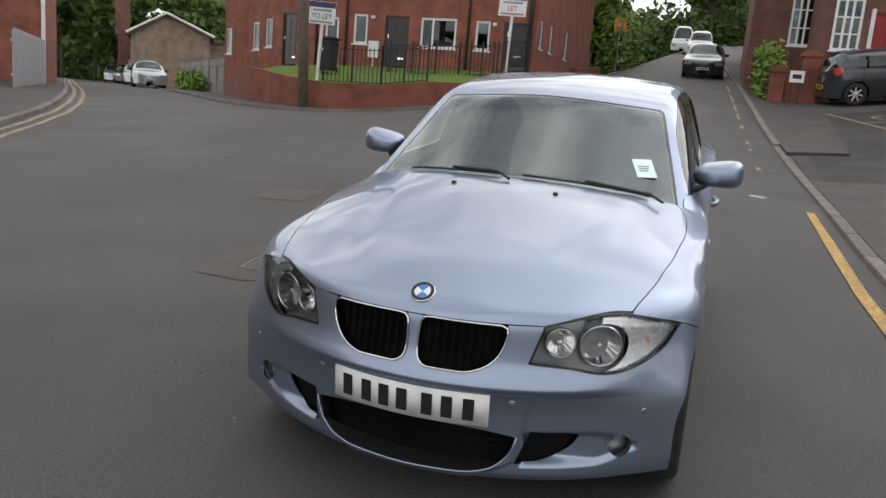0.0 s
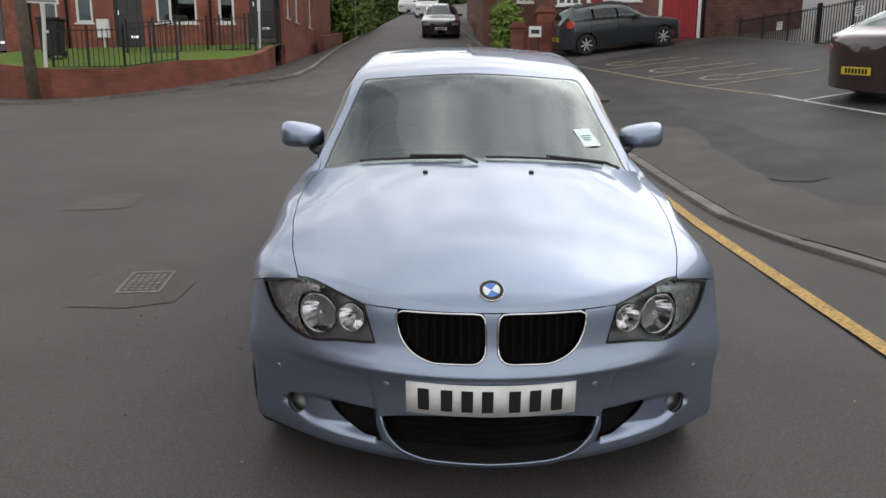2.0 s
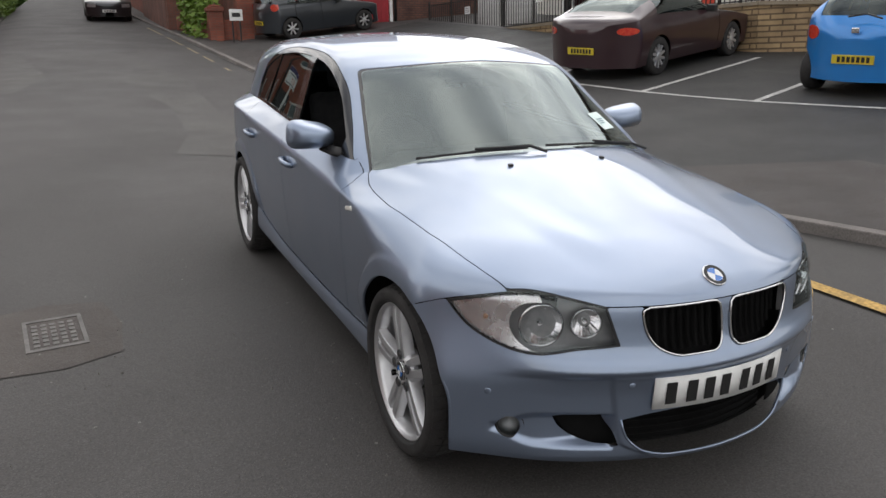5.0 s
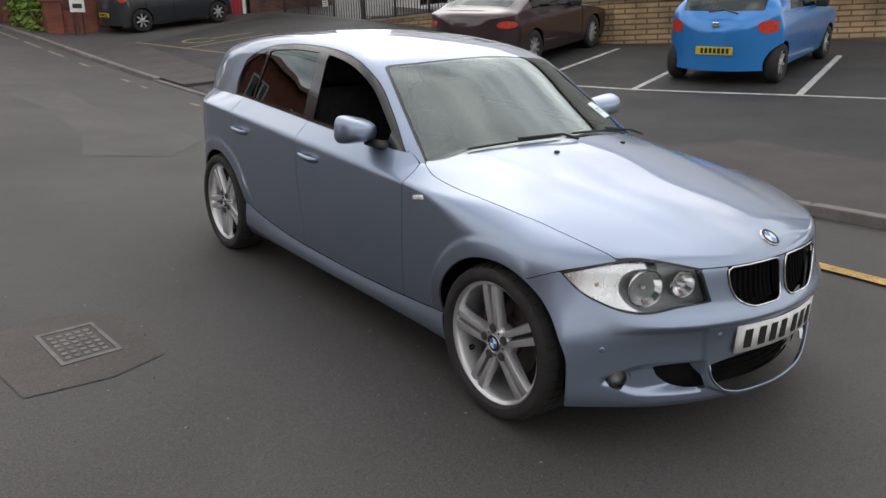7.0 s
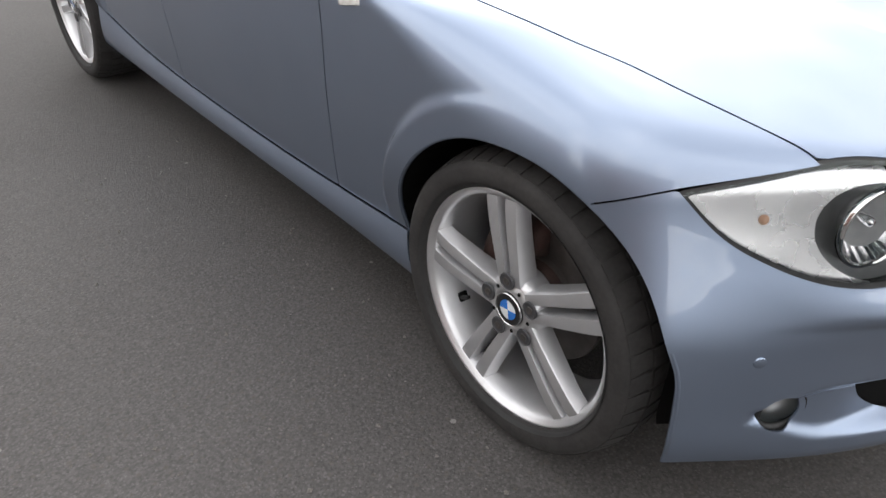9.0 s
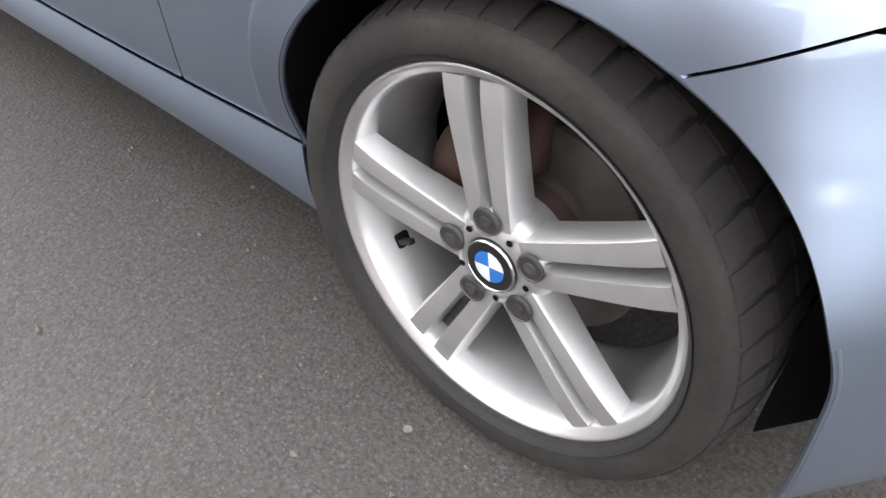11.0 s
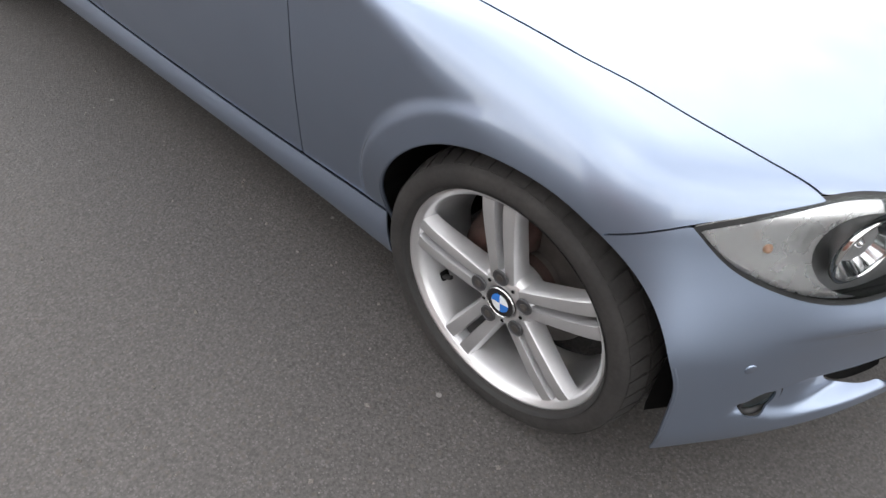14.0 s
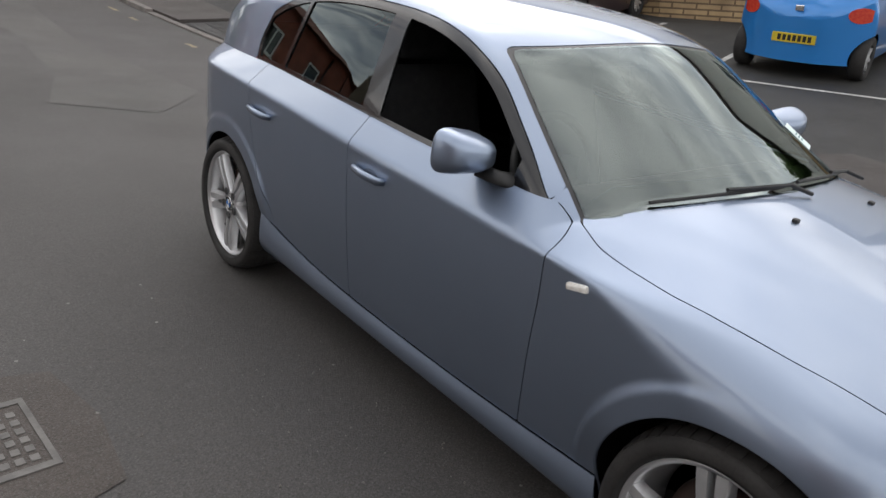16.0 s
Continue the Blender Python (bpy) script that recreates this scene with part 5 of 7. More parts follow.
for y0, y1 in ((9.2, 9.5), (11.4, 11.7), (12.3, 12.7), (14.8, 15.4), (16.6, 17.9), (18.6, 20.3), (21, 24), (25, 29)):
    strip("kerbside_dash", [(1.72 - 0.026 * y0, y0), (1.72 - 0.026 * y1, y1)], 0.07, FADED, 0.005, "faded remains of a yellow line by the kerb")
for x, y, w in ((1.3, 6.9, 0.16), (0.35, 5.6, 0.3)):
    strip("road_dash", [(x, y), (x + w, y - 0.1)], 0.11, LINE, 0.006, "short worn white dash on the road")
# bay lines
bay = curve((-1, 8.75), (3.0, 7.12), (5.0, 6.28), (6.75, 5.86), (10.0, 5.45), (12, 5.0))
strip("bay_front_line", [(bay(y), y) for y in (-1, 1, 3, 4, 5, 6, 6.75, 8, 10)], 0.08, LINE, 0.018, "white painted line along the front of the bays")
strip("bay_front_line", [(bay(10), 10.0), (4.85, 11.8), (4.3, 13.9), (3.3, 18.0)], 0.07, FADED, 0.018, "faded yellow line along the disabled bays")
for y0, far_x in ((3.0, 3.5), (5.0, 3.2), (6.75, 3.7), (9.2, 3.2)):
    strip("bay_divider", [(bay(y0), y0), (bay(y0) + far_x, y0 + 0.34 * far_x)], 0.09, LINE, 0.02, "white painted line between two parking bays")
for y0 in (11.9, 13.9, 16.0):
    x0 = 4.9 - 0.26 * (y0 - 11.8)
    strip("bay_divider", [(x0, y0), (x0 + 2.6, y0 + 0.75)], 0.08, FADED, 0.02, "faded yellow line between two disabled bays")
    ring = [(x0 + 0.75 + 0.42 * math.cos(a), y0 + 1.05 + 0.38 * math.sin(a)) for a in [radians(40 + 27 * i) for i in range(11)]]
    strip("bay_symbol", ring, 0.09, FADED, 0.02, "faded yellow wheelchair symbol on the asphalt")
    strip("bay_symbol", [(x0 + 1.05, y0 + 1.1), (x0 + 1.75, y0 + 1.3), (x0 + 2.3, y0 + 1.35)], 0.09, FADED, 0.02, "faded yellow wheelchair symbol on the asphalt")

# utility cover beside the hatchback
cover_ob = thing("inspection_cover", Matrix.Translation((-1.99, 1.65, ground_z(-1.99, 1.65))) @ Matrix.Rotation(math.atan(0.08), 4, "X") @ Matrix.Rotation(radians(5), 4, "Z") @ Matrix.Diagonal((0.78, 0.96, 1, 1)), "small worn iron inspection cover set in the road", "manhole cover")
IRON_WORN = surface("worn_iron", (0.19, 0.18, 0.17), (0.12, 0.115, 0.11), 14, 0.6, 0.75, metal=0.3, bump=0.002, bump_scale=90)
part("cover_frame", boxes(((-0.175, -0.215, -0.05), (0.175, -0.185, 0.008)), ((-0.175, 0.185, -0.05), (0.175, 0.215, 0.008)), ((-0.175, -0.185, -0.05), (-0.15, 0.185, 0.008)), ((0.15, -0.185, -0.05), (0.175, 0.185, 0.008))), IRON_WORN, cover_ob)
part("cover_plate", boxes(((-0.146, -0.181, -0.05), (0.146, 0.181, 0.003))), IRON_WORN, cover_ob)
for i in range(5):
    for j in range(6):
        part("cover_stud", boxes(((-0.128 + 0.053 * i, -0.16 + 0.054 * j, 0.0), (-0.128 + 0.053 * i + 0.034, -0.16 + 0.054 * j + 0.034, 0.0075)), bevel=0.002), IRON_WORN, cover_ob)
grit = bmesh.new()
for i in range(420):
    x, y = random.uniform(-2.6, -0.75), random.uniform(-1.1, 1.8)
    r = random.uniform(0.002, 0.0055) * (1.6 if random.random() < 0.08 else 1)
    c = Vector((x, y, ground_z(x, y) + r * 0.4))
    vs = [grit.verts.new(c + Vector(d) * r * random.uniform(0.6, 1.2)) for d in ((1, 0, 0), (-1, 0, 0), (0, 1, 0), (0, -1, 0), (0, 0, 1), (0, 0, -0.6))]
    for f in ((0, 2, 4), (2, 1, 4), (1, 3, 4), (3, 0, 4), (2, 0, 5), (1, 2, 5), (3, 1, 5), (0, 3, 5)):
        grit.faces.new([vs[k] for k in f])
tagged(part("loose_grit", grit, surface("grit_stone", (0.17, 0.16, 0.15), (0.10, 0.09, 0.08), 300, 0.9)), "loose pale grit scattered on the asphalt", "grit", kind="stuff")

# ---- left side: corner pavement ----
left_kerb = [(-4.6, 46), (-4.05, 27), (-3.62, 18.6), (-3.72, 16.4), (-4.2, 15.5), (-5.2, 15.2), (-6.3, 15.0), (-7.6, 14.6), (-9.0, 14.3), (-10.6, 14.4), (-12.5, 15.8), (-15.1, 18.3), (-23.5, 26.9), (-45, 49)]
kerb_run("dark stone kerb round the street corner", left_kerb, 0.07)
wall_line = [(-20.2, 26.6), (-13.6, 18.7), (-11.2, 16.95), (-9.9, 16.6), (-8.25, 16.8), (-6.95, 17.3), (-5.7, 17.75), (-5.1, 18.5), (-4.95, 19.9)]
sheet("pavement_corner", [(-4.68, 46), (-4.12, 27), (-3.69, 18.6), (-3.79, 16.45), (-4.24, 15.57), (-5.2, 15.27), (-6.3, 15.07), (-7.6, 14.67), (-9.0, 14.37), (-10.6, 14.47), (-12.45, 15.87), (-15.05, 18.37), (-23.45, 26.97), (-45, 49.1), (-44, 52), (-21.5, 30.0)] + [(-20.1, 26.7), (-13.5, 18.8), (-11.2, 17.05), (-9.9, 16.7), (-8.25, 16.9), (-6.95, 17.4), (-5.8, 17.85), (-5.2, 18.6), (-5.05, 22), (-5.1, 28), (-6.5, 46)], WALKWAY, 0.062, "grey asphalt pavement round the street corner")
side_kerb = [(-3.5, -3.0), (-6.9, 2.8), (-8.3, 5.0), (-8.95, 6.2), (-9.95, 7.7), (-11.55, 9.6), (-14.0, 12.2), (-17.4, 15.6), (-24.0, 22.0), (-49, 46.5)]
kerb_run("stone kerb of the opposite pavement of the side street", [(x - 0.5, y - 0.1) for x, y in side_kerb[1:]], 0.07)
sheet("pavement_side", [(x - 0.58, y - 0.12) for x, y in side_kerb[1:]] + [(-52, 44), (-26, 19.5), (-17.5, 11.0), (-14.5, 5), (-12, 0)], WALKWAY, 0.062, "grey asphalt pavement of the side street")
strip("yellow_line", side_kerb[1:], 0.09, FADED, 0.006, "faded double yellow line round the corner")
strip("yellow_line", [(x - 0.27, y - 0.03) for x, y in side_kerb[1:]], 0.09, FADED, 0.006, "faded double yellow line round the corner")

# ---- buildings ----


def wall_mesh(length, z0, z1, holes, thick):
    """A wall along x from 0 to length with rectangular openings (x0, z0, x1, z1) through it."""
    xs = sorted({0, length, *[h[0] for h in holes], *[h[2] for h in holes]})
    zs = sorted({z0, z1, *[h[1] for h in holes], *[h[3] for h in holes]})
    bm = bmesh.new()
    for a, b in zip(xs, xs[1:]):
        run = []
        for c, d in zip(zs, zs[1:]):
            mx, mz = (a + b) / 2, (c + d) / 2
            if any(h[0] < mx < h[2] and h[1] < mz < h[3] for h in holes):
                continue
            if run and abs(run[-1][1] - c) < 1e-6:
                run[-1][1] = d
            else:
                run.append([c, d])
        for c, d in run:
            box(bm, (a, 0, c), (b, thick, d))
    bmesh.ops.remove_doubles(bm, verts=bm.verts, dist=0.0005)
    return bm


def window(parent, m, w, h, bars=1, rails=0, sill=True, blind=True, frame=UPVC):
    """A window in an opening w by h, sitting in its wall, outer face along -y."""
    win = new("window")
    win.parent = parent
    win.matrix_local = m
    t, d = 0.075, 0.07
    part("window_frame", boxes(((0, 0.03, 0), (w, 0.03 + d, t)), ((0, 0.03, h - t), (w, 0.03 + d, h)), ((0, 0.03, t), (t, 0.03 + d, h - t)), ((w - t, 0.03, t), (w, 0.03 + d, h - t))), frame, win)
    for k in range(bars):
        x = t + (w - 2 * t) * (k + 1) / (bars + 1) if bars > 1 else w * 0.34
        part("mullion", boxes(((x - 0.035, 0.032, t), (x + 0.035, 0.028 + d, h - t))), frame, win)
    for k in range(rails):
        z = h * (k + 1) / (rails + 1)
        part("glazing_bar", boxes(((t, 0.034, z - 0.02), (w - t, 0.026 + d, z + 0.02))), frame, win)
    part("pane", boxes(((t, 0.06, t), (w - t, 0.068, h - t))), PANE, win)
    if blind:
        part("blind", boxes(((t, 0.15, t), (w * 0.62, 0.16, h - t))), CURTAIN, win)
    # near-black sheet behind the pane; the unlit room's shade is its colour
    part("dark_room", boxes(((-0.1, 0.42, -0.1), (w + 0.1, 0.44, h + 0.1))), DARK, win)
    if sill:
        part("window_sill", boxes(((-0.05, -0.04, -0.05), (w + 0.05, 0.1, 0.0)), bevel=0.008), frame, win)
    return win


def front_door(parent, m, w, h, material=DOOR, plate=True):
    d = new("door")
    d.parent = parent
    d.matrix_local = m
    part("door_frame", boxes(((0, 0.02, 0), (0.07, 0.1, h)), ((w - 0.07, 0.02, 0), (w, 0.1, h)), ((0.07, 0.02, h - 0.07), (w - 0.07, 0.1, h))), material, d)
    part("door_leaf", boxes(((0.075, 0.05, 0.06), (w - 0.075, 0.095, h - 0.075))), material, d)
    for x0, z0, x1, z1 in ((0.17, 0.25, w / 2 - 0.03, 0.85), (w / 2 + 0.03, 0.25, w - 0.17, 0.85), (0.17, 1.0, w / 2 - 0.03, h - 0.25), (w / 2 + 0.03, 1.0, w - 0.17, h - 0.25)):
        part("door_panel", boxes(((x0, 0.04, z0), (x1, 0.052, z1)), bevel=0.005), material, d)
    part("door_step", boxes(((-0.05, -0.25, -0.12), (w + 0.05, 0.1, 0.0))), KERB, d)
    part("door_handle", boxes(((0.12, 0.0, 0.98), (0.15, 0.045, 1.12)), bevel=0.004), CHROME, d)
    if plate:
        part("letter_plate", boxes(((w - 0.42, 0.035, 0.28), (w - 0.17, 0.05, 0.36)), bevel=0.004), CHROME, d)
    return d


def along(x, y, z, ang):
    return Matrix.Translation((x, y, z)) @ Matrix.Rotation(radians(ang), 4, "Z")


# red-brick corner house: front along y = 21.9
house = thing("corner_house", along(-13.0, 21.9, 0.65, 0), "new red-brick corner house with black doors and white windows", "house")
HZ = 1.9
front_holes = [(0.33, 2.66, 0.86, 3.48), (1.44, 2.62, 1.97, 3.63), (2.63, 1.88, 3.52, 3.61), (3.95, 2.62, 5.23, 3.6), (5.9, 2.62, 6.4, 3.57), (6.87, 2.15, 7.66, 3.56)]
up_holes = [(1.4, 4.9, 2.2, 6.0), (4.0, 4.9, 5.2, 6.0), (6.3, 4.9, 7.1, 6.0)]
part("front_wall", wall_mesh(7.95, 0.3, 6.9, front_holes + up_holes, 0.3), RED_BRICK, house)
for x0, z0, x1, z1 in [front_holes[i] for i in (0, 1, 3, 4)] + up_holes:
    window(house, along(x0, 0.0, z0, 0), x1 - x0, z1 - z0, bars=1 if x1 - x0 > 1 else 0)
for x0, z0, x1, z1 in (front_holes[2], front_holes[5]):
    front_door(house, along(x0, 0.02, z0, 0), x1 - x0, z1 - z0)
side = wall_mesh(12, 0.3, 6.9, [(0.55, 2.85, 1.05, 3.75), (2.2, 2.85, 2.75, 3.8), (5.2, 2.9, 5.9, 4.0)], 0.3)
o = part("side_wall", side, RED_BRICK, house)
o.matrix_local = along(7.95, 0.0, 0, 91)
for x, w, z, h in ((0.55, 0.5, 2.85, 0.9), (2.2, 0.55, 2.85, 0.95), (5.2, 0.7, 2.9, 1.1)):
    window(house, along(7.95, 0, 0, 91) @ Matrix.Translation((x, 0, z)), w, h, bars=0)
wing_ang = math.degrees(math.atan2(26.35 - 21.9, -20.0 + 13.0))
wing_len = math.hypot(26.35 - 21.9, 7.0)
wing = Matrix.Translation((-7.0, 4.45, 0)) @ Matrix.Rotation(radians(wing_ang - 180), 4, "Z")
wl_holes = [(2.9, 2.35, 3.5, 3.45), (4.1, 2.45, 4.7, 3.55), (5.6, 1.75, 6.75, 3.7), (0.15, 2.2, 0.75, 3.3)]
o = part("wing_wall", wall_mesh(wing_len, 0.2, 6.9, wl_holes, 0.3), RED_BRICK, house)
o.matrix_local = wing
for x0, z0, x1, z1 in (wl_holes[0], wl_holes[1], wl_holes[3]):
    window(house, wing @ Matrix.Translation((x0, 0, z0)), x1 - x0, z1 - z0, bars=0)
front_door(house, wing @ Matrix.Translation((5.6, 0.02, 1.75)), 1.15, 1.95)
# added black filler inside the shell; its colour stands in for unlit rooms
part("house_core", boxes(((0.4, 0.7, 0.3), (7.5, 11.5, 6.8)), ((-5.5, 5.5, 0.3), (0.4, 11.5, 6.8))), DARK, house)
roof_bm = bmesh.new()
vs = [roof_bm.verts.new(p) for p in ((-7.6, 4.3, 6.9), (0, -0.4, 6.9), (8.4, -0.4, 6.9), (8.4, 12.2, 6.9), (-7.6, 12.2, 6.9), (-3.5, 7, 9.4), (3.6, 6, 9.4))]
for f in ((0, 1, 6, 5), (1, 2, 6), (2, 3, 6), (3, 4, 5, 6), (4, 0, 5), (0, 4, 3, 2, 1)):
    roof_bm.faces.new([vs[k] for k in f])
part("house_roof", roof_bm, TILE, house)
for x in (5.66, 0.02, 1.18):
    part("drainpipe", tube([(x, -0.06, 1.6), (x, -0.06, 6.8)], 0.04, 10), IRON, house, smooth=True)
part("drainpipe", tube([(7.75, -0.08, 1.45), (7.75, -0.08, 6.8)], 0.075, 10), IRON, house, smooth=True)
part("meter_box", boxes(((2.1, -0.12, 2.17), (2.48, 0.0, 2.73)), bevel=0.01), UPVC, house)
part("meter_pipe", tube([(2.29, -0.05, 1.6), (2.29, -0.05, 2.17)], 0.03, 8), UPVC, house)
for x, z in ((2.12, 3.48), (6.5, 3.42)):
    part("wall_light", boxes(((x, -0.1, z), (x + 0.14, 0, z + 0.1)), bevel=0.02), UPVC, house)
# garden wall, lawn, railings
gw = bmesh.new()
tops = [1.95, 2.1, 1.85, 1.75, 1.78, 1.98, 2.05, 2.2, 2.5]
dense = []
for (a, za), (b, zb) in zip(zip(wall_line, tops), zip(wall_line[1:], tops[1:])):
    n = max(1, int(math.dist(a, b) / 0.5))
    dense += [(a[0] + (b[0] - a[0]) * i / n, a[1] + (b[1] - a[1]) * i / n, za + (zb - za) * i / n) for i in range(n)]
dense.append((*wall_line[-1], tops[-1]))
rows = []
for i, (x, y, z) in enumerate(dense):
    a, b = dense[max(0, i - 1)], dense[min(len(dense) - 1, i + 1)]
    d = Vector((b[0] - a[0], b[1] - a[1])).normalized()
    rows.append([gw.verts.new(v) for v in ((x, y, ground_z(x, y) - 0.2), (x, y, z), (x - d.y * 0.22, y + d.x * 0.22, z), (x - d.y * 0.22, y + d.x * 0.22, z - 0.5))])
for a, b in zip(rows, rows[1:]):
    for k in range(3):
        gw.faces.new((a[k], b[k], b[k + 1], a[k + 1]))
gw.faces.new(rows[0])
gw.faces.new(rows[-1])
tagged(part("garden_wall", gw, WALL_BRICK), "low red-brick retaining wall curving round the corner", "wall", kind="structure")
lawn_bm = bmesh.new()
rows = []
for i, (x, y, z) in enumerate(dense):
    if x > -13.3:
        t = (x + 13.3) / 8.3
        rows.append([lawn_bm.verts.new((x + (-13.0 + 7.9 * t - x) * q, y + 0.15 + (21.88 - y - 0.15) * q, z - 0.02 + (2.48 + 0.2 * t - z) * q ** 0.8 + 0.03 * noise.noise((x * 2, q * 6, 0)))) for q in [k / 8 for k in range(9)]])
for a, b in zip(rows, rows[1:]):
    for k in range(8):
        lawn_bm.faces.new((a[k], b[k], b[k + 1], a[k + 1]))
tagged(part("lawn", lawn_bm, GRASS, smooth=True), "small sloping green lawn behind the brick wall", "lawn", kind="structure")


def railing(label, pts, height, gap=0.13, r=0.009, posts=4, base=0.05):
    """An iron railing: rails, posts and upright bars along (x, y, z) points."""
    rail = thing("railing", Matrix.Identity(4), label, "railing")
    for h in (base, height - 0.05):
        part("rail", tube([(x, y, z + h) for x, y, z in pts], 0.014, 6), IRON, rail)
    total = sum(math.dist(a, b) for a, b in zip(pts, pts[1:]))
    bar = bpy.data.meshes.new("railing_bar")
    b = boxes(((-r, -r, 0), (r, r, height)))
    b.to_mesh(bar)
    b.free()
    bar.materials.append(IRON)
    post = bpy.data.meshes.new("railing_post")
    b = boxes(((-0.025, -0.025, -0.15), (0.025, 0.025, height + 0.08)))
    b.to_mesh(post)
    b.free()
    post.materials.append(IRON)
    n, done = int(total / gap), 0
    seg, k = 0.0, 0
    for a, b in zip(pts, pts[1:]):
        L = math.dist(a, b)
        m = max(1, round(L / gap))
        for i in range(m + 1):
            o = new("railing_post" if i % max(1, m // posts) == 0 or i == m else "railing_bar", post if i % max(1, m // posts) == 0 or i == m else bar)
            o.parent = rail
            o.matrix_local = Matrix.Translation([a[q] + (b[q] - a[q]) * i / m for q in range(3)])
    return rail


railing("black iron railing along the top of the garden wall", [(-10.0, 17.0, 1.74), (-8.2, 17.05, 1.78), (-7.0, 17.5, 1.98)], 1.0, posts=2)
railing("black iron railing in front of the house", [(-9.2, 19.8, 2.2), (-6.9, 19.9, 2.3), (-5.6, 19.6, 2.35)], 0.95, posts=3)
railing("black iron railing beside the entrance", [(-5.4, 19.4, 2.3), (-5.1, 21.5, 2.6)], 1.1, posts=1)


def text_on(words, size, material, parent, m):
    c = bpy.data.curves.new("lettering", "FONT")
    c.body, c.size, c.align_x, c.extrude = words, size, "CENTER", 0.003
    tmp = bpy.data.objects.new("lettering", c)
    scene.collection.objects.link(tmp)
    bpy.context.view_layer.update()
    me = bpy.data.meshes.new_from_object(tmp.evaluated_get(bpy.context.evaluated_depsgraph_get()))
    bpy.data.objects.remove(tmp)
    me.materials.clear()
    me.materials.append(material)
    o = part("lettering", me, material, parent)
    o.matrix_local = m
    return o


def let_board(x, y, z0, z1, words, colour, lean):
    b = thing("estate_sign", along(x, y, z0, 0) @ Matrix.Rotation(radians(lean), 4, "Y"), "white letting board with navy band on a pole", "sign")
    h = z1 - z0
    part("sign_pole", boxes(((-0.035, -0.02, -0.2), (0.035, 0.05, h))), UPVC, b)
    part("sign_board", boxes(((-0.42, -0.045, h - 0.62), (0.42, -0.022, h)), bevel=0.004), UPVC, b)
    part("sign_band", boxes(((-0.42, -0.050, h - 0.16), (0.42, -0.046, h - 0.01))), NAVY, b)
    text_on(words, 0.2, colour, b, Matrix.Translation((0, -0.047, h - 0.47)) @ Matrix.Rotation(radians(90), 4, "X"))
    for zz, w in ((h - 0.23, 0.3), (h - 0.55, 0.36)):
        part("sign_bar", boxes(((-w, -0.048, zz - 0.03), (w, -0.046, zz + 0.02))), surface("grey_print", (0.25, 0.25, 0.27), None, 9, 0.6), b)
    return b


let_board(-10.21, 17.0, 1.7, 3.97, "TO LET", NAVY, 3)
let_board(-5.37, 19.75, 2.4, 4.75, "LET", SIGN_RED, 1.5)
pole = thing("telegraph_pole", along(-10.2, 16.3, 0.98, 0) @ Matrix.Rotation(radians(-2.5), 4, "Y"), "brown wooden telegraph pole at the corner", "pole")
part("pole_shaft", tube([(0, 0, -0.3), (0, 0, 3), (0, 0, 8)], lambda t: 0.15 - 0.03 * t, 14), WOOD_POLE, pole, smooth=True)


def wheelie_bin(x, y, z, label, material):
    b = thing("wheelie_bin", along(x, y, z, 8), label, "bin")
    bm = bmesh.new()
    box(bm, (-0.27, -0.3, 0.06), (0.27, 0.3, 0.95))
    for v in bm.verts:
        if v.co.z < 0.5:
            v.co.x *= 0.82
            v.co.y *= 0.8
    bmesh.ops.bevel(bm, geom=bm.edges[:], offset=0.03, segments=2, affect="EDGES")
    part("bin_body", bm, material, b)
    part("bin_lid", boxes(((-0.29, -0.33, 0.955), (0.29, 0.33, 1.04)), bevel=0.03), material, b)
    for s in (-1, 1):
        w = part("bin_wheel", lathe([(0.0, -0.02), (0.1, -0.02), (0.1, 0.02), (0, 0.02)], 16), BLACK, b)
        w.matrix_local = Matrix.Translation((s * 0.22, 0.26, 0.1))
    part("bin_mark", boxes(((-0.06, -0.312, 0.62), (0.06, -0.308, 0.7))), UPVC, b)
    return b


wheelie_bin(-10.6, 18.3, 2.08, "black plastic wheelie bin on the lawn", surface("bin_black", (0.015, 0.015, 0.017), None, 9, 0.5, 0.6))

# ---- right side: car park walling, railings, terrace ----
# yellow stone walling, its top rising to the east
yw = thing("retaining_wall", Matrix.Identity(4), "yellow stone retaining wall behind the car park", "wall", kind="structure")
wall_pts = [(9.05, 21.9), (9.6, 17.6), (9.9, 13), (9.95, 9.6), (10.1, 8.6), (12.4, 5.6), (15.0, 2.6), (19.0, -2.5)]
wall_tops = [2.34, 2.36, 2.42, 2.38, 2.38, 2.24, 2.0, 1.85]
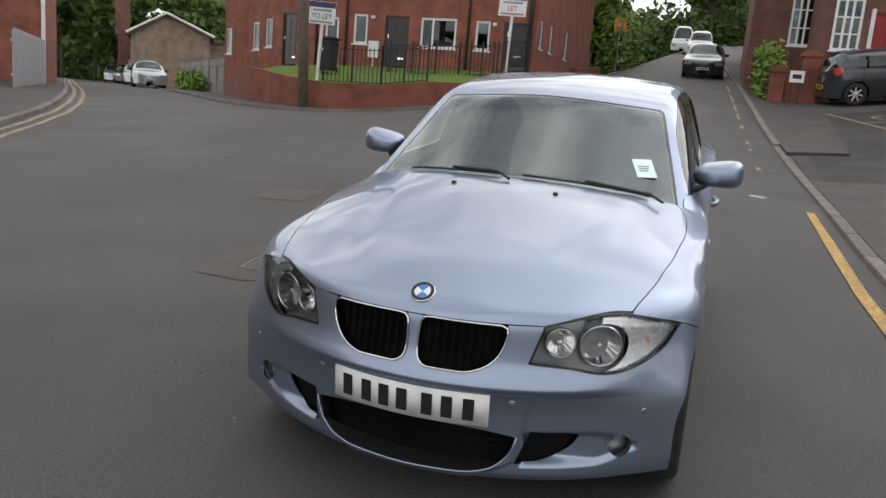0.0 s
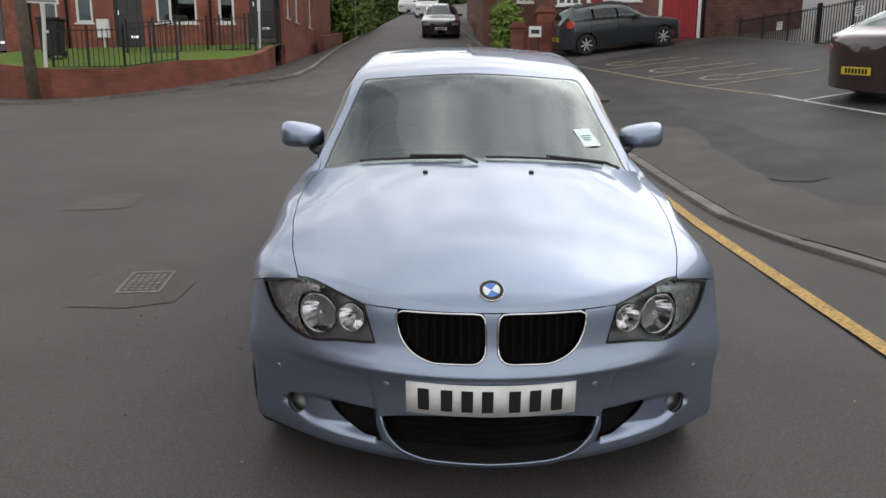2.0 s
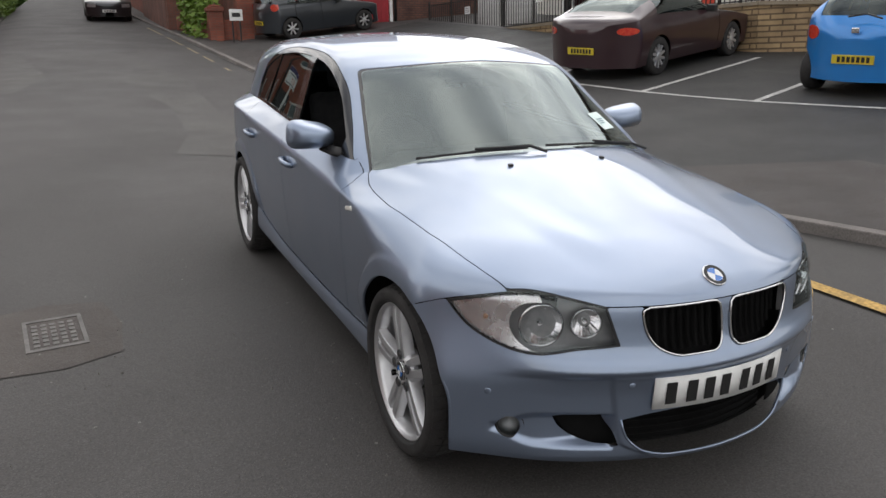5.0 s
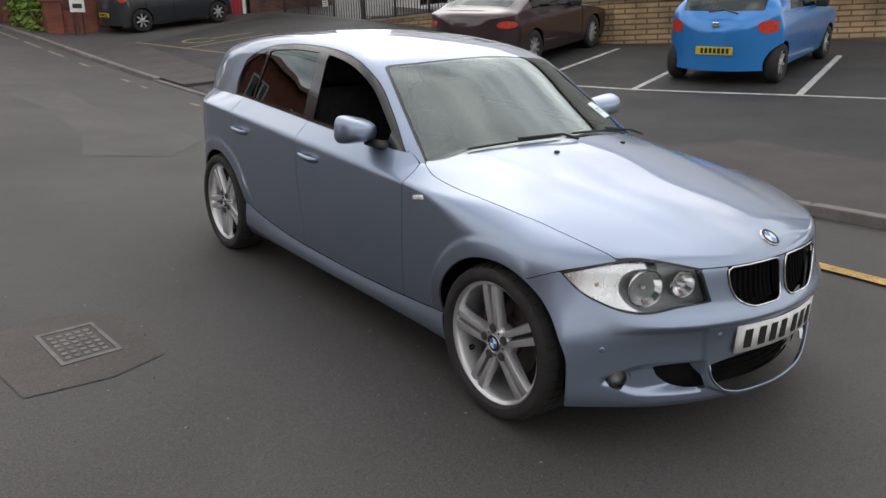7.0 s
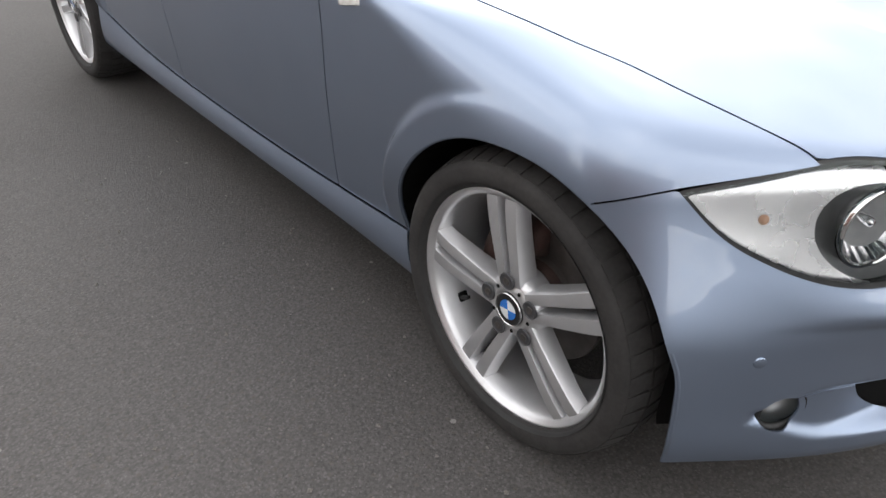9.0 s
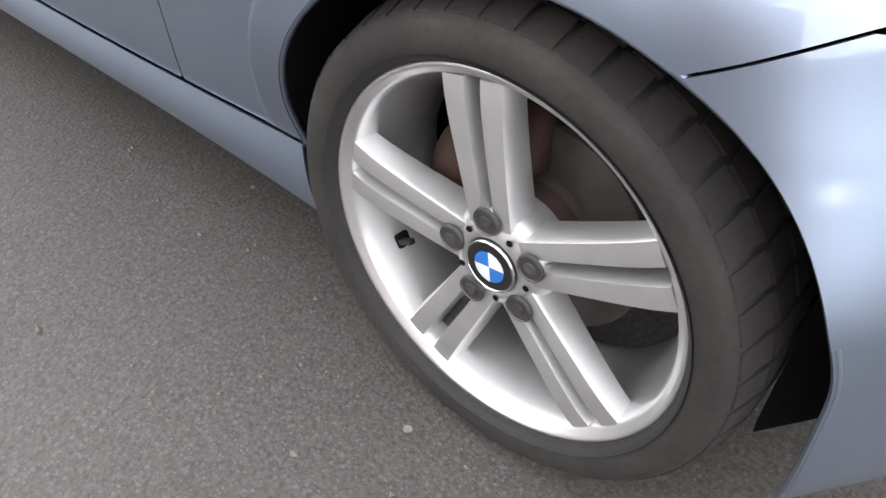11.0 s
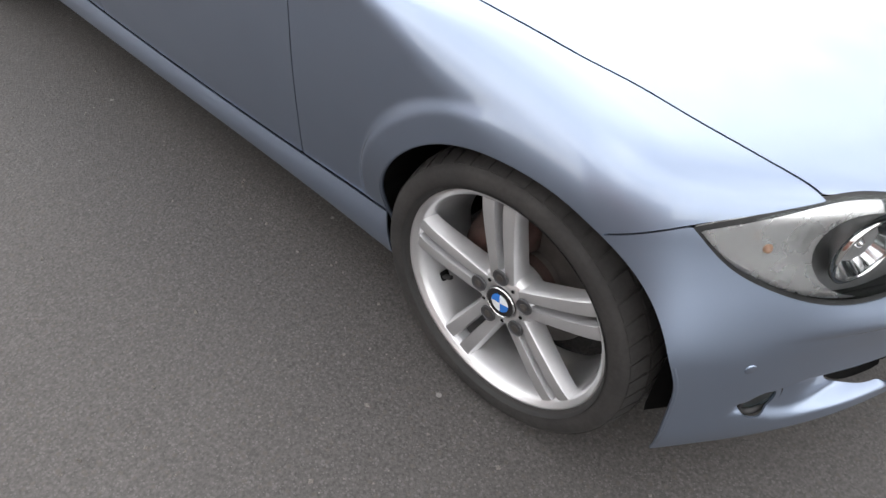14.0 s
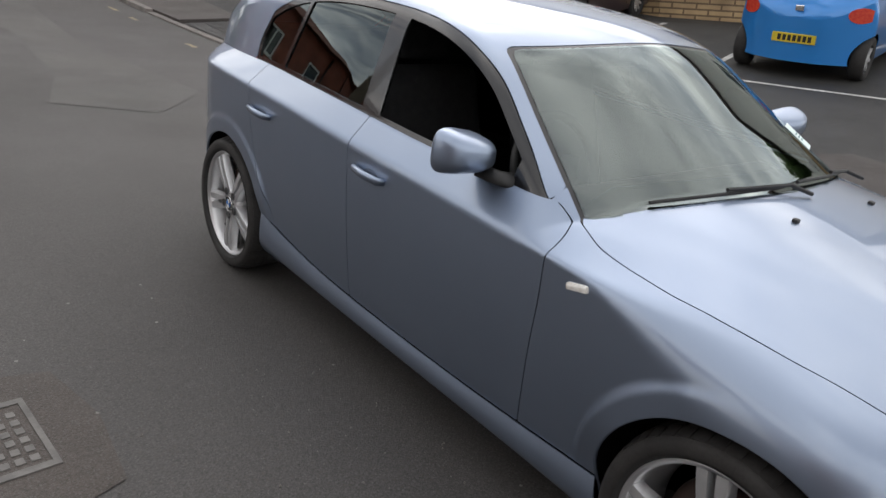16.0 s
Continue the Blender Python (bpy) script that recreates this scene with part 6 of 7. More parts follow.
for (a, za), (b, zb) in zip(zip(wall_pts, wall_tops), zip(wall_pts[1:], wall_tops[1:])):
    L = math.dist(a, b)
    bm = bmesh.new()
    v = [bm.verts.new(p) for p in ((0, 0, ground_z(*a) - 0.3), (L, 0, ground_z(*b) - 0.3), (L, 0, zb), (0, 0, za), (0, 0.4, ground_z(*a) - 0.3), (L, 0.4, ground_z(*b) - 0.3), (L, 0.4, zb), (0, 0.4, za))]
    for f in ((0, 1, 2, 3), (5, 4, 7, 6), (3, 2, 6, 7), (0, 3, 7, 4), (1, 5, 6, 2)):
        bm.faces.new([v[k] for k in f])
    o = part("wall_stretch", bm, YELLOW_STONE, yw)
    o.matrix_local = along(a[0], a[1], 0, math.degrees(math.atan2(b[1] - a[1], b[0] - a[0])))
    cb = bmesh.new()
    v = [cb.verts.new(p) for p in ((0, -0.04, za), (L, -0.04, zb), (L, -0.04, zb + 0.07), (0, -0.04, za + 0.07), (0, 0.44, za), (L, 0.44, zb), (L, 0.44, zb + 0.07), (0, 0.44, za + 0.07))]
    for f in ((0, 1, 2, 3), (5, 4, 7, 6), (3, 2, 6, 7), (0, 3, 7, 4), (1, 5, 6, 2), (0, 4, 5, 1)):
        cb.faces.new([v[k] for k in f])
    o = part("wall_coping", cb, surface("stone_coping", (0.20, 0.165, 0.12), (0.26, 0.21, 0.15), 3, 0.9, bump=0.004, bump_scale=40), yw)
    o.matrix_local = along(a[0], a[1], 0, math.degrees(math.atan2(b[1] - a[1], b[0] - a[0])))
railing("black iron railing on top of the yellow wall", [(9.2, 21.6, 2.4), (9.75, 17.6, 2.42), (10.05, 13, 2.48)], 1.0, gap=0.12, posts=3)
railing("black iron railing over the yellow wall", [(10.05, 13, 2.48), (10.1, 9.6, 2.44), (10.3, 8.7, 2.44)], 1.0, gap=0.12, posts=2)
railing("black iron railing sloping down along the wall", [(10.3, 8.7, 2.44), (12.5, 5.75, 2.31), (15.1, 2.75, 2.07), (19, -2.4, 1.92)], 1.05, gap=0.12, posts=3)
terrace_ground = bmesh.new()
vs = [terrace_ground.verts.new(p) for p in ((9.4, 21.9, 2.32), (10, 17.6, 2.34), (10.3, 13, 2.40), (10.4, 8.9, 2.36), (12.8, 5.9, 2.22), (19.4, -2.2, 1.83), (40, -2, 2.6), (40, 40, 4.0), (9.4, 40, 3.4))]
terrace_ground.faces.new(vs)
tagged(part("upper_terrace", terrace_ground, WALKWAY), "paved terrace above the retaining wall", "terrace", kind="structure")

# cream-rendered hall behind the railings
hall = thing("rendered_hall", along(12.4, 20.0, 0, -83), "cream-rendered hall with dark doors above the car park", "building")
hall_holes = [(1.2, 2.9, 2.6, 4.6), (4.2, 2.7, 5.4, 5.0), (7.4, 3.2, 8.2, 4.2), (10.2, 2.7, 11.3, 5.0), (13.0, 3.2, 14.2, 4.6)]
part("hall_wall", wall_mesh(17, 1.8, 8, hall_holes, 0.35), RENDERED, hall)
for i, (x0, z0, x1, z1) in enumerate(hall_holes):
    if i in (1, 3):
        front_door(hall, along(x0, 0.05, z0, 0), x1 - x0, z1 - z0)
        part("pilaster", boxes(((x0 - 0.3, -0.12, 2.3), (x0 - 0.05, 0.0, 5.2)), bevel=0.01), UPVC, hall)
        part("pilaster", boxes(((x1 + 0.05, -0.12, 2.3), (x1 + 0.3, 0.0, 5.2)), bevel=0.01), UPVC, hall)
    else:
        window(hall, along(x0, 0, z0, 0), x1 - x0, z1 - z0)
part("hall_roof", boxes(((-0.3, -0.4, 8.0), (17.3, 8, 8.3))), SLATE, hall)
part("hall_back", boxes(((0, 7.5, 1.8), (17, 7.9, 8.0))), RENDERED, hall)
blue = thing("wall_sign", along(9.93, 12.9, 2.76, -88), "blue notice board with two white lines on the railings", "sign")
part("sign_board", boxes(((-0.3, -0.05, 0.0), (0.3, -0.02, 0.36)), bevel=0.004), SIGN_BLUE, blue)
for zz in (0.22, 0.08):
    part("sign_bar", boxes(((-0.24, -0.056, zz), (0.24, -0.052, zz + 0.08))), UPVC, blue)
for x, y, z in ((9.5, 19.4, 2.95), (9.7, 15.6, 3.0)):
    n = thing("notice", along(x, y, z, -84), "small white notice fixed to the railings", "sign")
    part("notice_plate", boxes(((-0.14, -0.03, 0), (0.14, -0.015, 0.22)), bevel=0.003), UPVC, n)
    for k in range(3):
        part("notice_bar", boxes(((-0.1, -0.034, 0.05 + 0.055 * k), (0.1, -0.031, 0.07 + 0.055 * k))), INK, n)
red = thing("warning_board", along(10.3, 10.2, 2.40, -85), "orange-red board leaning behind the railings", "sign")
part("board", boxes(((-0.16, 0.06, 0.0), (0.16, 0.09, 0.55)), bevel=0.01), SIGN_RED, red)

# brown brick flank next to the red garage door
garage = thing("garage_house", along(3.35, 22.5, 0.6, 0), "red-brick terraced house with red garage doors and white windows", "house")
gh = [(0.25, 3.3, 1.0, 5.2), (1.32, 2.1, 1.70, 4.4), (1.85, 3.45, 2.95, 5.0), (3.62, 2.28, 4.78, 4.6), (0.25, 6.4, 1.0, 7.7), (1.9, 6.4, 2.9, 7.7)]
part("terrace_wall", wall_mesh(5.0, 1.2, 8.8, gh, 0.3), TERRACE_BRICK, garage)
part("terrace_side", boxes(((0.0, 0.302, 1.2), (0.28, 8, 8.8))), TERRACE_BRICK, garage)
window(garage, along(0.25, -0.05, 3.3, 0), 0.75, 1.9, bars=2, rails=3)
window(garage, along(1.85, 0, 3.45, 0), 1.1, 1.55, bars=1, rails=1)
window(garage, along(0.25, 0, 6.4, 0), 0.75, 1.3)
window(garage, along(1.9, 0, 6.4, 0), 1.0, 1.3)
front_door(garage, along(1.32, 0.02, 2.1, 0), 0.38, 2.3, RED_DOOR, False)
for x in (1.2, 1.71):
    part("door_surround", boxes(((x, -0.08, 2.0), (x + 0.11, 0.0, 4.5)), bevel=0.01), UPVC, garage)
for k in range(2):
    leaf = part("garage_leaf", boxes(((3.63 + 0.575 * k, 0.04, 2.3), (4.20 + 0.575 * k, 0.1, 4.55))), RED_DOOR, garage)
    for q in range(4):
        part("garage_board", boxes(((3.65 + 0.575 * k + 0.138 * q, 0.025, 2.34), (3.775 + 0.575 * k + 0.138 * q, 0.042, 4.5)), bevel=0.004), RED_DOOR, garage)
for x in (3.52, 4.78):
    part("garage_post", boxes(((x, -0.06, 2.2), (x + 0.1, 0.06, 4.75)), bevel=0.006), UPVC, garage)
part("garage_lintel", boxes(((3.48, -0.08, 4.62), (4.92, 0.05, 4.85))), UPVC, garage)
part("terrace_roof", boxes(((-0.3, -0.4, 8.8), (5.2, 8, 9.0))), SLATE, garage)
# added black filler, the unlit inside put into its colour
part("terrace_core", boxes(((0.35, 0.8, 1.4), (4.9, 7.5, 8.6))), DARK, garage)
part("drainpipe", tube([(4.97, -0.08, 2.2), (4.97, -0.08, 8.6)], 0.05, 10), IRON, garage, smooth=True)
flank = thing("brick_outbuilding", along(8.35, 22.4, 0.4, 0), "dark old brick outbuilding with rough courses", "building")
part("outbuilding_wall", wall_mesh(3.1, 1.6, 6.0, [], 0.35), OLD_BRICK, flank)
o = part("outbuilding_side", wall_mesh(6, 1.6, 6.0, [], 0.35), OLD_BRICK, flank)
o.matrix_local = along(3.1, 0, 0, 88)
part("outbuilding_roof", boxes(((-0.2, -0.2, 6.0), (3.3, 6.2, 6.2))), SLATE, flank)
# second terrace house up the hill, with a bay
up = thing("bay_house", along(1.5, 26.8, 0.8, 0), "red-brick terraced house with white bay windows", "house")
part("bay_house_wall", wall_mesh(5.4, 1.8, 9.4, [(1.2, 3.6, 1.95, 5.4), (2.1, 3.0, 2.65, 5.2), (0.4, 6.7, 1.6, 8.1)], 0.3), TERRACE_BRICK, up)
window(up, along(1.2, -0.3, 3.6, 0), 0.75, 1.8, bars=2, rails=2)
part("bay_base", boxes(((1.15, -0.35, 2.0), (2.0, 0.0, 3.55))), TERRACE_BRICK, up)
part("bay_roof", boxes(((1.1, -0.42, 5.4), (2.05, 0.0, 5.6)), bevel=0.03), SLATE, up)
window(up, along(0.4, 0, 6.7, 0), 1.2, 1.4)
front_door(up, along(2.1, 0.02, 3.0, 0), 0.55, 2.2, UPVC, False)
part("bay_house_side", boxes(((-0.02, 0.302, 1.8), (0.28, 9, 9.4))), TERRACE_BRICK, up)
part("bay_house_roof", boxes(((-0.3, -0.4, 9.4), (5.6, 9.2, 9.6))), SLATE, up)
# black filler again, for the unlit inside of this house
part("bay_house_core", boxes(((0.4, 0.9, 2), (5.2, 8.5, 9.2))), DARK, up)
arch_pts = [(2.375 + 0.36 * math.cos(a), -0.05, 4.9 + 0.42 * math.sin(a)) for a in [math.pi * i / 12 for i in range(13)]]
part("arch_trim", tube([(2.735, -0.05, 3.0)] + arch_pts + [(2.015, -0.05, 3.0)], 0.07, 8), UPVC, up, smooth=True)
third = thing("far_terrace", along(1.8, 33.5, 1.2, 0), "red-brick terraced house further up the hill", "house")
part("far_terrace_wall", wall_mesh(8, 2.2, 10.5, [(0.5, 4.4, 1.6, 6.0), (0.5, 7.5, 1.6, 8.8)], 0.3), TERRACE_BRICK, third)
window(third, along(0.5, 0, 4.4, 0), 1.1, 1.6)
window(third, along(0.5, 0, 7.5, 0), 1.1, 1.3)
part("far_terrace_side", boxes(((-0.02, 0.3, 2.2), (0.28, 20, 10.5))), TERRACE_BRICK, third)
part("far_terrace_roof", boxes(((-0.3, -0.3, 10.5), (8, 20, 10.8))), SLATE, third)


def brick_pier(x, y, h, w=0.46):
    p = thing("gate_pier", along(x, y, ground_z(x, y), 0), "red-brick gate pier with a moulded cap", "pillar")
    part("pier_shaft", boxes(((-w / 2, -w / 2, -0.2), (w / 2, w / 2, h))), WALL_BRICK, p)
    part("pier_cap", boxes(((-w / 2 - 0.05, -w / 2 - 0.05, h), (w / 2 + 0.05, w / 2 + 0.05, h + 0.12)), bevel=0.02), WALL_BRICK, p)
    part("pier_top", boxes(((-w / 2 + 0.04, -w / 2 + 0.04, h + 0.12), (w / 2 - 0.04, w / 2 - 0.04, h + 0.19)), bevel=0.03), WALL_BRICK, p)


brick_pier(3.1, 21.7, 1.25)
brick_pier(2.3, 22.0, 0.85, 0.4)


def low_wall(label, a, b, h, material=WALL_BRICK):
    L = math.dist(a, b)
    bm = bmesh.new()
    za, zb = ground_z(*a), ground_z(*b)
    v = [bm.verts.new(p) for p in ((0, 0, za - 0.2), (L, 0, zb - 0.2), (L, 0, zb + h), (0, 0, za + h), (0, 0.23, za - 0.2), (L, 0.23, zb - 0.2), (L, 0.23, zb + h), (0, 0.23, za + h))]
    for f in ((0, 1, 2, 3), (5, 4, 7, 6), (3, 2, 6, 7), (0, 3, 7, 4), (1, 5, 6, 2)):
        bm.faces.new([v[k] for k in f])
    o = part("garden_wall", bm, material)
    o.matrix_world = along(a[0], a[1], 0, math.degrees(math.atan2(b[1] - a[1], b[0] - a[0])))
    return tagged(o, label, "wall", kind="structure")


low_wall("low red-brick garden wall beside the footway", (2.45, 21.95), (2.9, 21.75), 0.6)
low_wall("low red-brick garden wall up the hill", (1.75, 26.6), (2.15, 22.1), 0.55)
low_wall("low red-brick garden wall up the hill", (1.6, 44), (1.72, 26.8), 0.6)
low_wall("brick wall between the gardens", (3.2, 21.95), (3.25, 22.45), 0.9)
ns = thing("street_sign", along(2.75, 21.1, ground_z(2.75, 21.1), 0), "small white sign on two dark posts by the footway", "sign")
for x in (-0.11, 0.11):
    part("sign_post", boxes(((x - 0.02, -0.02, -0.1), (x + 0.02, 0.02, 0.85))), IRON, ns)
part("sign_plate", boxes(((-0.19, -0.04, 0.6), (0.19, -0.02, 0.92)), bevel=0.004), UPVC, ns)
part("sign_bar", boxes(((-0.12, -0.046, 0.7), (0.12, -0.041, 0.82))), IRON, ns)

# ---- far left: side street ----
shed = thing("corner_shop", along(-25.45, 14.35, 0, 43), "red-brick gable end at the side street corner", "building")
part("shop_wall", boxes(((-0.5, 0.0, 0.2), (5.5, 6, 7.0))), RED_BRICK, shed)
part("shop_roof", boxes(((-0.7, -0.3, 7.0), (5.7, 6.3, 7.2))), SLATE, shed)
part("white_downpipe", tube([(5.42, -0.1, 0.3), (5.42, -0.1, 7)], 0.07, 8), UPVC, shed)
gate = thing("palisade_gate", along(-16.0, 11.8, ground_z(-16, 11.8), 130.5), "blue-grey steel palisade gate", "gate")
part("gate_rail", boxes(((0.0, -0.1, 0.35), (6.4, -0.06, 0.42))), STEEL, gate)
part("gate_rail", boxes(((0.0, -0.1, 1.2), (6.4, -0.06, 1.27))), STEEL, gate)
for k in range(34):
    part("pale", boxes(((0.19 * k, -0.14, 0.05), (0.14 + 0.19 * k, -0.1, 1.48 + 0.06 * (k % 2)))), STEEL, gate)
gable = thing("gabled_house", along(-39.2, 42.2, 0.45, 40), "buff-brick gabled house with a tiled roof", "house")
gb = bmesh.new()
v = [gb.verts.new(p) for p in ((0, 0, 0.5), (5.4, 0, 0.5), (5.4, 0, 4.5), (2.4, 0, 5.75), (0, 0, 4.3), (0, 9, 0.5), (5.4, 9, 0.5), (5.4, 9, 4.5), (2.4, 9, 5.75), (0, 9, 4.3))]
for f in ((0, 1, 2, 3, 4), (9, 8, 7, 6, 5), (0, 4, 9, 5), (1, 6, 7, 2)):
    gb.faces.new([v[k] for k in f])
part("gable_wall", gb, BUFF_BRICK, gable)
gb = bmesh.new()
for tri in (((-0.3, -0.3, 4.25), (2.4, -0.3, 5.9), (2.4, 9.3, 5.9), (-0.3, 9.3, 4.25)), ((2.4, -0.3, 5.9), (5.7, -0.3, 4.5), (5.7, 9.3, 4.5), (2.4, 9.3, 5.9))):
    gb.faces.new([gb.verts.new(p) for p in tri])
o = part("gable_roof", gb, TILE, gable)
o.modifiers.new("skin", "SOLIDIFY").thickness = 0.15
part("barge_board", tube([(-0.3, -0.34, 4.3), (2.4, -0.34, 5.9), (5.7, -0.34, 4.55)], 0.09, 6), UPVC, gable)
part("low_outshut", boxes(((5.4, 1.0, 0.5), (10.5, 6, 4.2))), BUFF_BRICK, gable)
part("outshut_roof", boxes(((5.3, 0.8, 4.2), (10.7, 6.2, 4.4))), SLATE, gable)
part("chimney", boxes(((-1.2, 4, 4.3), (-0.2, 5, 6.9))), TERRACE_BRICK, gable)
row = thing("red_terrace", along(-45.6, 48.0, 0.45, 43), "row of red-brick houses along the side street", "house")
part("row_wall", wall_mesh(3.8, 0.3, 5.0, [(0.8, 1.4, 1.6, 2.6), (2.4, 1.4, 3.2, 2.6)], 0.3), TERRACE_BRICK, row)
for x in (0.8, 2.4):
    window(row, along(x, 0, 1.4, 0), 0.8, 1.2)
part("row_roof", boxes(((-0.2, -0.2, 5.0), (4.0, 6, 5.2))), TILE, row)


def panel_fence(label, a, b, h, material, n):
    f = thing("fence", Matrix.Identity(4), label, "fence")
    for k in range(n):
        p = [a[i] + (b[i] - a[i]) * k / n for i in (0, 1)]
        q = [a[i] + (b[i] - a[i]) * (k + 1) / n for i in (0, 1)]
        L = math.dist(p, q)
        m = along(p[0], p[1], ground_z(*p), math.degrees(math.atan2(q[1] - p[1], q[0] - p[0])))
        o = part("fence_panel", boxes(((0.05, 0.03, 0.02), (L - 0.05, 0.06, h)), ((0.05, 0.0, h * 0.3), (L - 0.05, 0.03, h * 0.3 + 0.08)), ((0.05, 0.0, h * 0.8), (L - 0.05, 0.03, h * 0.8 + 0.08))), material, f)
        o.matrix_local = m
        o = part("fence_post", boxes(((-0.06, -0.02, -0.2), (0.06, 0.1, h + 0.08))), material, f)
        o.matrix_local = m
    return f


CONCRETE = surface("old_concrete", (0.27, 0.255, 0.235), (0.2, 0.19, 0.175), 1.5, 0.9, fine=0.15)
panel_fence("grey concrete panel wall beside the side street", (-34, 41), (-20.5, 27.2), 1.7, CONCRETE, 7)
panel_fence("weathered timber fence above the pavement", (-5.9, 38), (-5.45, 28.2), 1.7, TIMBER, 5)
low_wall("low red-brick wall below the timber fence", (-5.2, 36), (-4.95, 27.9), 0.7)


# ---- trees and hedges ----


def leaves(bm, centre, radius, count, size, rng, squash=0.8):
    for _ in range(count):
        d = Vector((rng.gauss(0, 1), rng.gauss(0, 1), rng.gauss(0, 1))).normalized() * radius * (0.55 + 0.5 * rng.random())
        d.z *= squash
        c = Vector(centre) + d
        s = size * (0.6 + 0.8 * rng.random())
        u = Vector((rng.gauss(0, 1), rng.gauss(0, 1), rng.gauss(0, 0.7))).normalized()
        w = u.orthogonal().normalized() * s * 0.55
        u *= s
        bm.faces.new([bm.verts.new(p) for p in (c - u, c + w, c + u, c - w)])


def tree(x, y, height, spread, seed, label, leaf=None, size=0.16, z=None):
    rng = random.Random(seed)
    base = ground_z(x, y) if z is None else z
    t = thing("tree", Matrix.Translation((x, y, base)), label, "tree")
    trunk = tube([(0, 0, -0.3), (0.08 * spread * (rng.random() - 0.5), 0.1, height * 0.35), (0.2 * (rng.random() - 0.5), 0, height * 0.8)], lambda q: (0.05 + 0.03 * height) * (1 - 0.75 * q) * 0.5, 9)
    part("trunk", trunk, BARK, t, smooth=True)
    crown = bmesh.new()
    for k in range(9):
        a = k * 2.4 + rng.random()
        z0 = height * (0.3 + 0.05 * k)
        end = Vector((math.cos(a) * spread * (0.45 + 0.4 * rng.random()), math.sin(a) * spread * (0.45 + 0.4 * rng.random()), min(height * 0.92, z0 + height * (0.15 + 0.25 * rng.random()))))
        part("limb", tube([(0, 0, z0), end * 0.5 + Vector((0, 0, z0 * 0.5)), end], lambda q: 0.012 * height * (1 - 0.7 * q), 6), BARK, t)
        for j in range(3):
            c = end * (0.6 + 0.25 * j) + Vector((rng.gauss(0, 0.3), rng.gauss(0, 0.3), 0.35 * z0 * (1 - (0.6 + 0.25 * j)) + rng.gauss(0, 0.3)))
            leaves(crown, c, spread * (0.26 + 0.14 * rng.random()), 150, size, rng)
    leaves(crown, (0, 0, height * 0.85), spread * 0.45, 350, size, rng)
    me = bpy.data.meshes.new("crown")
    crown.to_mesh(me)
    crown.free()
    me.materials.append(leaf or LEAF)
    part("crown", me, leaf or LEAF, t)
    return t


def hedge(a, b, h, w, seed, label, leaf=None, size=0.09, z=None):
    rng = random.Random(seed)
    bm = bmesh.new()
    n = max(2, int(math.dist(a, b) / 0.35))
    for i in range(n + 1):
        x, y = a[0] + (b[0] - a[0]) * i / n, a[1] + (b[1] - a[1]) * i / n
        g = ground_z(x, y) if z is None else z
        for zz in np.arange(0.15, h, 0.4):
            leaves(bm, (x, y, g + zz + 0.1 * rng.random()), w * (0.8 + 0.4 * rng.random()), 50, size, rng, 1.0)
    me = bpy.data.meshes.new("hedge")
    bm.to_mesh(me)
    bm.free()
    me.materials.append(leaf or LEAF)
    return tagged(part("hedge", me, leaf or LEAF), label, "hedge")


hedge((2.15, 22.6), (1.95, 25.2), 1.5, 0.35, 3, "clipped green hedge behind the garden wall", LEAF_LIGHT)
hedge((-4.9, 38.5), (-4.9, 47), 2.6, 0.8, 4, "overgrown bright green hedge beside the hill street", LEAF_LIGHT, 0.13)
hedge((-62, 58), (-49.5, 60.5), 4.6, 1.3, 8, "tall dark hedge at the end of the side street", LEAF, 0.4)
hedge((-24.5, 30.5), (-29, 35), 0.6, 0.5, 6, "tangle of weeds beside the side street", LEAF_LIGHT, 0.1)
for k, (x, y, h, sp) in enumerate(((-6.8, 40, 6.0, 2.4), (-8.5, 48, 9, 3.6), (-11, 60, 11, 4.0), (-3, 172, 24, 11), (5.2, 62, 12, 4.2), (5.5, 50, 10, 3.4), (-17, 80, 14, 6), (9, 84, 14, 6), (-20, 175, 24, 12), (3.4, 41, 7, 1.8), (-30, 150, 20, 9), (8, 150, 20, 9), (-11, 190, 26, 12), (-16, 120, 12, 4))):
    tree(x, y, h, sp, 10 + k, "leafy green tree beside the hill street", LEAF_LIGHT if k in (0, 1) else LEAF, 0.24 if h < 10 else 0.34 if h < 18 else 0.7)
for k, (x, y, h, sp) in enumerate(((-51.9, 52.1, 12, 4.2), (-55.9, 59.1, 13, 5.5), (-63, 60, 12, 5), (-49, 63, 9, 4), (-53, 49.5, 11, 5))):
    tree(x, y, h, sp, 40 + k, "dark green tree at the end of the side street", LEAF, 0.36)
for k, (x, y, h, sp) in enumerate(((24, 4, 9, 3.5), (27, 10, 10, 3.8), (23.5, -3, 8, 3.2), (30, 16, 11, 4))):
    tree(x, y, h, sp, 60 + k, "tall green tree beyond the car park", LEAF, 0.3, z=2.2)
# warning sign up the hill
ws = thing("road_sign", along(-4.55, 38.3, ground_z(-4.55, 38.3), 0), "triangular red-edged warning sign on an orange backing", "sign")
part("sign_post", tube([(0, 0, -0.2), (0, 0, 2.6)], 0.04, 8), STEEL, ws)
part("sign_backing", boxes(((-0.29, -0.04, 2.1), (0.29, -0.02, 2.78)), bevel=0.005), surface("orange_sheet", (0.75, 0.30, 0.03), None, 9, 0.5), ws)
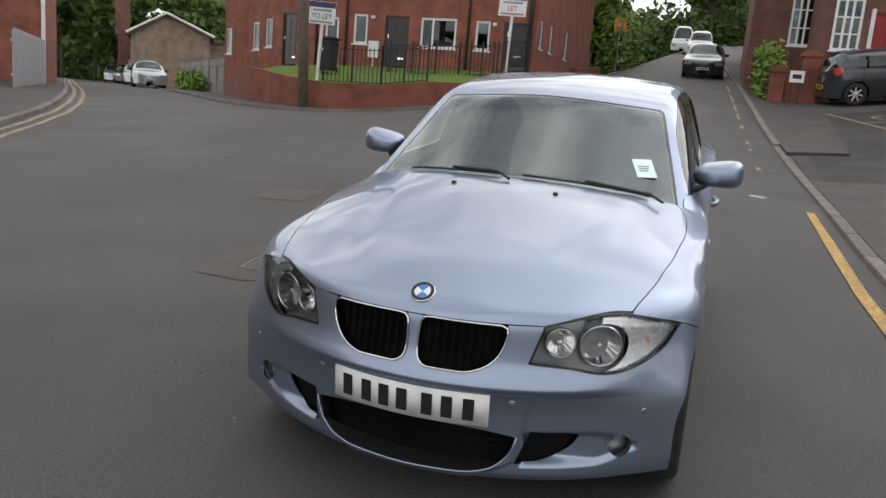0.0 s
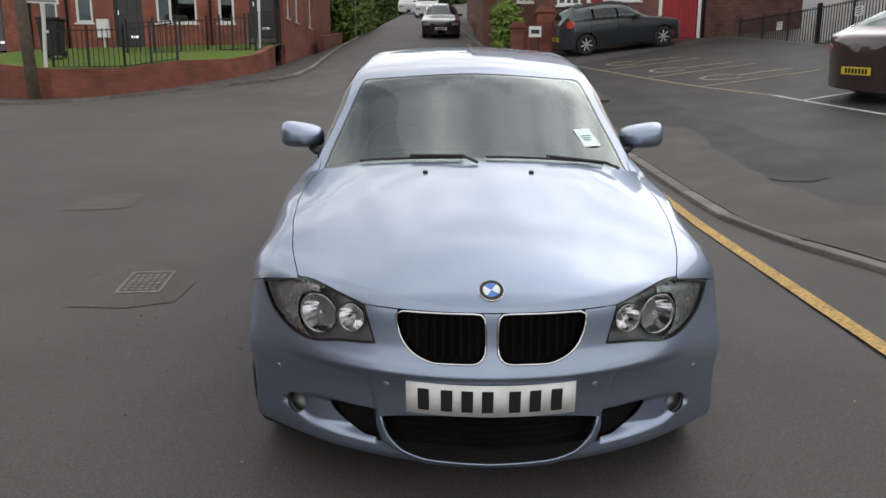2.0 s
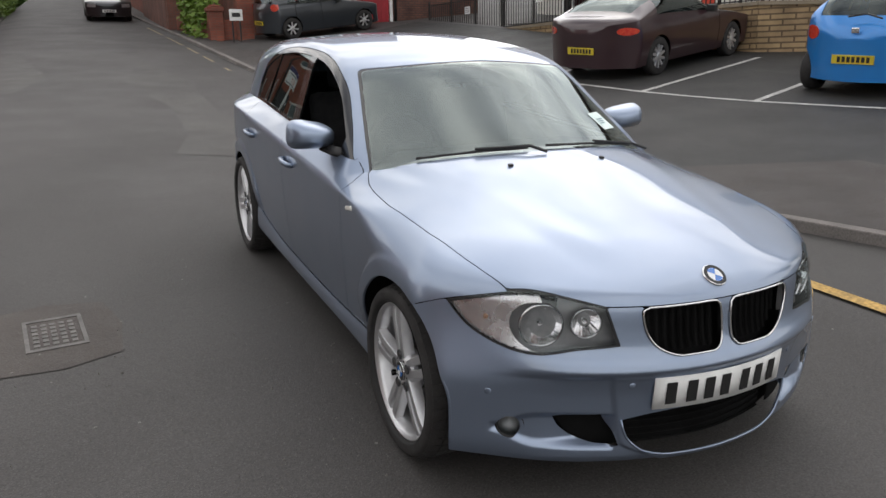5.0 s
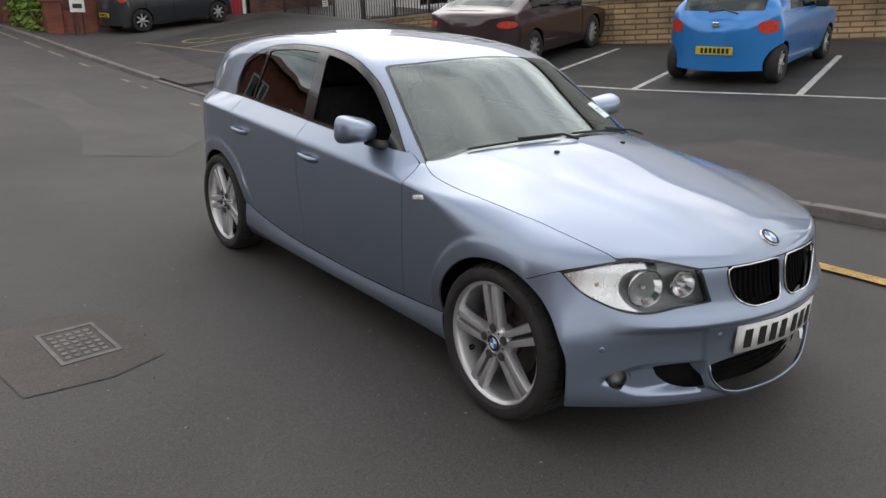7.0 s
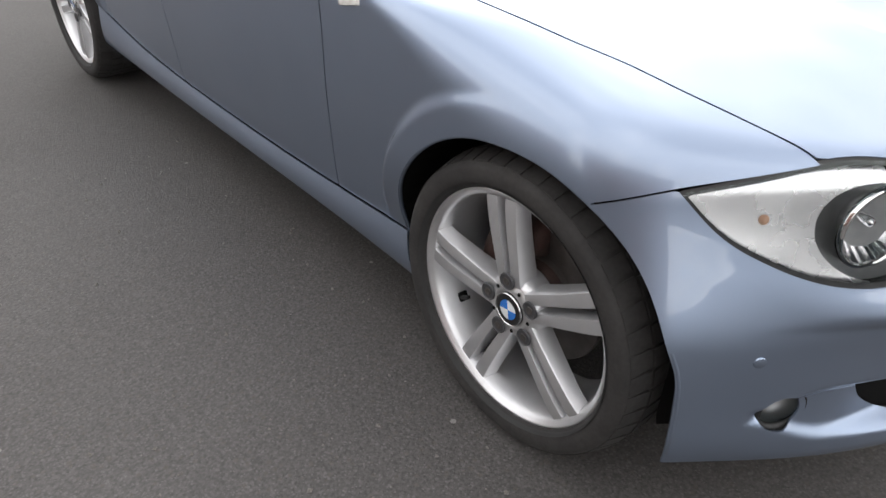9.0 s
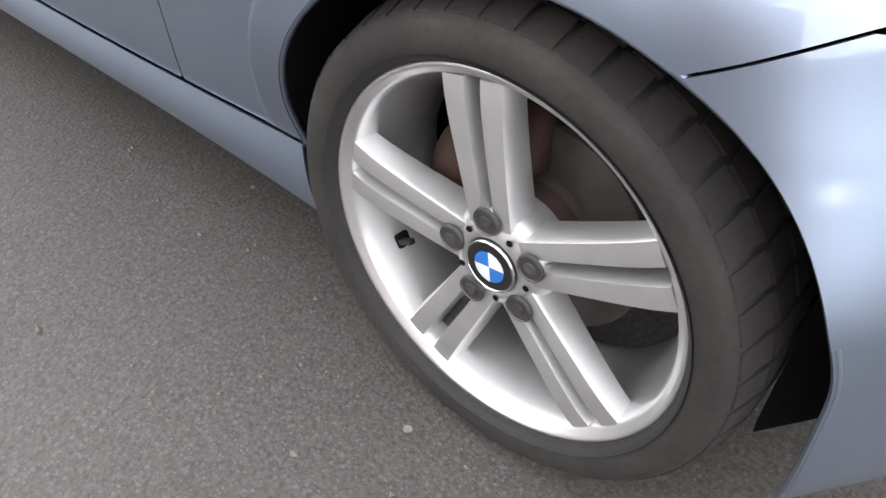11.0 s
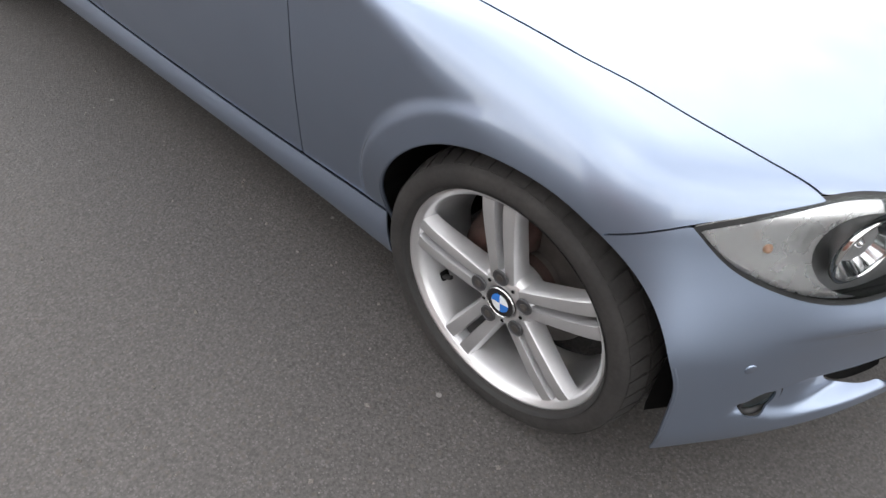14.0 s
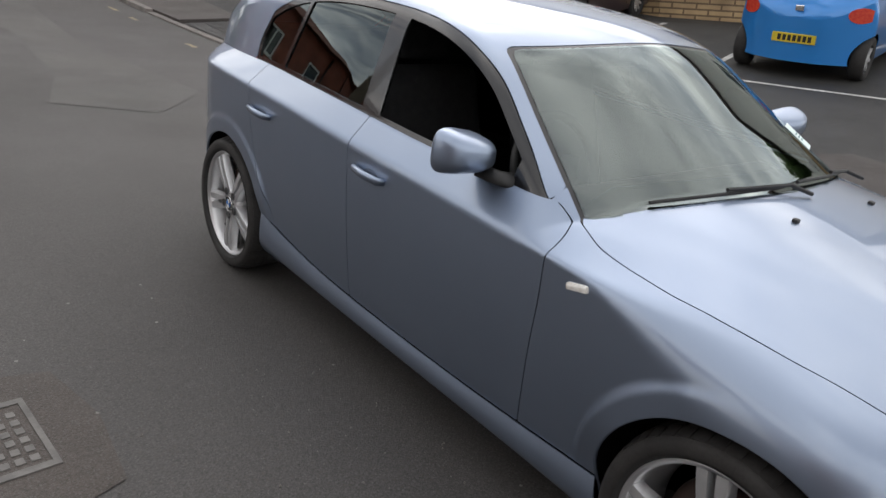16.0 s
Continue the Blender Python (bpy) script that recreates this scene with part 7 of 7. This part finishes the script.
for nm, r, y, mt in (("sign_border", 0.27, -0.055, SIGN_RED), ("sign_field", 0.18, -0.065, UPVC)):
    bm = bmesh.new()
    f = bm.faces.new([bm.verts.new((r * math.sin(a), y, 2.42 + r * math.cos(a))) for a in (0, math.tau / 3, 2 * math.tau / 3)])
    part(nm, bm, mt, ws)

# brick terrace facing the street across the road, seen in the car's windows
opp = thing("opposite_terrace", along(-13.5, -14, -1.5, 78), "red-brick terrace across the road with slate roof", "house")
oh = [(1 + 4 * k, z, 2.2 + 4 * k, z + 1.5) for k in range(4) for z in (1.6, 4.6)]
part("opposite_wall", wall_mesh(17, 0, 7, oh, 0.3), TERRACE_BRICK, opp)
for h in oh:
    window(opp, along(h[0], 0.3, h[1], 0) @ Matrix.Translation((0, -0.3, 0)), 1.2, 1.5)
o = part("opposite_roof", boxes(((-0.3, -0.1, 7.0), (17.3, 5, 7.2))), SLATE, opp)

# wooded hillside at the head of the street
rng = random.Random(77)
woods = bmesh.new()
for k in range(150):
    x, y = -60 + 80 * rng.random(), 185 + 25 * rng.random()
    for zz in (3, 8, 13, 18):
        leaves(woods, (x, y, ground_z(x, y) + zz + 4 * rng.random()), 3.2, 45, 1.0, rng)
me = bpy.data.meshes.new("far_woods")
woods.to_mesh(me)
woods.free()
tagged(part("far_woods", me, LEAF), "dense green woodland closing the view uphill", "woods", kind="stuff")
me.materials.append(LEAF)

# ---- other vehicles ----


def vehicle(name, m, label, category, paint, L, W, fo, wb, top, waist, waist_in=0.06, m_exp=3.2, nose_k=0.35, tail_k=0.3, low=0.2,
            screen=(0.6, 1.2), back=None, side=(0.9, 2.4), pillars=(1.6,), win_h=0.3, wheel_r=0.29, rim=None, gaps=(), tail_lamps=True, plate_back="yellow",
            fine=1.0, lamp_back=(0.62, 0.82, 0.12), bumper=None, glass_mat=None):
    """A parked vehicle, built like the hatchback from two skins: flanks and upper body. y runs from the front axle to the rear."""
    car_ = thing(name, m, label, category)
    y0, y1 = -fo, L - fo
    T, Z = curve(*top), curve(*waist)
    half = W / 2

    def sx(y, z):
        f = half * min(1, max(0, (y - y0 + 0.04 * max(0, 0.45 - z)) / nose_k)) ** 0.42
        r = half * min(1, max(0, (y1 - y) / tail_k)) ** 0.42
        tum = 0.06 * ((0.62 - z) / 0.4) ** 2 if z < 0.62 else waist_in * ((z - 0.62) / 0.34) ** 2
        wide = half - tum
        return max(0, min(f, r, wide) - 0.3 * max(0, 0.12 - abs(min(f, r) - wide)) ** 2)

    def yof(a):
        return y0 + (y1 - y0) * (0.5 - 0.5 * math.cos(math.pi * a))

    def upper(a, b):
        y = yof(a)
        z = Z(y)
        c = math.cos(b)
        return (math.copysign(sx(y, z) * abs(c) ** (2 / m_exp), c), y, z + max(0, T(y) - z) * max(0, math.sin(b)) ** (2 / 1.7))
    arch = wheel_r + 0.035
    cut = lambda p: arch - min(math.hypot(p[1], p[2] - wheel_r), math.hypot(p[1] - wb, p[2] - wheel_r))
    slit = lambda p: max([0.006 - abs(p[1] - g) for g in gaps] or [-1]) if p[2] > 0.3 else -1
    wtop = lambda y: T(y) - 0.10
    lean = (T(screen[1]) - Z(screen[1]))
    scr = lambda p: max(screen[0] + 0.04 - p[1], p[1] - screen[1] - 0.10 * (p[0] / half) ** 2, abs(p[0]) - half * (0.80 - 0.12 * (p[1] - screen[0]) / (screen[1] - screen[0])))
    sw = lambda p: max(Z(p[1]) + 0.03 - p[2], p[2] - Z(p[1]) - win_h, side[0] + (p[2] - Z(p[1])) * 1.2 - p[1], p[1] - side[1] + (p[2] - Z(p[1])) * 0.5, half * 0.62 - abs(p[0]), p[2] - T(p[1]) + 0.07)
    if back:
        bk = lambda p: max(back[0] - p[1], p[1] - back[1], abs(p[0]) - half * 0.70, back[2] - p[2])
    else:
        bk = lambda p: 1
    na, nb = int(90 * fine), int(56 * fine)
    gl = glass_mat or TINT
    part_of = lambda p: 0.012 - min([abs(p[1] - q) for q in pillars] or [9]) * 0.5
    patch("upper_body", upper, 0, 1, na, 0, math.pi, nb, lambda p: max(-scr(p), -sw(p), -bk(p)), paint, car_, thick=0.01)
    patch("windscreen", upper, 0, 1, na, 0, math.pi, nb, scr, gl, car_, inset=0.006)
    if back:
        patch("rear_window", upper, 0, 1, na, 0, math.pi, nb, bk, gl, car_, inset=0.006)
    for s in (-1, 1):
        flank = lambda a, z: (s * sx(yof(a), z), yof(a), z)
        patch("side_body", flank, 0, 1, na, low, 1.25, int(30 * fine), lambda p: max(cut(p), p[2] - Z(p[1]), slit(p)), paint, car_, flip=s < 0, thick=0.01)
        patch("side_window", upper, 0, 1, na, 0, math.pi, nb, lambda p: max(sw(p), -s * p[0], 0.03 - min([abs(p[1] - q) for q in pillars] or [9])), gl, car_, inset=0.006)
        patch("inner_side", flank, 0.06, 0.94, 40, low + 0.03, 1.2, 12, lambda p: max(cut(p) + 0.02, p[2] - Z(p[1]) + 0.02), DARK, car_, flip=s < 0, inset=0.03)
        if tail_lamps:
            za, zb, wl_ = lamp_back
            lampm = surface("tail_lamp_red", (0.5, 0.03, 0.02), (0.6, 0.07, 0.03), 30, 0.15, 0.25, coat=1)
            cx, rx, cz, rz = half - wl_ * 1.25, wl_, (za + zb) / 2, (zb - za) / 2
            patch("tail_lamp", flank, 0.8, 1, 90, za, zb, 22, lambda p: max(((abs(p[0]) - cx) / rx) ** 2 + ((p[2] - cz) / rz) ** 2 - 1, y1 - tail_k - p[1]), lampm, car_, flip=s < 0, inset=-0.008, thick=0.008)
        hl = surface("head_lamp_clear", (0.6, 0.62, 0.64), (0.4, 0.42, 0.44), 40, 0.1, 0.2, metal=0.5, coat=1)
        patch("head_lamp", flank, 0, 0.25, 40, 0.56, 0.70, 10, lambda p: max(p[1] - y0 - nose_k * 0.8, half * 0.55 - abs(p[0])), hl, car_, flip=s < 0, inset=-0.006)
        mir = part("door_mirror", boxes(((-0.09, -0.05, -0.06), (0.09, 0.05, 0.06)), bevel=0.03), BLACK, car_)
        mir.matrix_local = Matrix.Translation((s * (half + 0.04), screen[0] + 0.45, Z(screen[0] + 0.4) + 0.06))
        for cy in (0, wb):
            w = new("wheel")
            w.parent = car_
            w.matrix_local = Matrix.Translation((s * (half - 0.09), cy, wheel_r)) @ Matrix.Rotation(0 if s > 0 else math.pi, 4, "Z")
            part("tyre", lathe([(wheel_r * 0.66, 0.06), (wheel_r * 0.9, 0.075), (wheel_r * 0.985, 0.05), (wheel_r, 0.0), (wheel_r * 0.985, -0.09), (wheel_r * 0.7, -0.12)], 36), TYRE, w, smooth=True)
            part("rim", lathe([(wheel_r * 0.68, 0.06), (wheel_r * 0.64, 0.066), (wheel_r * 0.60, 0.045), (wheel_r * 0.58, -0.05), (0.0, -0.05)], 36), BLACK, w, smooth=True)
            for k in range(rim or 7):
                sp = part("spoke", boxes(((0.02, -0.022, 0.03), (0.055, 0.022, wheel_r * 0.64)), bevel=0.006), ALLOY, w)
                sp.matrix_local = Matrix.Rotation(k * math.tau / (rim or 7), 4, "X")
            part("hub", lathe([(0.06, 0.03), (0.055, 0.058), (0.03, 0.064), (0, 0.064)], 20), ALLOY, w, smooth=True)
    part("underbody", boxes(((-half + 0.12, y0 + 0.35, low - 0.02), (half - 0.12, y1 - 0.3, low + 0.06))), DARK, car_)
    # near-black block added in the cabin; the dim interior is its colour
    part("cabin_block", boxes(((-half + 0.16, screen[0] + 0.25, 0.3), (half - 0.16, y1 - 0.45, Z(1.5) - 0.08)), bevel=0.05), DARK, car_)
    for x in (-0.35, 0.35):
        part("seat", boxes(((x - 0.2, 1.25, 0.5), (x + 0.2, 1.42, T(1.4) - 0.32)), bevel=0.05), CLOTH, car_)
    yplate = surface("yellow_plate", (0.62, 0.48, 0.03), None, 9, 0.4)
    for yy, mt, z in ((y1, yplate, 0.48), (y0, WHITE, 0.42)):
        d = 1 if yy > 0 else -1
        pl = part("number_plate", boxes(((-0.26, -0.008, -0.055), (0.26, 0.008, 0.055)), bevel=0.004), mt, car_)
        pl.matrix_local = Matrix.Translation((0, yy + d * 0.004, z))
        for k in range(7):
            b = part("plate_bar", boxes(((-0.21 + 0.06 * k, d * 0.009 - 0.002, -0.035), (-0.21 + 0.06 * k + 0.04, d * 0.009 + 0.002, 0.035))), INK, pl)
    return car_


def parked(x, y, heading):
    """Stands a vehicle, front axle at (x, y), its rear towards heading (degrees from +y, to the left), on the slope."""
    a = radians(heading)
    d = Vector((-math.sin(a), math.cos(a)))
    r = Vector((d.y, -d.x))
    p = Vector((x, y))
    z = lambda q: ground_z(q.x, q.y) + 0.012
    back = Vector((*(p + d * 2.4), z(p + d * 2.4))) - Vector((x, y, z(p)))
    right = Vector((*(p + r), z(p + r))) - Vector((x, y, z(p)))
    yv = back.normalized()
    zv = right.cross(yv).normalized()
    xv = yv.cross(zv)
    return Matrix(((xv.x, yv.x, zv.x, x), (xv.y, yv.y, zv.y, y), (xv.z, yv.z, zv.z, z(p)), (0, 0, 0, 1)))


def paint(name, rgb, metal=0.3):
    return surface(name, rgb, tuple(c * 0.93 for c in rgb), 2, 0.28, 0.34, metal=metal, coat=1.0)


hatch_top = lambda L, fo, h, cowl, rf, rr: ((-fo, 0.62), (-fo + 0.06, 0.70), (-fo + 0.3, 0.80), (cowl, 0.97), (rf, h - 0.06), (rf + 0.5, h), (rr, h - 0.05), (rr + 0.22, h - 0.22), (L - fo - 0.10, 0.98), (L - fo - 0.03, 0.85), (L - fo, 0.72))
wl_hatch = lambda L, fo: ((-fo, 0.60), (-fo + 0.3, 0.72), (0.5, 0.88), (1.5, 0.92), (L - fo - 0.4, 0.95), (L - fo, 0.70))
# small round blue hatchback, its tail towards the street
small_blue = vehicle("small_car", parked(10.06, 5.02, 103.4), "bright blue small hatchback parked in a bay against the wall", "car", paint("bright_blue_paint", (0.02, 0.22, 0.62)), 3.62, 1.63, 0.65, 2.45,
             ((-0.65, 0.60), (-0.6, 0.68), (-0.35, 0.80), (0.35, 0.97), (1.05, 1.33), (1.55, 1.40), (2.2, 1.38), (2.48, 1.30), (2.68, 1.14), (2.82, 0.98), (2.92, 0.86), (2.97, 0.74)), wl_hatch(3.62, 0.65), m_exp=2.9, tail_k=0.42, screen=(0.4, 1.05), back=(2.44, 2.80, 1.0), side=(0.55, 2.2), pillars=(1.5,), win_h=0.34,
             wheel_r=0.27, gaps=(0.45, 1.5), lamp_back=(0.70, 0.88, 0.13), fine=1.3)
wiper_pts = [(-0.3, 2.98, 0.98), (-0.1, 2.93, 1.03), (0.12, 2.95, 1.0)]
part("rear_wiper", tube(wiper_pts, 0.012, 5), BLACK, small_blue)
part("tail_badge", boxes(((-0.05, 2.965, 0.80), (0.05, 2.985, 0.87)), bevel=0.01), CHROME, small_blue)
# dark maroon coupe
coupe_top = ((-0.9, 0.60), (-0.82, 0.68), (-0.4, 0.78), (0.5, 0.94), (1.3, 1.32), (1.7, 1.37), (2.2, 1.35), (2.75, 1.2), (3.15, 1.02), (3.35, 0.98), (3.48, 0.86), (3.5, 0.75))
vehicle("coupe", parked(9.25, 9.5, 108), "dark maroon coupe parked in a bay by the wall", "car", paint("maroon_paint", (0.035, 0.014, 0.018), 0.2), 4.4, 1.83, 0.9, 2.53,
        coupe_top, ((-0.9, 0.58), (-0.5, 0.70), (0.5, 0.86), (1.5, 0.92), (2.8, 0.96), (3.4, 0.88), (3.5, 0.72)), tail_k=0.4, screen=(0.5, 1.3), back=(2.42, 3.02, 1.0), side=(0.6, 2.6), pillars=(1.9,), win_h=0.28, wheel_r=0.315, gaps=(0.55, 1.9), rim=10, lamp_back=(0.72, 0.84, 0.14), fine=1.2)
# dark grey hatchback across the red garage door
vehicle("grey_hatchback", parked(6.4, 21.4, 102), "dark grey five-door hatchback parked across a red garage door", "car", paint("dark_grey_paint", (0.028, 0.033, 0.04), 0.3), 3.9, 1.65, 0.78, 2.46,
        hatch_top(3.9, 0.78, 1.46, 0.4, 1.1, 2.65), wl_hatch(3.9, 0.78), tail_k=0.3, screen=(0.45, 1.1), back=(2.72, 3.02, 1.02), side=(0.6, 2.55), pillars=(1.45, 2.2), win_h=0.33, wheel_r=0.30, gaps=(0.5, 1.45, 2.3), lamp_back=(0.80, 1.0, 0.10), fine=1.1)
# black saloon parked up the hill, facing down it
vehicle("black_car", parked(-0.1, 33.4, 0), "black hatchback parked at the kerb up the hill", "car", paint("black_paint", (0.02, 0.022, 0.026), 0.3), 4.2, 1.76, 0.85, 2.6,
        hatch_top(4.2, 0.85, 1.45, 0.4, 1.15, 2.8), wl_hatch(4.2, 0.85), screen=(0.45, 1.15), back=(2.85, 3.15, 1.02), wheel_r=0.31, fine=0.8)
van_top = lambda L, fo, h: ((-fo, 0.75), (-fo + 0.1, 0.9), (0.0, 1.08), (0.15, 1.15), (0.75, h - 0.12), (1.1, h), (L - fo - 0.1, h - 0.02), (L - fo, h - 0.25))
van_w = lambda L, fo: ((-fo, 0.7), (0, 0.95), (0.6, 1.1), (L - fo, 1.1))
WHITE_PAINT = paint("white_van_paint", (0.72, 0.72, 0.71), 0.0)
SILVER = paint("silver_paint", (0.42, 0.44, 0.46), 0.6)


def van(x, y, heading, label, pt, h=1.95, L=4.6, W=1.85, name="van"):
    return vehicle(name, parked(x, y, heading), label, "van", pt, L, W, 0.85, 2.9, van_top(L, 0.85, h), van_w(L, 0.85), m_exp=5.0, screen=(0.15, 0.72), side=(0.5, 1.5), pillars=(), win_h=0.45, wheel_r=0.32, fine=0.7)


van(-1.1, 57, 1, "white panel van parked up the hill", WHITE_PAINT, 1.85)
van(-2.9, 67, 2, "white panel van parked further up the hill", WHITE_PAINT, 2.2, 5.2)
van(-12.3, 137, 0, "white high-roof van parked on the opposite kerb", WHITE_PAINT, 2.4, 5.3, 2.0)
van(-10.2, 135, 2, "grey van parked far up the hill", SILVER, 2.2, 5.0)
van(-7.8, 130, 3, "dark grey van standing far up the hill", paint("slate_paint", (0.06, 0.07, 0.09)), 2.1, 4.9)


def street_car(x, y, heading, label, pt, h=1.45):
    return vehicle("parked_car", parked(x, y, heading), label, "car", pt, 4.0, 1.7, 0.8, 2.5, hatch_top(4.0, 0.8, h, 0.4, 1.1, 2.65), wl_hatch(4.0, 0.8), screen=(0.45, 1.1), back=(2.72, 3.02, 1.02), fine=0.7)


street_car(-27.5, 30.4, 43, "silver hatchback parked along the side street", SILVER)
street_car(-31.6, 35.0, 43, "dark hatchback parked along the side street", paint("dark_blue_paint", (0.03, 0.035, 0.05)))
street_car(-35.8, 39.0, 43, "silver estate car parked along the side street", SILVER, 1.5)
street_car(-40.5, 43.3, 43, "dark car parked along the side street", paint("charcoal_paint", (0.03, 0.03, 0.03)))
street_car(-45.5, 47.6, 43, "pale car parked far along the side street", SILVER)
